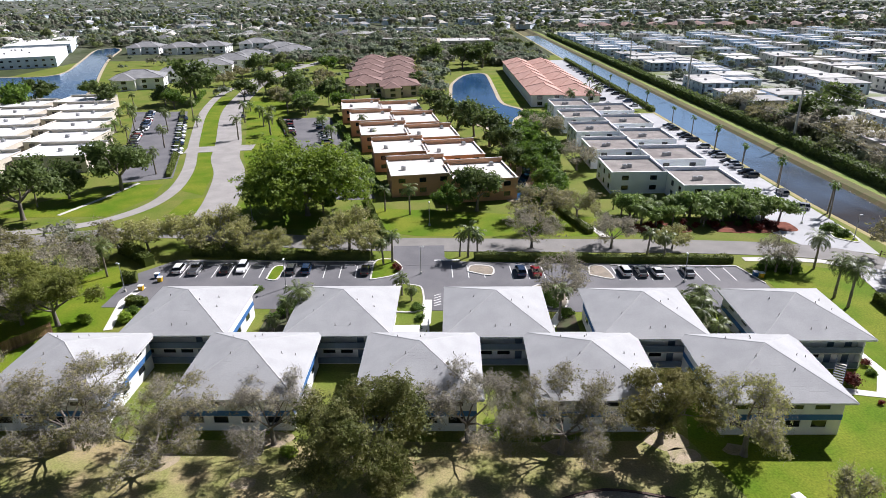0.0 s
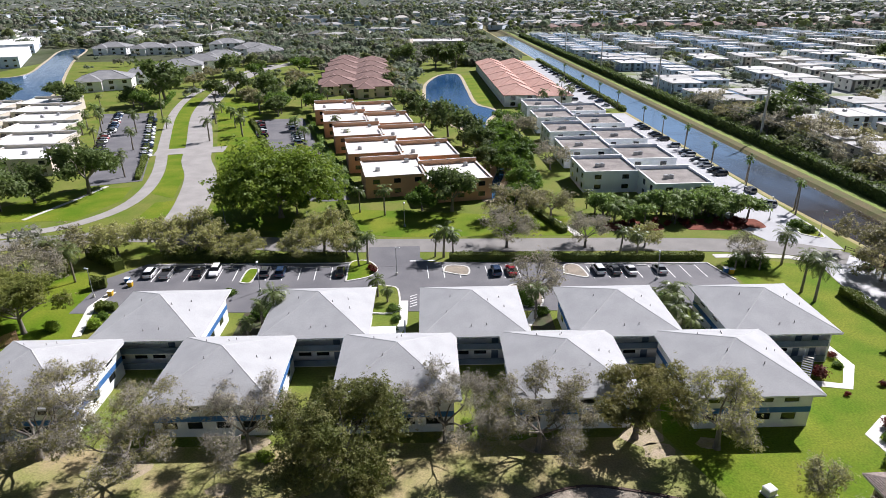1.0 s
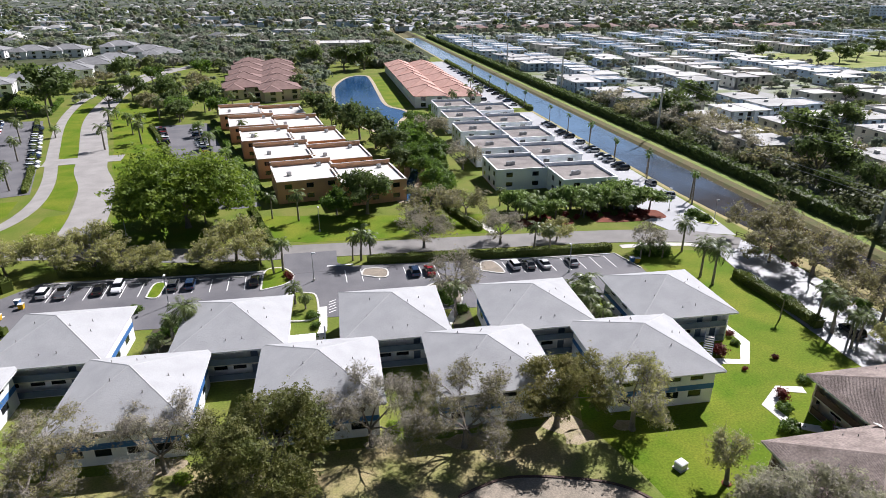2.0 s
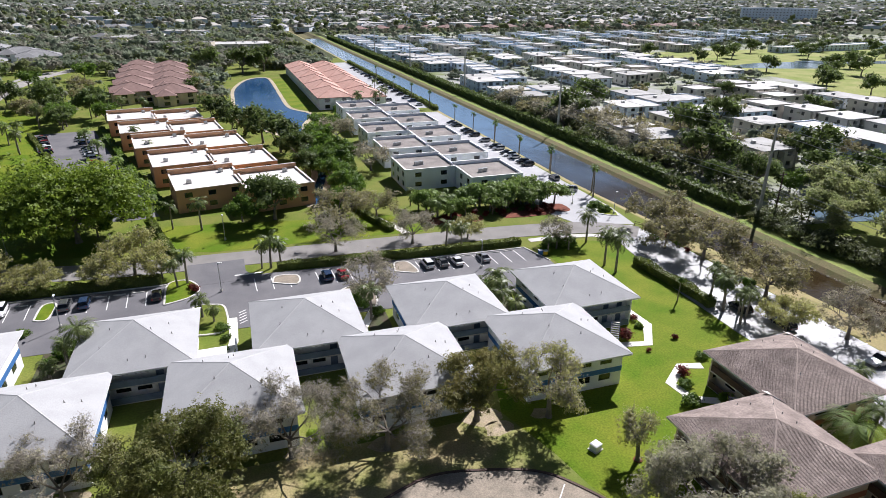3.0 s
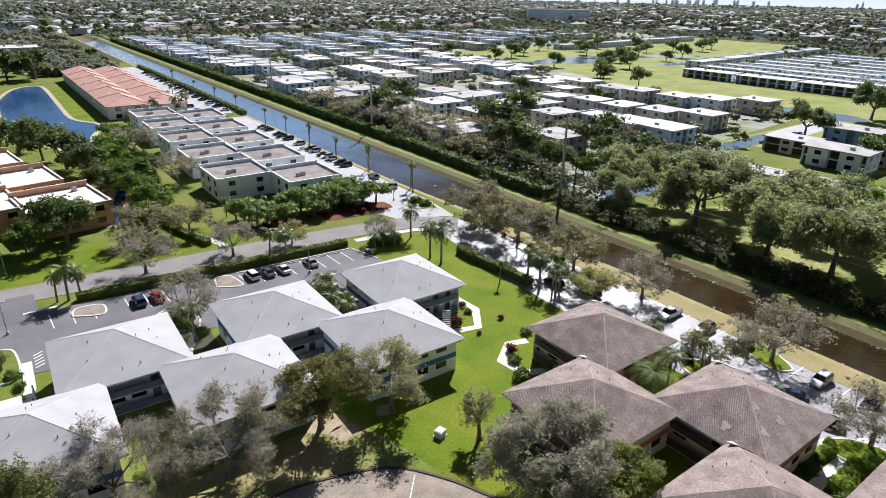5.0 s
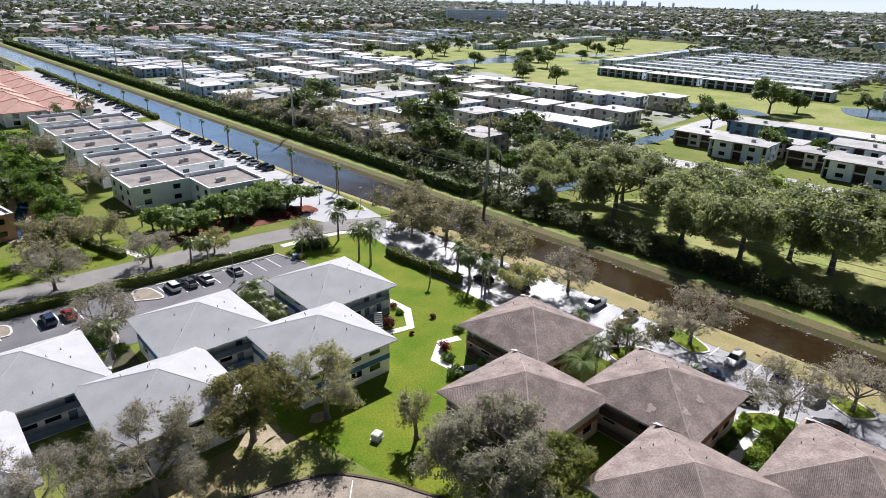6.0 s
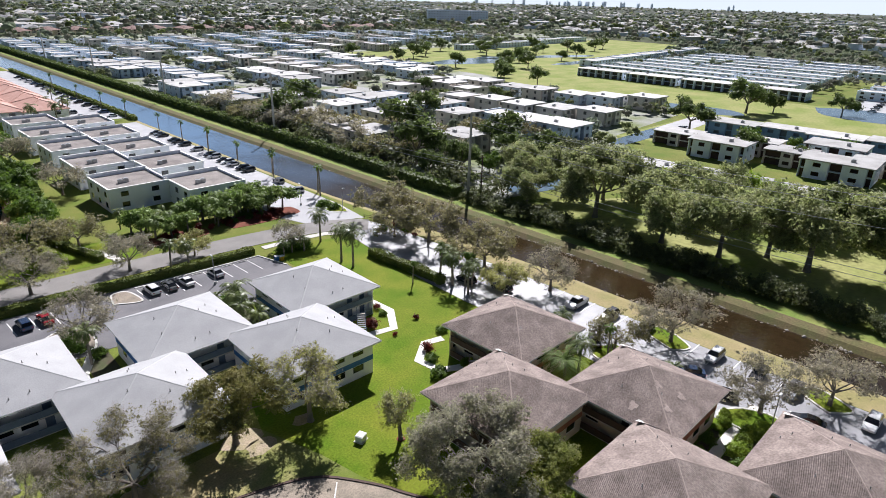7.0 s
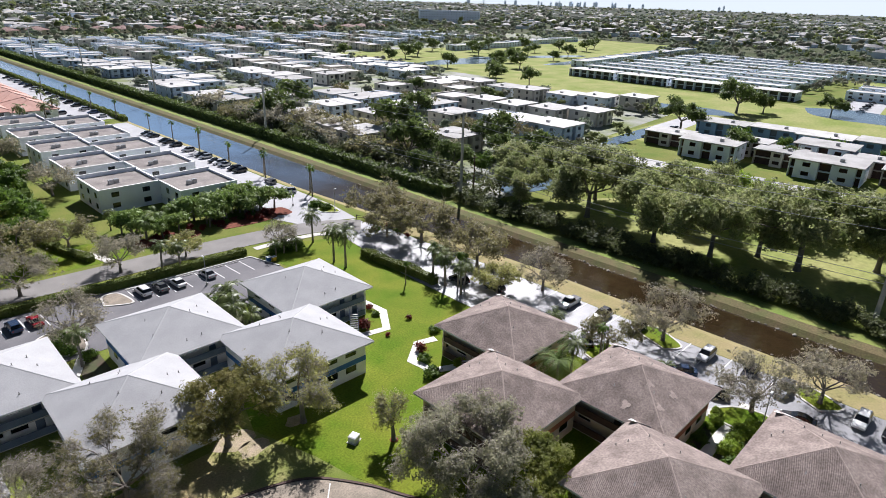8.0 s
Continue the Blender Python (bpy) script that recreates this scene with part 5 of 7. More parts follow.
def hedge(pts, w, h, count, seed, leaf=HEDGELEAF, label="clipped dark green hedge beside asphalt", size=0.16):
    """A hedge along a line: a woody core and a thick skin of leaves."""
    g = np.random.default_rng(seed)
    root = thing("hedge", label, "hedge", "hedges")
    p = np.array(smooth_line(pts, 4))
    sg = np.diff(p, axis=0)
    ln = np.linalg.norm(sg, axis=1)
    cum = np.cumsum(ln) / ln.sum()
    i = np.searchsorted(cum, g.uniform(0, 1, count))
    i = np.clip(i, 0, len(sg) - 1)
    base = p[i] + sg[i] * g.uniform(0, 1, count)[:, None]
    nrm = np.stack([-sg[i][:, 1], sg[i][:, 0]], 1) / ln[i][:, None]
    u, z = g.uniform(-1, 1, count), g.uniform(0.02, 1, count)
    onside = g.uniform(0, 1, count) < 0.55
    u = np.where(onside, np.sign(u) * g.uniform(0.85, 1.08, count), u)
    z = np.where(onside, z, g.uniform(0.9, 1.06, count))
    lump = 1 + 0.12 * np.sin(base[:, 0] * 1.3 + base[:, 1] * 0.9)
    c = np.column_stack([base + nrm * (u * w / 2 * lump)[:, None], z * h * lump])
    v = leaf_cloud(c[:1], [0.01], count, size, g, tuft=1)
    v = (v.reshape(-1, 3, 3) - v.reshape(-1, 3, 3).mean(1, keepdims=True) + c[:, None, :]).reshape(-1, 3)
    part("core", ribbon([tuple(q) for q in p], w * 0.82, h * 0.88, h * 0.9), leaf, root)
    part("foliage", leaf_mesh("foliage", v, leaf), None, root)
    return root


def bush(name, label, leaf, r, h, count, seed, size=0.14):
    g = np.random.default_rng(seed)
    root = thing(name, label, "shrub", "shrubs")
    cs = [(g.uniform(-0.45, 0.45) * r, g.uniform(-0.45, 0.45) * r, h * g.uniform(0.35, 0.62)) for _ in range(7)]
    s = Shape()
    for c in cs:
        s.tube([(0, 0, -0.05), (c[0] * 0.5, c[1] * 0.5, c[2] * 0.5), c], [0.05, 0.035, 0.02], 4)
    part("stems", s, BARK, root)
    part("foliage", leaf_mesh("foliage", leaf_cloud(cs, [r * 0.45, r * 0.55, r * 0.62], count, size, g, 0.8), leaf), None, root)
    return root


# near trees along the front lawn
OAKS = [
    tree("oak_tree", "half-bare grey live oak with sparse olive leaves", OAKLEAF, 9.0, 12.6, 17000, 0.095, 21, clump=0.85, forks=(6, 3, 3, 3), bare=1.9, fork_at=0.28, under=0.3),
    tree("oak_tree", "half-bare grey live oak with thin grey-green leaves", GREYLEAF, 8.6, 11.8, 11000, 0.09, 22, clump=0.8, forks=(6, 3, 3, 3), bare=2.6, fork_at=0.28, under=0.3),
    tree("oak_tree", "dense dark green live oak", DARKOAK, 10.8, 12.8, 50000, 0.115, 23, clump=1.1, forks=(7, 3, 3, 3), fork_at=0.2, under=0.1),
    tree("oak_tree", "dense russet-olive live oak", RUSSET, 10.4, 10.9, 28000, 0.12, 24, clump=1.0, forks=(6, 3, 3, 3), fork_at=0.34, under=0.34),
    tree("oak_tree", "half-bare live oak with pale yellow-green leaves", SPRING, 9.0, 9.6, 11000, 0.105, 25, clump=0.85, forks=(6, 3, 3, 3), bare=1.0, fork_at=0.32, under=0.3),
    tree("oak_tree", "full-crowned grey-green live oak beside a brown roof", PALELEAF, 9.2, 13.2, 30000, 0.13, 26, clump=0.95, forks=(6, 3, 3, 3), bare=1.1),
    tree("oak_tree", "full-crowned olive green oak beside a brown roof", YELLOWOAK, 7.4, 8.4, 22000, 0.125, 27, clump=0.85, forks=(6, 3, 3, 2)),
]
for k, (x, y, sc) in ((0, (-40, 53, 1.12)), (1, (-51, 52, 1.0)), (0, (-29.6, 50, 1.02)), (1, (-18.4, 53.2, 0.9)), (2, (-7.8, 49.0, 1.06)), (1, (2.4, 53.3, 0.95)), (0, (12, 51.3, 0.95)), (3, (22.8, 52.7, 0.92)), (4, (30.8, 50.6, 1.05)),
                      (5, (36.0, 29.9, 1.0)), (6, (39.3, 24.8, 0.95)), (2, (-6, 46, 0.42)), (6, (-56.5, 79.5, 1.25)), (6, (-63.5, 84, 1.3)), (0, (-58, 58, 1.1)), (1, (-66, 66, 1.0))):
    scatter([OAKS[k]], [(x, y, sc)], 100 + int(x), (1, 1))
YOUNG = tree("young_tree", "slender young tree with thin green leaves on the lawn", SPRING, 6.6, 4.6, 3200, 0.1, 31, clump=0.62, forks=(6, 3, 3), fork_at=0.34, bare=0.8, under=0.1)
scatter([YOUNG], [(36.2, 41.3, 1.0), (46, 31, 0.35)], 5, (1, 1))

# trees of the middle ground
MID = {
    "ficus": tree("ficus_tree", "broad bright green ficus tree", SUNNYLEAF, 14.6, 22.5, 52000, 0.3, 41, clump=3.3, forks=(11, 4, 3), under=0.08),
    "dark": tree("broadleaf_tree", "dark green spreading broadleaf tree", DEEPGREEN, 11.5, 13.5, 6500, 0.36, 42, clump=1.4, forks=(6, 3, 3)),
    "green": tree("broadleaf_tree", "rounded green broadleaf tree on grass", FICUS, 9.5, 11.0, 6500, 0.33, 43, clump=1.3, forks=(6, 3, 3)),
    "grey": tree("bare_tree", "leafless grey-brown tree with fine twigs", GREYLEAF, 8.0, 11.0, 5000, 0.13, 44, clump=0.95, forks=(6, 3, 3, 2), bare=1.3),
    "grey2": tree("bare_tree", "half-bare grey-green tree with fine twigs", OAKLEAF, 8.0, 11.5, 5600, 0.18, 45, clump=1.0, forks=(6, 3, 3, 2), bare=0.5),
    "spring": tree("budding_tree", "pale tree with new yellow-green leaves", SPRING, 7.5, 11.0, 8500, 0.17, 46, clump=1.0, forks=(6, 3, 3, 2), bare=0.3),
    "park": tree("park_tree", "tall spreading green tree with pale forked trunks", PARKLEAF, 15.2, 22.5, 30000, 0.29, 47, clump=1.9, forks=(6, 4, 3), fork_at=0.36, under=0.2),
    "lime": tree("park_tree", "spreading lime-green tree in a park", LIMELEAF, 11.5, 18.5, 17000, 0.3, 48, clump=1.9, forks=(6, 3, 3)),
}
FAR_OFF = {
    "dark": tree("broadleaf_tree", "dark green spreading broadleaf tree", DEEPGREEN, 11.5, 13.5, 1900, 0.62, 52, clump=1.7, forks=(5, 3)),
    "green": tree("broadleaf_tree", "rounded green broadleaf tree on grass", FICUS, 9.5, 11.0, 1900, 0.55, 53, clump=1.5, forks=(5, 3)),
    "grey": tree("bare_tree", "leafless grey-brown tree with fine twigs", GREYLEAF, 8.0, 11.0, 1800, 0.28, 54, clump=1.2, forks=(5, 3, 2), bare=0.6),
    "grey2": tree("bare_tree", "half-bare grey-green tree with fine twigs", OAKLEAF, 8.0, 11.5, 2800, 0.32, 55, clump=1.2, forks=(5, 3, 2), bare=0.4),
}
SPOTS = {
    "ficus": [(-29, 126, 1.08)],
    "dark": [(7.5, 127.5), (-78.5, 146, 1.15), (-90, 125.5, 1.3), (-103, 131, 0.9), (-107, 276, 1.5), (-86, 276, 0.8), (-2.3, 229, 1.0), (13, 380, 1.2), (25, 385, 1.3), (-5, 395, 1.2), (-58, 262, 0.8), (-66, 290, 0.85), (-52, 240, 0.7), (-45, 262, 0.9), (-88, 140, 0.8), (18, 158, 0.7), (17.6, 173, 0.9), (14.6, 186, 0.95), (10.6, 200, 0.95), (6, 214, 0.85), (2, 222, 0.6), (-140, 262, 1.0), (-172, 272, 1.0), (146, 104, 0.9), (120, 112, 0.95), (138, 110, 0.9), (112, 116, 0.7)],
    "green": [(23, 128, 0.75), (24.5, 140, 0.7), (23, 155, 0.8), (24, 165, 0.8), (22.5, 178, 0.8), (26, 190, 0.75), (1, 128, 0.6), (24, 148, 0.8), (26, 158, 0.8), (25, 137, 0.75), (29, 168, 0.75), (33, 205, 0.7), (30, 218, 0.6), (-40, 250, 0.8), (-52, 246, 0.8), (-26, 128, 0.6), (127, 108, 0.7)],
    "grey": [(33, 194.5, 1.0), (35.4, 158.5, 1.05), (16.5, 106.3, 0.95), (31, 105.3, 0.95), (-62, 92, 1.1), (-70, 88, 1.1), (-72, 78, 1.0), (-62, 80, 1.0), (18.4, 85.5, 1.0), (57, 97, 0.7), (78.7, 52.3, 0.98), (78.1, 30.8, 1.02), (78.2, 10.4, 0.9), (112, 233, 1.1), (112, 204, 1.1), (111, 190, 1.1), (116, 168, 1.1), (114, 152, 1.1), (70.2, 15.7, 0.98)],
    "grey2": [(-62, 101, 1.0), (-75, 96, 1.1), (-80, 86, 1.1), (-84, 76, 1.1), (20, 120, 1.0), (28, 122, 0.9), (80.2, 96, 1.1), (78.7, 81.5, 1.15), (75.5, 88, 0.8), (70.2, 35.2, 0.72), (77.7, 66, 1.15), (80.2, 74, 0.85), (110, 215, 1.0), (118, 180, 1.0), (112, 140, 1.0), (118, 133, 0.9), (-54, 300, 1.0), (-5, 270, 0.9), (-8, 310, 0.9), (-10, 340, 0.9), (140, 165, 0.8), (152, 215, 0.7), (188, 186, 0.8)],
    "spring": [(-17.4, 106.5, 1.05), (-22, 103.6, 0.7), (-13, 104, 0.55), (-41, 107, 1.05), (-31, 104.2, 0.7), (-48, 109, 1.0), (-36, 105.5, 0.7), (-55, 107, 0.9), (72.3, 56.8, 0.8), (42, 104.6, 0.6)],
    "park": [(117, 68, 1.1), (113.8, 50.5, 0.92), (115, 39.4, 0.96), (122, 33, 0.86), (120.5, 25.5, 1.1), (119, 88, 0.9), (111.5, 83, 0.72), (130, 74, 0.9), (131, 15, 1.0), (128, 3, 1.0), (120, -8, 1.0), (134, 50, 0.85)],
    "lime": [(139, 61, 0.8), (147, 45, 0.85), (142, 32, 0.9), (150, 22, 0.85), (146, 8, 0.9)],
}
for k, spots in SPOTS.items():
    near = [p for p in spots if k not in FAR_OFF or math.hypot(p[0], p[1]) < 175]
    scatter([MID[k]], near, len(k) * 7, (0.92, 1.08))
    if k in FAR_OFF:
        scatter([FAR_OFF[k]], [p for p in spots if p not in near], len(k) * 5, (0.92, 1.08))
scatter([FAR_OFF["dark"], FAR_OFF["grey2"], FAR_OFF["green"]], [(-113, 285), (-64, 260), (-55, 251, 0.9), (-82, 297), (-72, 279, 0.9), (-110, 259, 0.8), (-117, 267, 0.7), (-110, 323), (-86, 350), (-103, 365, 0.9), (-61, 335), (-66, 374), (-12, 309, 0.7), (-109, 352, 0.9), (-173, 256, 1.1), (-161, 291, 0.7)], 31)
scatter([FAR_OFF["grey2"], FAR_OFF["dark"], FAR_OFF["grey"]], [(121, 216), (118, 197), (121, 184, 1.1), (123, 176), (143, 226), (114, 206), (128, 166, 1.1), (133, 152, 1.1), (126, 141), (137, 138), (118, 128, 1.1), (146, 172, 0.9), (158, 142, 0.9), (150, 122), (128, 120), (172, 128, 0.8), (170, 180, 0.8), (200, 170, 0.7), (190, 205, 0.8), (225, 190, 0.7), (160, 240, 0.8), (186, 250, 0.7), (215, 228, 0.8)], 33)
scatter([FAR_OFF["dark"], FAR_OFF["green"]], [(206 + 22 * (i % 2) + 0.3 * i, 84 - 7.5 * i, 0.4 + 0.12 * (i % 3)) for i in range(18)], 34)
# single trees far off
scatter([MID["dark"]], [(233, 100, 1.1), (291, 101, 1.35), (301, 93, 0.8), (322, 71, 0.85)], 35, (1, 1))
for x, y in ((285, 235), (300, 250), (318, 262), (410, 320), (440, 330), (470, 345), (500, 340), (380, 300), (420, 290), (352, 270), (290, 215), (455, 300), (530, 330), (560, 340), (306, 352), (330, 362), (352, 372), (402, 352), (372, 392), (424, 378), (462, 392), (300, 398), (312, 300), (350, 288), (398, 402), (490, 372)):
    scatter([FAR_OFF["dark"]], [(x, y, 0.85)], int(x), (0.8, 1.15))

# palms
PALMS = [palm("palm_tree", "tall palm with drooping green fronds", 6.6, 26, 3.2, 61), palm("palm_tree", "palm with arching grey-green fronds", 5.6, 20, 2.6, 62), palm("palm_tree", "short palm with full green crown", 3.6, 18, 2.4, 63, apart=False), palm("palm_tree", "tall slender palm with small crown", 8.2, 13, 1.7, 64, leaf=FICUS, apart=False)]
DISTANT = [palm("palm_tree", "palm with arching grey-green fronds", 6.2, 18, 2.7, 65, apart=False), palm("palm_tree", "short palm with full green crown", 3.9, 26, 3.0, 66, apart=False, leaf=FRESH), palm("palm_tree", "tall slender palm with small crown", 8.2, 12, 1.8, 67, leaf=FICUS, apart=False)]
scatter([PALMS[0]], [(60.3, 85), (60.5, 81.8), (63, 95.5, 0.9), (-20.3, 77.5, 0.95), (-22.5, 79, 0.6), (60.6, 34.8, 0.8)], 1, (0.95, 1.05))
DATE = palm("palm_tree", "broad palm with long arching pale green fronds", 4.4, 26, 4.2, 68, leaf=FRESH)
scatter([DATE], [(56.9, 34.4, 1.0)], 15, (1, 1))
scatter([PALMS[1]], [(4.5, 102.5, 0.9), (3, 102.8, 0.9), (6.2, 102, 0.8), (-9, 100.5, 0.9), (-10.5, 99.5, 0.8), (36, 100.3, 0.9), (38.7, 99.2, 0.9), (69, 68.5, 0.9), (68, 64.5, 0.9), (67.5, 60.5, 0.9), (70, 62, 0.9), (16.8, 79, 0.9), (-23, 80, 0.7), (66.5, 41.5, 0.8), (61, 28.5, 0.7)], 2)
scatter([PALMS[0]], [(-62, 99, 0.95), (-57.5, 96.2, 0.9)], 16, (1, 1))
scatter([PALMS[3]], [(63.7, 69.6, 0.5), (69.5, 63, 0.75), (66.2, 34, 0.7)], 3, (1, 1))
rnd = random.Random(77)
ROUND = tree("round_tree", "small round-crowned bright green tree in a bed", FRESH, 4.6, 5.0, 1900, 0.25, 49, clump=0.75, forks=(5, 3, 2), fork_at=0.5, group="bed trees")
scatter([ROUND], [(rnd.uniform(37, 68), rnd.uniform(116, 124), rnd.uniform(0.8, 1.2)) for _ in range(26)], 4)
scatter([DISTANT[1]], [(rnd.uniform(40, 68), rnd.uniform(117, 124), rnd.uniform(0.9, 1.1)) for _ in range(12)], 14)
scatter([DISTANT[0]], [(-7, 125.6, 1.0), (-12.5, 128, 0.8), (-92, 134, 1.0), (-16.5, 131, 0.7), (37, 127, 0.6)], 12)
scatter([DISTANT[1]], [(-17.5, 141, 1), (-19, 150, 1), (-24, 163, 1.1), (-28, 177, 1.1), (-35, 196, 1.1), (-41, 214, 1.1), (-36, 235, 1)], 13)
scatter([DISTANT[2]], [(79.8, y, 0.8) for y in (120, 141, 160, 178, 196, 214, 244, 270, 300, 335)] + [(81.2, y + 2, 0.75) for y in (121, 142, 161, 179)], 6)
scatter([DISTANT[0]], [(58, 246, 1.2), (62, 252, 1.2), (50, 243, 1.2), (66, 262, 1.1), (61, 270, 1.1), (68, 290, 1.1), (-57, 206, 1.1), (-61, 224, 1.1), (-76, 160, 1.0), (-86, 190, 1), (-95, 215, 1), (-60, 245, 1.1), (-150, 292, 1.2), (-120, 300, 1.2), (-46, 258, 1), (-36, 262, 1), (-28, 260, 1), (-100, 196, 1), (-108, 218, 1), (-114, 232, 1), (-97, 180, 1), (-26, 205, 0.9), (-21, 188, 0.9)], 7)
scatter([PALMS[2]], [(-6.6, 87.6, 1.0), (-5.0, 85.6, 0.75), (-24, 76, 0.9), (37, 79.5, 1.1), (36, 77, 1.2), (35.2, 74, 1.2), (36.6, 71.5, 1.1), (34.6, 81, 1), (37.6, 76, 1.0), (54, 94, 0.8), (56, 94.5, 0.8), (58, 93.5, 0.8), (67, 24, 0.8), (68.8, 26, 0.7)], 8)

scatter([DISTANT[0], DISTANT[1]], [(-63, 220, 1.1), (-69, 237, 1.1), (-58, 209), (-87, 221), (-95, 239), (-123, 246), (-115, 223), (-112, 213), (-130, 266), (-110, 204), (-66, 200), (-76, 250), (-72, 228)], 32)

# hedges
hedge([(-46, 105.2), (-40, 104.6), (-28, 102.7), (-13, 102.0)], 1.5, 1.5, 5200, 1)
hedge([(5.5, 101.6), (26, 99.9), (50.5, 98.6)], 1.2, 1.3, 5200, 2)
hedge([(66.2, 84), (66.5, 78), (67.2, 70), (67.2, 66)], 1.5, 1.5, 3600, 3)
hedge([(-52, 100.5), (-56, 104), (-60, 107)], 2.0, 2.0, 2400, 4)
hedge([(-53.6, 93.6), (-51.4, 94.2)], 1.6, 1.8, 900, 5)
hedge([(-49.2, 86), (-46.2, 85.8)], 1.4, 1.1, 900, 16)
hedge([(105, 635), (105, 420), (105, 260), (105, 170), (104, 120), (104, 98)], 3.4, 3.0, 24000, 6, DEEPGREEN, "long tall dark hedge along the canal bank", 0.4)
hedge([(81, 238), (81.2, 300), (81, 420)], 1.6, 1.6, 6000, 8, HEDGELEAF, "long clipped hedge along the canal", 0.3)
hedge([(27, 217), (30, 206), (30.5, 190), (31, 176), (30, 160)], 3.4, 1.6, 3600, 17, FRESH, "loose sunny hedge along a pond channel", 0.3)
hedge([(41, 247), (52, 246.5), (62, 240)], 3, 2.0, 2200, 9, FICUS, "loose green hedge between buildings", 0.3)
hedge([(24.5, 132), (26.5, 122), (29, 113)], 1.4, 1.1, 1800, 10)
hedge([(-17.5, 136), (-14.5, 124), (-11.5, 113)], 1.2, 0.9, 1800, 11)

hedge([(-71.5, 157), (-80.5, 186), (-103.5, 251)], 1.3, 1.1, 3600, 12, size=0.24)
hedge([(-31.5, 138), (-44.5, 186), (-60.5, 233)], 1.3, 1.1, 3600, 13, size=0.24)
hedge([(-13.5, 139), (-22, 166), (-40, 236)], 1.6, 1.4, 3800, 14, FICUS, "loose green hedge beside a car park", 0.26)
hedge([(-112, 300), (-104, 262)], 2.0, 1.4, 1200, 15, FICUS, "loose green hedge beside a path", 0.3)

# shrubs
RED = bush("red_shrub", "dark red leafy shrub in a mulch bed", REDLEAF, 1.3, 1.8, 900, 71)
GRN = bush("green_shrub", "rounded green shrub beside a path", FICUS, 1.3, 1.4, 1100, 72, 0.17)
LIM = bush("lime_shrub", "rounded lime-green shrub beside a path", LIMELEAF, 1.15, 1.45, 4800, 73, 0.11)
scatter([RED], [(48.8, 62.5, 1.1), (51.0, 52.3, 0.95), (53.2, 66.5, 0.7), (55.9, 60.3, 0.42), (50.2, 58.5, 0.36), (-8.5, 98.5, 0.7), (-7.9, 97, 0.7), (-20.5, 88, 0.9), (65.6, 30.5, 0.8), (78.8, 85.5, 0.6), (78.2, 73, 0.6), (79.4, 93, 0.5)], 9)
scatter([GRN], [(52.6, 71.5, 0.9), (49.5, 50.2, 0.7), (75.5, 113, 1.2), (76.5, 110, 1.0), (-22, 84, 1), (-18, 85, 0.8), (50.3, 44, 0.8), (-30, 90, 0.7), (16, 86, 0.9), (17, 88, 0.9), (57.5, 95.5, 1.2), (55, 96.2, 1.2), (59, 95, 1.0), (52.8, 64.5, 0.5), (55.8, 54.8, 0.8), (47.8, 46.9, 0.85), (60.5, 17.9, 0.8), (58, 17.9, 0.8), (61.5, 13.2, 0.9), (58.5, 13.6, 0.9)], 10)
scatter([LIM], [(63.2, 14.9, 1.0), (65.0, 14.6, 1.0), (60.9, 14.7, 1.2), (67.4, 14.5, 0.85), (65.0, 17.9, 0.75), (66.8, 18.3, 0.7), (63.6, 18.1, 0.6), (-53.0, 80.3, 1.0), (-47.2, 80.7, 0.95), (52.3, 46.4, 0.8), (5, 55.5, 0.9), (-16.5, 51.5, 0.8)], 11)
scatter([GRN], [(79.5, 89, 0.8), (78.6, 77, 0.9), (79, 70.5, 0.8), (76.5, 92.5, 0.7), (35.5, 83, 1.1), (37, 81.8, 1.2), (34.4, 72, 1.0), (38.2, 72.5, 1.0), (36, 69.2, 1.0), (37.4, 83.5, 1), (-23.5, 82.5, 1.0), (-25, 80.5, 0.9), (-21, 83, 1.0), (-24.5, 73, 1.0), (-4, 77, 0.7), (-3.6, 80, 0.7), (-3.8, 83, 0.8), (-8.2, 83.5, 0.8), (16.4, 83.5, 1.0), (15.2, 85, 0.9), (18, 80.5, 0.8), (17.2, 72, 0.9), (17.8, 68.5, 0.9), (15.5, 74, 0.7), (-47, 83, 0.9), (-44, 86.5, 1.0)], 21)
for x, y, w, d in ((38, 113.5, 11, 4), (54, 113, 12, 5), (66, 113.5, 4, 4)):
    structure("ground_mulch", slab(smooth_line([(x, y), (x + w / 2, y - 0.8), (x + w, y), (x + w, y + d), (x + w / 2, y + d + 0.6), (x, y + d), (x, y)], 4)[:-1], 0.07), MULCH, "red-brown mulch bed")
for i in range(26):
    scatter([RED if i % 3 else GRN], [(rnd.uniform(39, 69), rnd.uniform(113.5, 117.5), 0.75)], 200 + i)


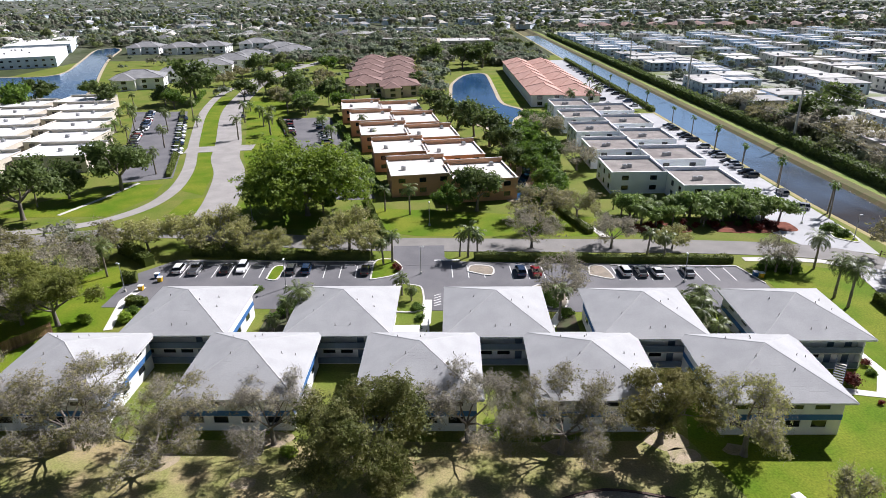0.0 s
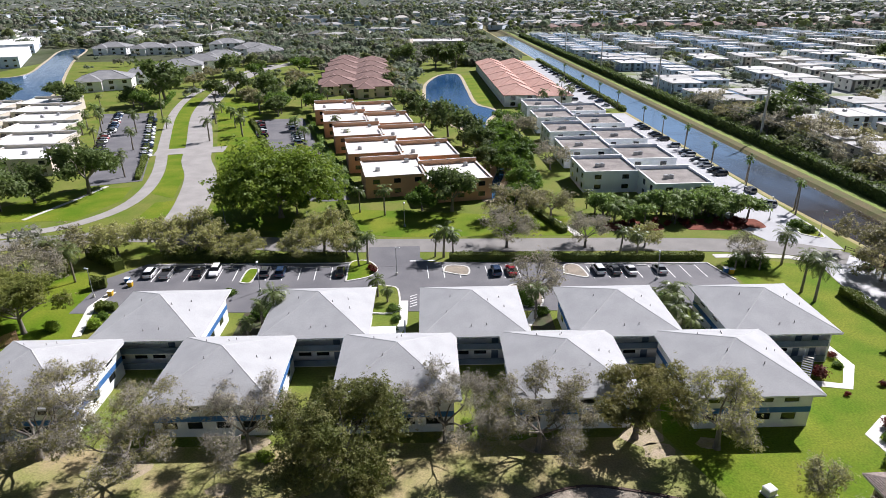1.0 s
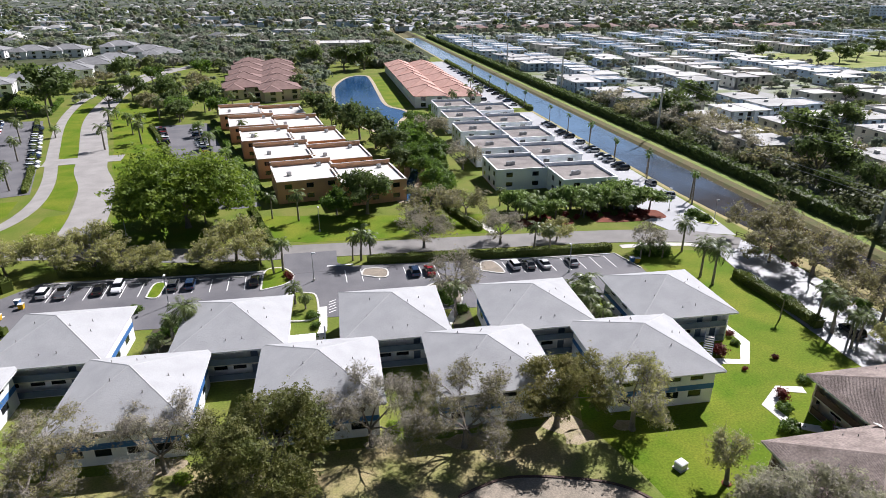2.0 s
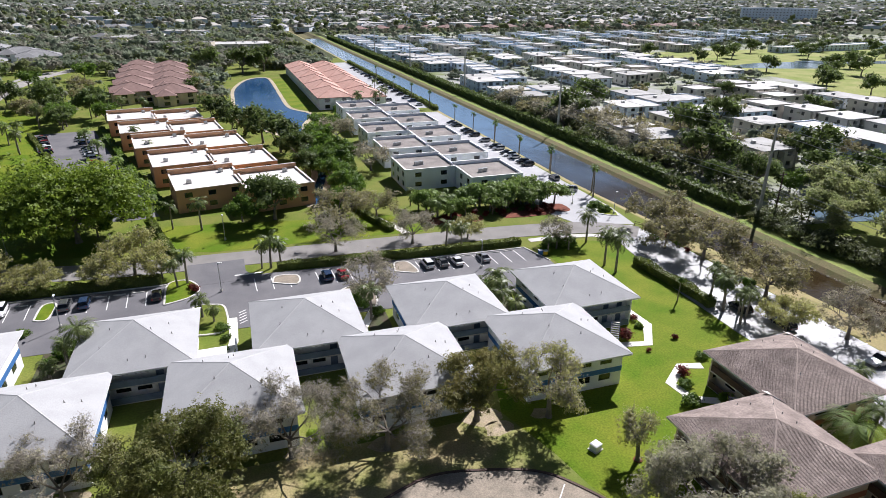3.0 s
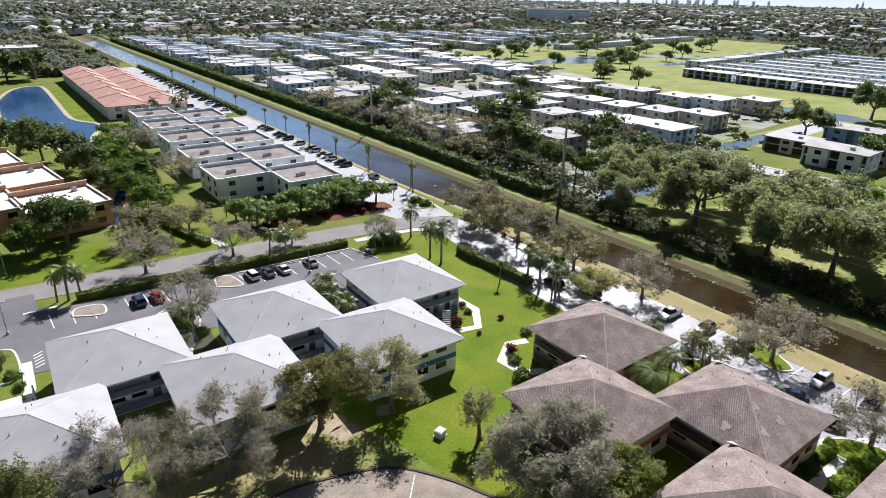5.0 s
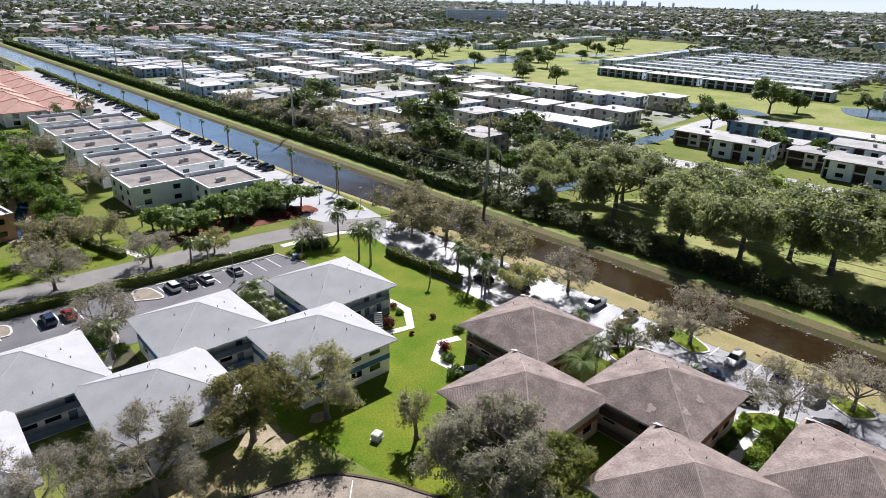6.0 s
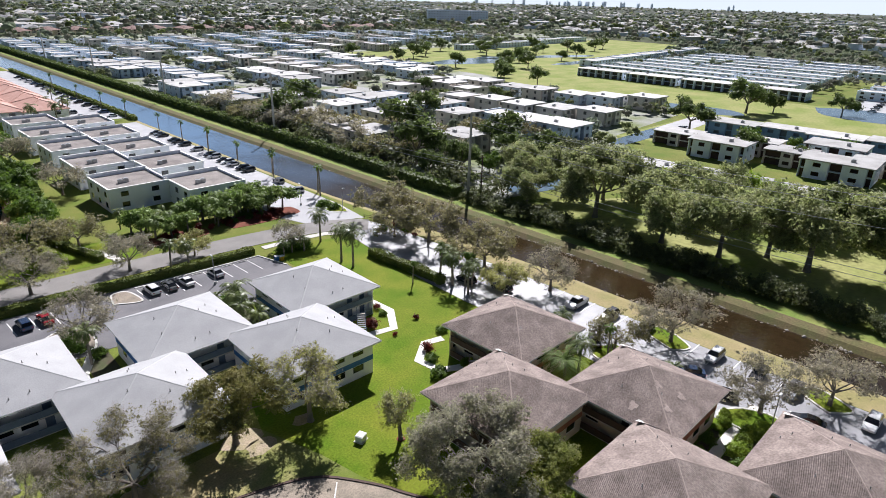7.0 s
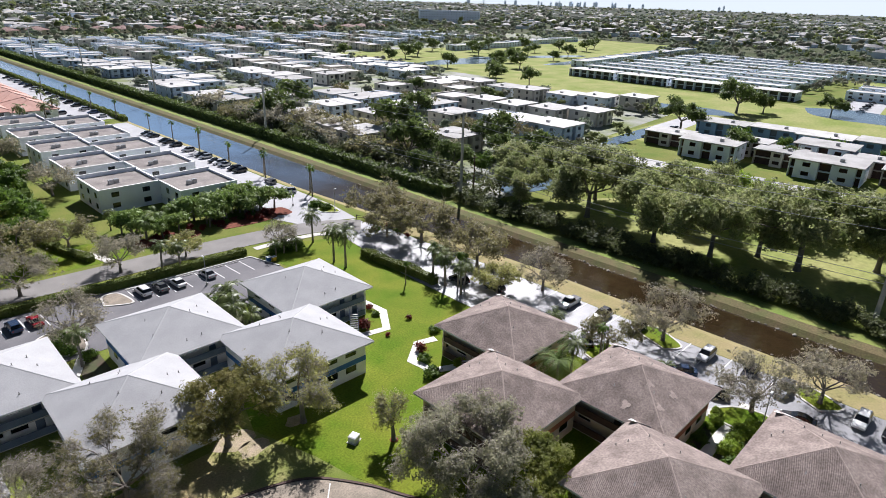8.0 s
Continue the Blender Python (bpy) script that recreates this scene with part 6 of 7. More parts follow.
# stones along the canal
g = random.Random(7)
ROCK = material("wet_limestone", (0.36, 0.33, 0.28), 0.9, 0.4, 1.0, 6, 0.5, random_ob=0.35)
for i in range(190):
    x, y = (95.3 + g.gauss(0, 0.35), g.choice((g.uniform(-5, 190), g.gauss(60, 9), g.gauss(20, 12)))) if i % 4 else (86.6 + g.gauss(0, 0.3), g.uniform(0, 62))
    s = Shape()
    r = g.uniform(0.1, 0.3) * g.choice((0.7, 1, 1.5))
    s.loft([[(math.cos(k) * r * g.uniform(0.6, 1.3) * f, math.sin(k) * r * f * g.uniform(0.6, 1.0), zz * r) for k in (0, 0.9, 1.8, 2.7, 3.6, 4.5, 5.4)] for f, zz in ((0.8, -0.5), (1.0, 0.05), (0.5, 0.4))])
    solid("stone", s, ROCK, "pale rough stone at the canal's edge", "stone", "canal stones", m=pose(x, y, -0.4, 0, 0, g.uniform(0, 360)))

# woods in the distance
def lobe_faces(level):
    """Corners of the upper faces of a round clump."""
    bm = bmesh.new()
    bmesh.ops.create_icosphere(bm, subdivisions=level, radius=1.0)
    out = [[v.index for v in f.verts] for f in bm.faces if f.calc_center_median().z > -0.45]
    pts = np.array([v.co[:] for v in bm.verts])
    bm.free()
    return pts, np.array(out)


LOBES = {1: lobe_faces(1)}


def woods(name, label, spots, leaves, seed, lobes=4, level=1, cards=130, spread=(3.5, 6.5), shares=(0.5, 0.3, 0.2)):
    """Many crowns in one mesh: small dense hearts and many leaves about them, in several tones."""
    g = np.random.default_rng(seed)
    pts, tri = LOBES[max(level, 1)]
    verts, loops, tones, smooth, at = [], [], [], [], 0
    for x, y, sc in spots:
        r, h = g.uniform(*spread) * sc, g.uniform(6.0, 10.0) * sc
        tone = int(np.searchsorted(np.cumsum(shares)[:-1], g.random())) if len(leaves) > 1 else 0
        cs = np.column_stack([x + g.normal(size=lobes) * r * 0.42, y + g.normal(size=lobes) * r * 0.42, h * g.uniform(0.42, 0.68, lobes)])
        for c in cs if level > 0 else ():
            k = r * g.uniform(0.36, 0.5)
            v = pts * (1 + 0.13 * g.normal(size=(len(pts), 1))) * (k, k, k * 0.78) + c
            v[:, 2] = np.maximum(v[:, 2], 0.1)
            verts.append(v), loops.append(tri + at), tones.append(np.full(len(tri), tone)), smooth.append(np.ones(len(tri)))
            at += len(v)
        if cards:
            v = leaf_cloud(cs, [r * 0.5, r * 0.64], cards, r * (0.26 if cards < 40 else 0.17 if cards < 150 else 0.1), g, 0.8, 1.2, tuft=1 if cards < 40 else 6)
            verts.append(v), loops.append(np.arange(len(v)).reshape(-1, 3) + at), tones.append(np.full(cards, tone)), smooth.append(np.zeros(cards))
            at += len(v)
    co, idx = np.concatenate(verts), np.concatenate(loops)
    me = bpy.data.meshes.new(name)
    me.vertices.add(len(co))
    me.vertices.foreach_set("co", co.ravel())
    me.loops.add(idx.size)
    me.loops.foreach_set("vertex_index", idx.ravel().astype(np.int32))
    me.polygons.add(len(idx))
    me.polygons.foreach_set("loop_start", np.arange(0, idx.size, 3, dtype=np.int32))
    for mt in leaves:
        me.materials.append(mt)
    me.polygons.foreach_set("material_index", np.concatenate(tones).astype(np.int32))
    me.polygons.foreach_set("use_smooth", np.concatenate(smooth).astype(bool))
    me.update(calc_edges=True)
    tagged(new(name, me), label, "woods", "", "stuff")


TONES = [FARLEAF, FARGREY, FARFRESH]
g = random.Random(91)
zone = []


def open_ground(x, y):
    """No lake, pond, house or large roof here."""
    if inside(x, y, LAKE) or inside(x, y, PONDLINE):
        return False
    if any(math.hypot(x - a, y - b) < 19 for a, b, _ in HIPS):
        return False
    return not (-350 < x < -235 and 385 < y < 560) and math.hypot(x + 60, y - 560) > 8 and math.hypot(x - 20, y - 520) > 26


for i in range(1500):  # north-west and north, among the houses
    x, y = g.uniform(-520, 64), g.uniform(395, 720)
    if open_ground(x, y) and not (-330 < x < -120 and y < 520):
        zone.append((x, y, 1.0))
for i in range(90):
    x, y = g.uniform(-330, -90), g.uniform(270, 520)
    if open_ground(x, y):
        zone.append((x, y, 0.6))
for i in range(22):
    zone.append((g.uniform(-80, -52), g.uniform(262, 395), 0.6))
for i in range(50):
    zone.append((g.uniform(-10, 1), g.uniform(285, 400), 0.75))
for i in range(60):
    zone.append((g.uniform(28, 64), g.uniform(390, 440), 0.9))
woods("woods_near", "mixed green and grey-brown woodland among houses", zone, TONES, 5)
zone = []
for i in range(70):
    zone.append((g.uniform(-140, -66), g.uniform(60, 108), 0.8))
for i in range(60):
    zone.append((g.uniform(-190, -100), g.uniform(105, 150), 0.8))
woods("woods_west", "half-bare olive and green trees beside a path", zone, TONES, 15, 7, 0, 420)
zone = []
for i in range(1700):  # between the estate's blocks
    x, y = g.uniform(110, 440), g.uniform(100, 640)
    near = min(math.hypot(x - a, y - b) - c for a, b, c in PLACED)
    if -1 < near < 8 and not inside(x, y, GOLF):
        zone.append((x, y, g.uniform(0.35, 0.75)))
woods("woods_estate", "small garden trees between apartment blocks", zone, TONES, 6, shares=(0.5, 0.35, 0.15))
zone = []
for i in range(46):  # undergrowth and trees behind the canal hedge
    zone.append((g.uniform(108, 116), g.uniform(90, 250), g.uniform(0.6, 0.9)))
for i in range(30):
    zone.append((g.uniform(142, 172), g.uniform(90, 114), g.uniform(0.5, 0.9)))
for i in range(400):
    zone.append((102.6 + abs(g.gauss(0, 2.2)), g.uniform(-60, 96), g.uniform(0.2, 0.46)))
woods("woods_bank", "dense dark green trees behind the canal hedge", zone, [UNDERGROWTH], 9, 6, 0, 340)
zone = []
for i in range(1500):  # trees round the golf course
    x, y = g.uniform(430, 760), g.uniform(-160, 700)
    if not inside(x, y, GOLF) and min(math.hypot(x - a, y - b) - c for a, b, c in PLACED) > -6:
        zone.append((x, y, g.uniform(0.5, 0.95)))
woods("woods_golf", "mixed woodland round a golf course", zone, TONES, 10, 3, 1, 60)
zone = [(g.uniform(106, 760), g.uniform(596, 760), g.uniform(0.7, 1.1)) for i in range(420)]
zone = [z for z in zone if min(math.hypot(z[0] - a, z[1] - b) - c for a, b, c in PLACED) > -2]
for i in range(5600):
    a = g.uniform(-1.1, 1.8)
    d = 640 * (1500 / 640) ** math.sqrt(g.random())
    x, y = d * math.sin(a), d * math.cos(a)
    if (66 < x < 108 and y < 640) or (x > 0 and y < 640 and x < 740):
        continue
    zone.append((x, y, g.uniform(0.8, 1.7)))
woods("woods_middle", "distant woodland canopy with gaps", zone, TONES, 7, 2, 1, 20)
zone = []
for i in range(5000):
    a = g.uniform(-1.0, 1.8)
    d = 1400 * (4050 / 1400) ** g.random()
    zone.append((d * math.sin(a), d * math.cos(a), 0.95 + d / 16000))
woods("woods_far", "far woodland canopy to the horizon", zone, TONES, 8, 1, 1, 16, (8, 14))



def canopy():
    """An uneven sheet of crowns that closes the woods towards the horizon."""
    g = np.random.default_rng(12)
    na, nd = 320, 110
    a = np.linspace(-1.15, 1.85, na)[None, :] + g.normal(scale=0.0025, size=(nd, na))
    d = 1500 * (4080 / 1500) ** np.linspace(0, 1, nd)[:, None] * (1 + g.normal(scale=0.003, size=(nd, na)))
    z = 3.8 + g.normal(scale=1.7, size=(nd, na))
    z[0] = 0.0
    s = Shape()
    s.v = [tuple(p) for p in np.stack([d * np.sin(a), d * np.cos(a), z], 2).reshape(-1, 3)]
    for j in range(nd - 1):
        for i in range(na - 1):
            k = j * na + i
            s.f.append((k, k + 1, k + 1 + na, k + na))
    return s


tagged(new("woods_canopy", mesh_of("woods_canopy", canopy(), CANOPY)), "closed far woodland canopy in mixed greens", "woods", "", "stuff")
# ---- vehicles ----
def carpaint(name, c, metal=0.3):
    m = material(name, c, 0.25, 0.04, 1.0, 5, 0.0, metal=metal, spec=0.6)
    m.node_tree.nodes["Principled BSDF"].inputs["Coat Weight"].default_value = 0.6
    return m


CARCOLORS = [("white", carpaint("white_car_paint", (0.75, 0.75, 0.75), 0.0)), ("black", carpaint("black_car_paint", (0.015, 0.015, 0.017))), ("silver", carpaint("silver_car_paint", (0.45, 0.46, 0.47), 0.6)), ("red", carpaint("red_car_paint", (0.35, 0.015, 0.02))), ("blue", carpaint("dark_blue_car_paint", (0.03, 0.06, 0.13))), ("grey", carpaint("grey_car_paint", (0.13, 0.135, 0.14), 0.5))]


def car(kind, color, mat, near=True):
    """A parked car, nose towards +y: lofted body, glazed cabin, four wheels, lamps."""
    root = thing(kind, f"{color} {kind.replace('_', ' ')} parked in a car park stall", "car", "parked cars")
    L, W = (4.7, 1.82) if kind == "sedan" else (4.7, 1.9) if kind == "suv" else (5.6, 1.98)
    hood, top = {"sedan": (0.9, 1.42), "suv": (1.02, 1.62), "pickup_truck": (1.08, 1.78)}[kind]

    def ring(y, w, z0, z1):
        return [(-w / 2, y, z0), (-w / 2 + 0.05, y, z0 - 0.05), (w / 2 - 0.05, y, z0 - 0.05), (w / 2, y, z0), (w / 2, y, z1 - 0.14), (w / 2 - 0.12, y, z1), (-w / 2 + 0.12, y, z1), (-w / 2, y, z1 - 0.14)]

    h = L / 2
    body = Shape().loft([ring(-h, W * 0.84, 0.42, hood * 0.86), ring(-h + 0.12, W * 0.95, 0.33, hood * 0.98), ring(-h + 0.9, W, 0.28, hood), ring(0, W, 0.28, hood), ring(h - 1.3, W, 0.28, hood), ring(h - 0.35, W * 0.95, 0.3, hood * 0.84), ring(h, W * 0.8, 0.42, hood * 0.66)])
    part("body", body, mat, root, smooth=False)
    y0, y1, y2, y3 = {"sedan": (-h + 0.55, -h + 1.35, 0.15, 1.0), "suv": (-h + 0.12, -h + 0.5, 0.35, 1.15), "pickup_truck": (-0.75, -0.55, 0.7, 1.35)}[kind]
    zb, zt, wb, wt = hood - 0.03, top, W * 0.93, W * 0.72
    cabin = Shape().loft([[(-wb / 2, y0, zb), (wb / 2, y0, zb), (wb / 2, y3, zb), (-wb / 2, y3, zb)], [(-wt / 2, y1, zt - 0.05), (wt / 2, y1, zt - 0.05), (wt / 2, y2, zt - 0.05), (-wt / 2, y2, zt - 0.05)]])
    part("glazing", cabin, CARGLASS, root, "dark car glass")
    roof = Shape().loft([[(-wt / 2 - 0.02, y1 - 0.04, zt - 0.06), (wt / 2 + 0.02, y1 - 0.04, zt - 0.06), (wt / 2 + 0.02, y2 + 0.04, zt - 0.06), (-wt / 2 - 0.02, y2 + 0.04, zt - 0.06)], [(-wt / 2 + 0.08, y1 + 0.08, zt + 0.02), (wt / 2 - 0.08, y1 + 0.08, zt + 0.02), (wt / 2 - 0.08, y2 - 0.08, zt + 0.02), (-wt / 2 + 0.08, y2 - 0.08, zt + 0.02)]])
    part("roof", roof, mat, root)
    if kind == "pickup_truck":
        part("bed", Shape().box(-W / 2 + 0.12, W / 2 - 0.12, -h + 0.15, y0 - 0.1, hood - 0.02, hood + 0.006), DARKMETAL, root, "dark truck bed")
    for sx in (-1, 1):
        for yy in (-h + 0.85, h - 0.9):
            if not near:
                x = sx * (W / 2 - 0.11)
                part("wheel", Shape().tube([(x - 0.11, yy, 0.33), (x + 0.11, yy, 0.33)], [0.33, 0.33], 10), TYRE, root)
                continue
            w = tagged(new("wheel"))
            w.parent = root
            x = sx * (W / 2 - 0.11)
            part("tyre", Shape().tube([(x - 0.11, yy, 0.33), (x + 0.11, yy, 0.33)], [0.33, 0.33], 14), TYRE, w)
            part("rim", Shape().tube([(x - 0.118, yy, 0.33), (x + 0.118, yy, 0.33)], [0.2, 0.2], 10), STEEL, w)
    for sx in (-1, 1) if near else ():
        part("headlight", Shape().box(sx * 0.62 - 0.17, sx * 0.62 + 0.17, h - 0.2, h - 0.02, 0.6, 0.72), FRAME, root)
        part("tail_light", Shape().box(sx * 0.66 - 0.14, sx * 0.66 + 0.14, -h - 0.01, -h + 0.1, 0.62, 0.78), CARCOLORS[3][1], root)
    return root


FLEET = {}


def park(kind, c, x, y, heading):
    """Heading in degrees: 0 points the nose to +y."""
    m, near = pose(x, y, 0.06, 0, 0, heading) @ Matrix.Scale(0.82, 4), y < 130
    if (kind, c, near) in FLEET:
        ob = copy_thing(FLEET[kind, c, near], m)
        ob.matrix_basis = m
        return ob
    ob = car(kind, *CARCOLORS[c], near)
    ob.matrix_basis = m
    FLEET[kind, c, near] = ob


for x, y, k, c, a in ((-45.8, 98.2, "suv", 0, 2), (-42.9, 98.1, "pickup_truck", 2, 2), (-37.6, 97.9, "sedan", 1, 2), (-34.9, 98.2, "suv", 0, 182), (-26.2, 97.4, "suv", 5, 2), (-23.6, 97.3, "suv", 4, 2), (-13.4, 96.6, "sedan", 1, 2),
                      (13.1, 95.4, "suv", 4, 2), (15.7, 95.3, "sedan", 3, 2), (30.6, 94.8, "suv", 0, 2), (33.2, 94.5, "sedan", 5, 2), (35.9, 94.3, "sedan", 0, 2), (41.0, 94.3, "sedan", 2, 2),
                      (77.6, 46.3, "pickup_truck", 0, 90), (78, 34.8, "suv", 5, 90), (69.6, 38.0, "sedan", 1, -50), (77.8, 40.6, "suv", 1, 90), (72.2, 11.2, "sedan", 1, 10), (78.3, 24.6, "suv", 0, 90), (78, 18.7, "suv", 1, 90), (77.6, 14.4, "pickup_truck", 2, 90), (77.4, 5.8, "suv", 0, 90), (77.5, 2.8, "suv", 1, 90), (72.0, 25.2, "sedan", 4, 30), (70.2, 20.4, "sedan", 1, 20), (66.9, 2.5, "sedan", 0, 10), (73, 58, "suv", 1, 0), (70.8, 64, "suv", 1, 0),
                      (-75.5, 238, "sedan", 5, 190)):
    park(k, c, x, y, a)
r = random.Random(17)
for y in (150, 153, 158.5, 161.3, 164, 169.5, 172, 180.5, 189, 194.5, 197.2, 205.5, 208.3, 211):
    park(r.choice(("sedan", "suv")), r.choice((0, 1, 1, 5, 4, 2)), 77.5, y, 90)
park("suv", 5, 78.2, 136, 0), park("suv", 2, 77, 126, 60)
for i in range(26):
    if r.random() < 0.8:
        park(r.choice(("sedan", "suv")), r.choice((0, 1, 2, 3, 4, 5)), -89.3 - 0.94 * i - 4.0 + (i > 12) * 1.5, 181 + 2.7 * i, 70)
    if r.random() < 0.7 and i < 24:
        park(r.choice(("sedan", "suv")), r.choice((0, 0, 1, 2, 4, 5)), -77.0 - 0.93 * i, 176 + 2.7 * i, -110)
for i in range(32):
    if r.random() < 0.85:
        park(r.choice(("sedan", "suv")), r.choice((0, 0, 1, 2, 3, 4)), -21.5 - 0.72 * i, 138 + 2.75 * i, -75)
    if r.random() < 0.6 and i > 18:
        park(r.choice(("sedan", "suv")), r.choice((0, 1, 3, 5)), -33 - 0.74 * i, 141 + 2.75 * i, 105)
for i in range(30):
    park(r.choice(("sedan", "suv")), r.choice((0, 1, 2, 4, 5)), 67.5 if i % 2 else 77, 250 + 4.8 * i, 90)
for i in range(13):
    park(r.choice(("sedan", "suv")), r.choice((0, 1, 2, 3, 5)), 153 + 2.9 * i, 248 + 8 * (i % 2), 0)
for i in range(24):
    park(r.choice(("sedan", "suv")), r.choice((0, 1, 2, 2, 5)), 345 + 4.6 * i, 64.5 + 0.33 * i + (i % 2) * 10, 0)
for i in range(9):
    park(r.choice(("sedan", "suv")), r.choice((0, 1, 2, 5)), 208 + 3.2 * i, 101 + 0.2 * i, 0)


# ---- poles, lamps, wires ----
def power_pole(x, y, h):
    root = thing("utility_pole", "tall weathered concrete power pole beside the canal", "utility pole", "utility poles", pose(x, y, 0))
    part("shaft", Shape().tube([(0, 0, -0.3), (0, 0, h)], [0.42, 0.24], 8), POLEMAT, root)
    for k, z in enumerate((h - 0.4, h - 2.6, h - 4.8)):
        sx = 1 if k % 2 else -1
        part("insulator", Shape().tube([(0, 0, z), (sx * 0.9, 0, z + 0.12)], [0.07, 0.05], 6).tube([(sx * 0.9, 0, z + 0.12), (sx * 1.25, 0, z + 0.16)], [0.1, 0.1], 8), POLEMAT, root)
    return root


POLE_Y = [-76, 10.5, 96.4, 184.5, 272, 360, 448]
for y in POLE_Y:
    power_pole(106.0, y, 20.4)
for k, z in enumerate((20.1, 17.9, 15.7)):
    sx = 1.2 if k % 2 else -1.2
    for a, b in zip(POLE_Y, POLE_Y[1:]):
        solid("power_line", Shape().tube([(106 + sx, a + (b - a) * t / 8, z - 1.6 * (1 - (2 * t / 8 - 1) ** 2)) for t in range(9)], [0.04] * 9, 4, caps=False), STEEL, "thin sagging power cable between poles", "cable", "power lines")
for z in (8.4, 7.2):
    for a, b in zip(POLE_Y, POLE_Y[1:]):
        solid("power_line", Shape().tube([(106, a + (b - a) * t / 8, z - 1.0 * (1 - (2 * t / 8 - 1) ** 2)) for t in range(9)], [0.045] * 9, 4, caps=False), STEEL, "thin sagging telephone cable between poles", "cable", "power lines")
wood = thing("utility_pole", "short wooden pole behind the canal hedge", "utility pole", "utility poles", pose(108.3, 94.4, 0))
part("shaft", Shape().tube([(0, 0, -0.3), (0, 0, 10.5)], [0.2, 0.13], 8), DARKWOOD, wood)
part("crossarm", Shape().box(-1.0, 1.0, -0.07, 0.07, 9.8, 9.95), DARKWOOD, wood)


def lamp_post(x, y, h, a):
    root = thing("street_lamp", "grey metal lamp post with flat lamp head", "lamp post", "lamp posts", pose(x, y, 0, 0, 0, a))
    part("base", Shape().tube([(0, 0, 0), (0, 0, 0.5)], [0.22, 0.2], 10), CONCRETE, root)
    part("pole", Shape().tube([(0, 0, 0.4), (0, 0, h)], [0.075, 0.05], 8), STEEL, root)
    part("head", Shape().loft([[(-0.1, -0.14, h - 0.02), (0.65, -0.16, h - 0.02), (0.65, 0.16, h - 0.02), (-0.1, 0.14, h - 0.02)], [(-0.06, -0.08, h + 0.12), (0.55, -0.1, h + 0.12), (0.55, 0.1, h + 0.12), (-0.06, 0.08, h + 0.12)]]), FRAME, root)
    return root


for x, y, a in ((-51.7, 90.3, 160), (-25.7, 90.9, 90), (-3.8, 95.6, 0), (-40.2, 123.4, 90), (39.3, 91.0, 90), (-2.7, 118.6, 90), (67.5, 13.6, 0), (65.8, 33.5, 0), (72.5, 117, 90), (77.5, 108, 0)):
    lamp_post(x, y, 5.0, a)

# ---- small things ----
box = thing("utility_box", "white metal utility box on the lawn", "utility box", "", pose(32.9, 44.1, 0, 0, 0, 20) @ Matrix.Scale(0.8, 4))
part("base", Shape().box(-0.8, 0.8, -0.7, 0.7, 0, 0.12), CONCRETE, box)
part("cabinet", Shape().box(-0.62, 0.62, -0.55, 0.55, 0.12, 0.95), FLASHING, box)
part("lid", Shape().loft([[(-0.68, -0.6, 0.95), (0.68, -0.6, 0.95), (0.68, 0.6, 0.95), (-0.68, 0.6, 0.95)], [(-0.5, -0.42, 1.06), (0.5, -0.42, 1.06), (0.5, 0.42, 1.06), (-0.5, 0.42, 1.06)]]), FRAME, box)
# small pump house between two blocks
hut = thing("utility_hut", "small white flat-roofed hut with a low wall", "hut", "", pose(-5.0, 71.5, 0))
part("wall", Shape().box(-1.5, 1.5, -1.8, 1.8, 0, 2.6), STUCCO, hut)
part("roof", Shape().box(-1.7, 1.7, -2.0, 2.0, 2.6, 2.78), FLASHING, hut)
part("side_wall", Shape().box(1.5, 2.9, -1.8, -1.6, 0, 1.7).box(2.7, 2.9, -1.6, 5.5, 0, 1.7), STUCCO, hut)
for x, y, c, l in ((-47.5, 94, YELLOW, "yellow wheeled bin beside the car park"), (-49.3, 90.8, YELLOW, "yellow wheeled bin beside the car park"), (52.6, 92.5, YELLOW, "yellow bin beside the hedge"), (51.9, 93, BLUE, "blue bin beside the hedge"), (-48.6, 95.5, BLUE, "blue bin beside the car park")):
    b = thing("bin", l, "bin", "bins", pose(x, y, 0.05) @ Matrix.Scale(0.75, 4))
    part("body", Shape().loft([[(-0.42, -0.38, 0), (0.42, -0.38, 0), (0.42, 0.38, 0), (-0.42, 0.38, 0)], [(-0.52, -0.5, 1.05), (0.52, -0.5, 1.05), (0.52, 0.5, 1.05), (-0.52, 0.5, 1.05)]]), c, b)
    part("lid", Shape().box(-0.55, 0.55, -0.53, 0.53, 1.05, 1.15), FRAME, b)
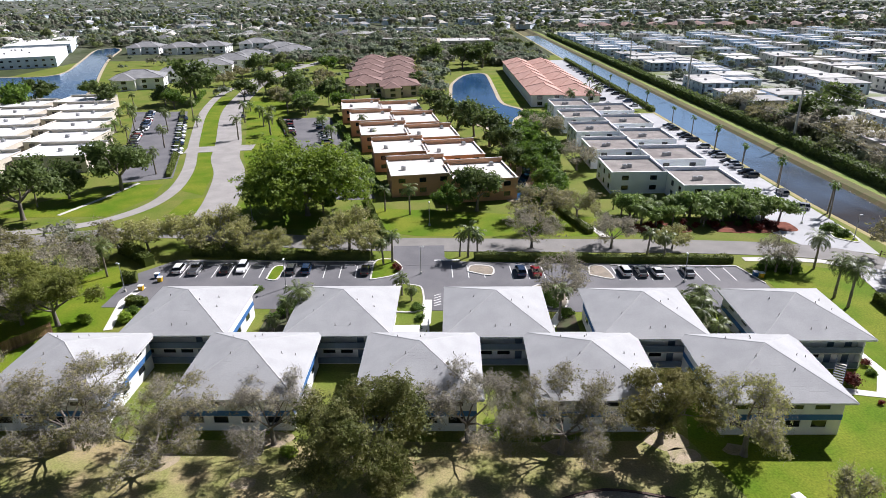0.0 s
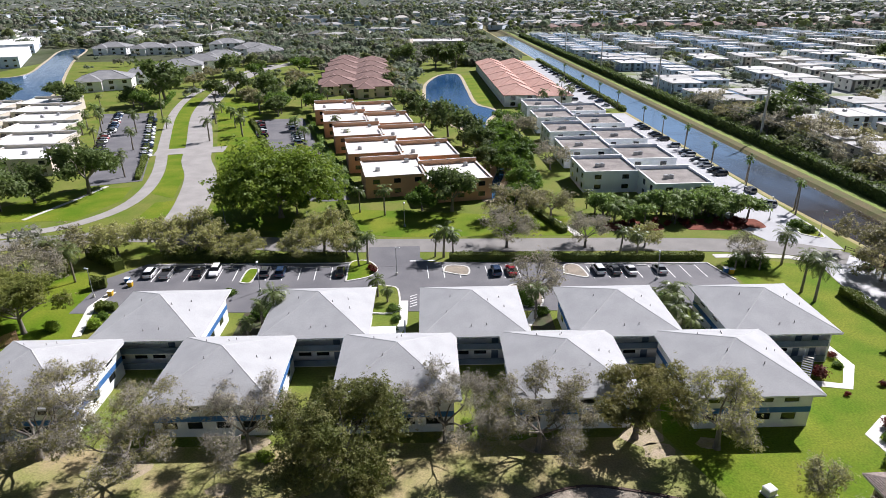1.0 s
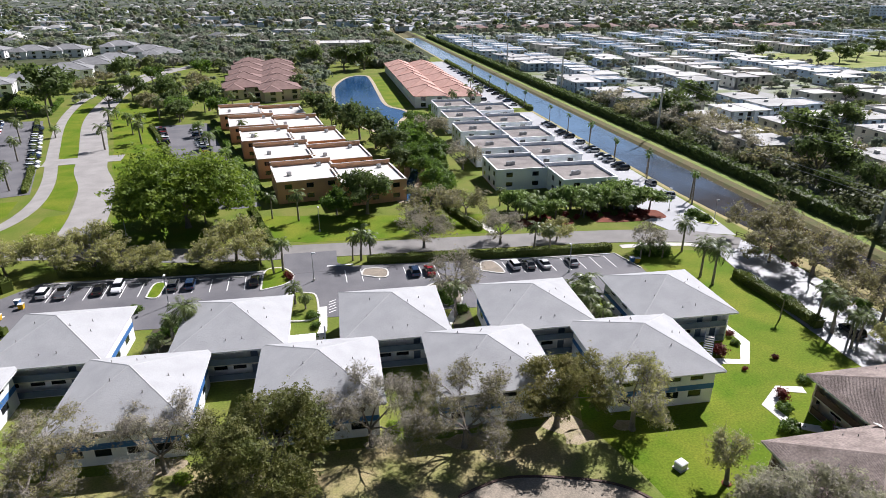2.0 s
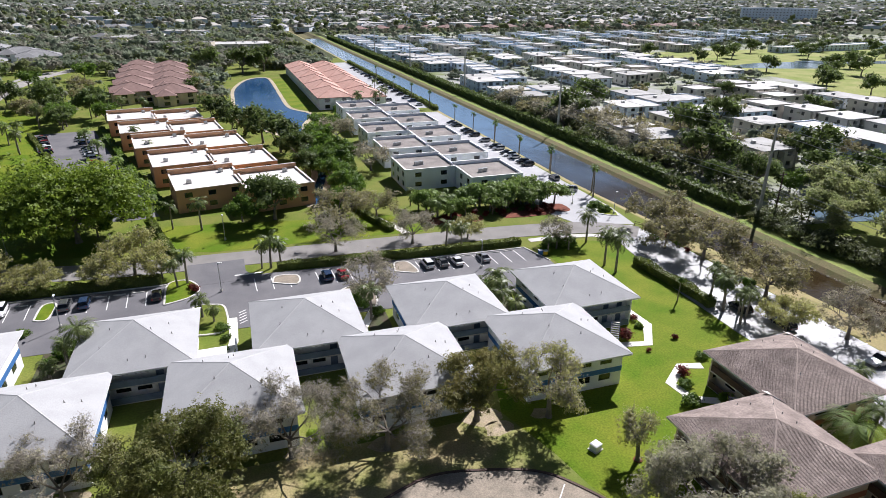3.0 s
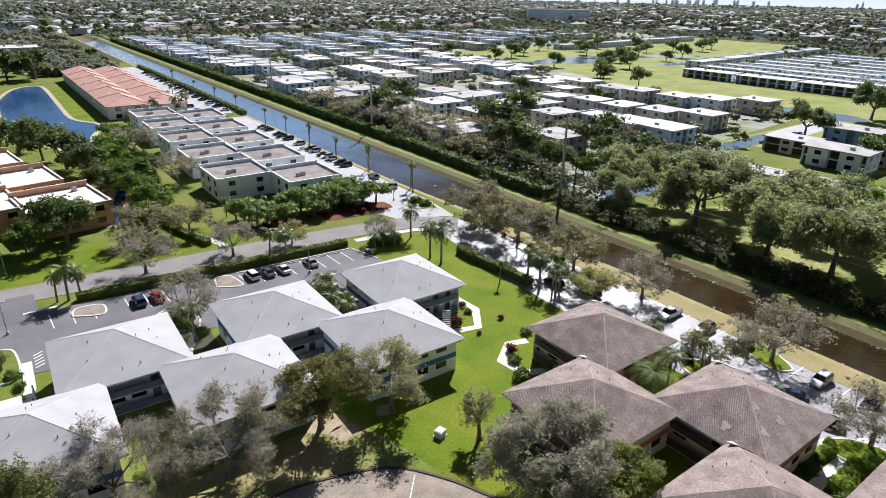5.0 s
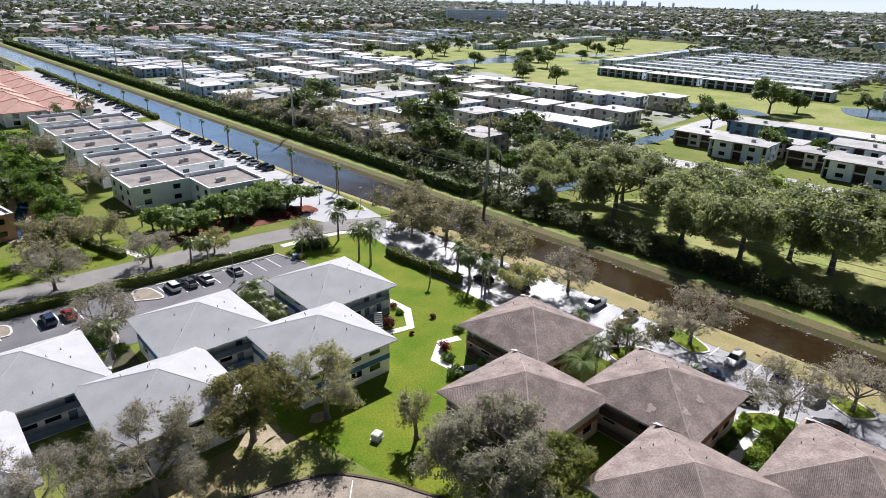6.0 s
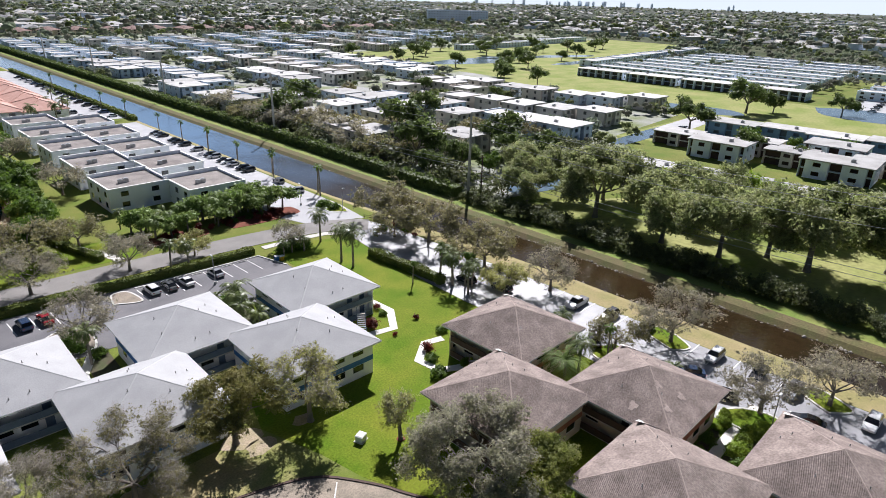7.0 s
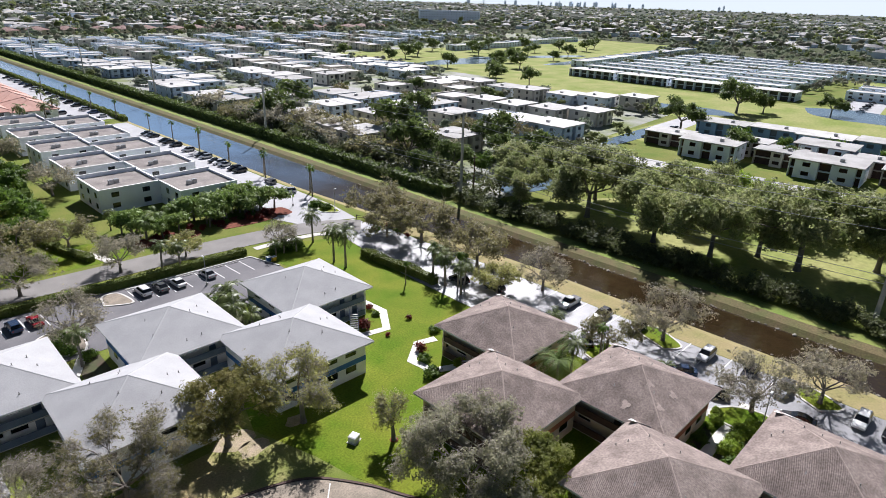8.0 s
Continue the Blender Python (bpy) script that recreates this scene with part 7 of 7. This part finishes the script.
# stairs at the east ends
for x, y, m0, nm in ((47.6, 63.8, SLATE, "dark metal"), (50.4, 44.5, DARKWOOD, "dark brown")):
    st = thing("stair", f"{nm} outdoor stair beside the walkway", "stair", "stairs", pose(x, y, 0, 0, 0, -35))
    for i in range(13):
        part("step", Shape().box(0, 1.1, -0.28 * i - 0.28, -0.28 * i, 2.4 - 0.185 * i - 0.05, 2.4 - 0.185 * i), CONCRETE, st)
    for sx in (-0.05, 1.1):
        part("stringer", Shape().loft([[(sx, 0, 2.2), (sx + 0.05, 0, 2.2), (sx + 0.05, 0, 2.5), (sx, 0, 2.5)], [(sx, -3.64, -0.2), (sx + 0.05, -3.64, -0.2), (sx + 0.05, -3.64, 0.1), (sx, -3.64, 0.1)]]), m0, st)
        part("handrail", Shape().tube([(sx, 0, 3.4), (sx, -3.64, 1.0)], [0.03, 0.03], 6), m0, st)
# rail fence by the road's end
fence = thing("rail_fence", "low dark wooden rail fence on the verge", "fence")
fp = [(77.6, 100.5), (79.2, 97.5), (80.4, 94), (81.3, 90)]
for x, y in fp:
    part("post", Shape().tube([(x, y, -0.1), (x, y, 1.05)], [0.08, 0.08], 6), DARKWOOD, fence)
for a, b in zip(fp, fp[1:]):
    for z in (0.5, 0.9):
        part("rail", Shape().tube([(*a, z), (*b, z)], [0.05, 0.05], 5), DARKWOOD, fence)

# board fence beside the lawn
boards = thing("board_fence", "weathered brown board fence beside the lawn", "fence")
for k in range(26):
    f = k / 25
    x, y = -59.6 + 3.6 * f, 72.0 + 5.2 * f
    part("board", Shape().box(-0.11, 0.11, -0.015, 0.015, 0.02, 1.75 + 0.03 * (k % 3)), FENCEWOOD, boards).matrix_basis = pose(x, y, 0, 0, 0, 55.3)
for z in (0.4, 1.4):
    part("rail", Shape().tube([(-59.57, 71.94, z), (-55.97, 77.14, z)], [0.045, 0.045], 4), FENCEWOOD, boards)

# the plan brought to true size
for ob in list(scene.objects):
    if ob.parent is None and ob.type in {"MESH", "EMPTY"}:
        ob.matrix_basis = Matrix.Scale(PLAN, 4) @ ob.matrix_basis
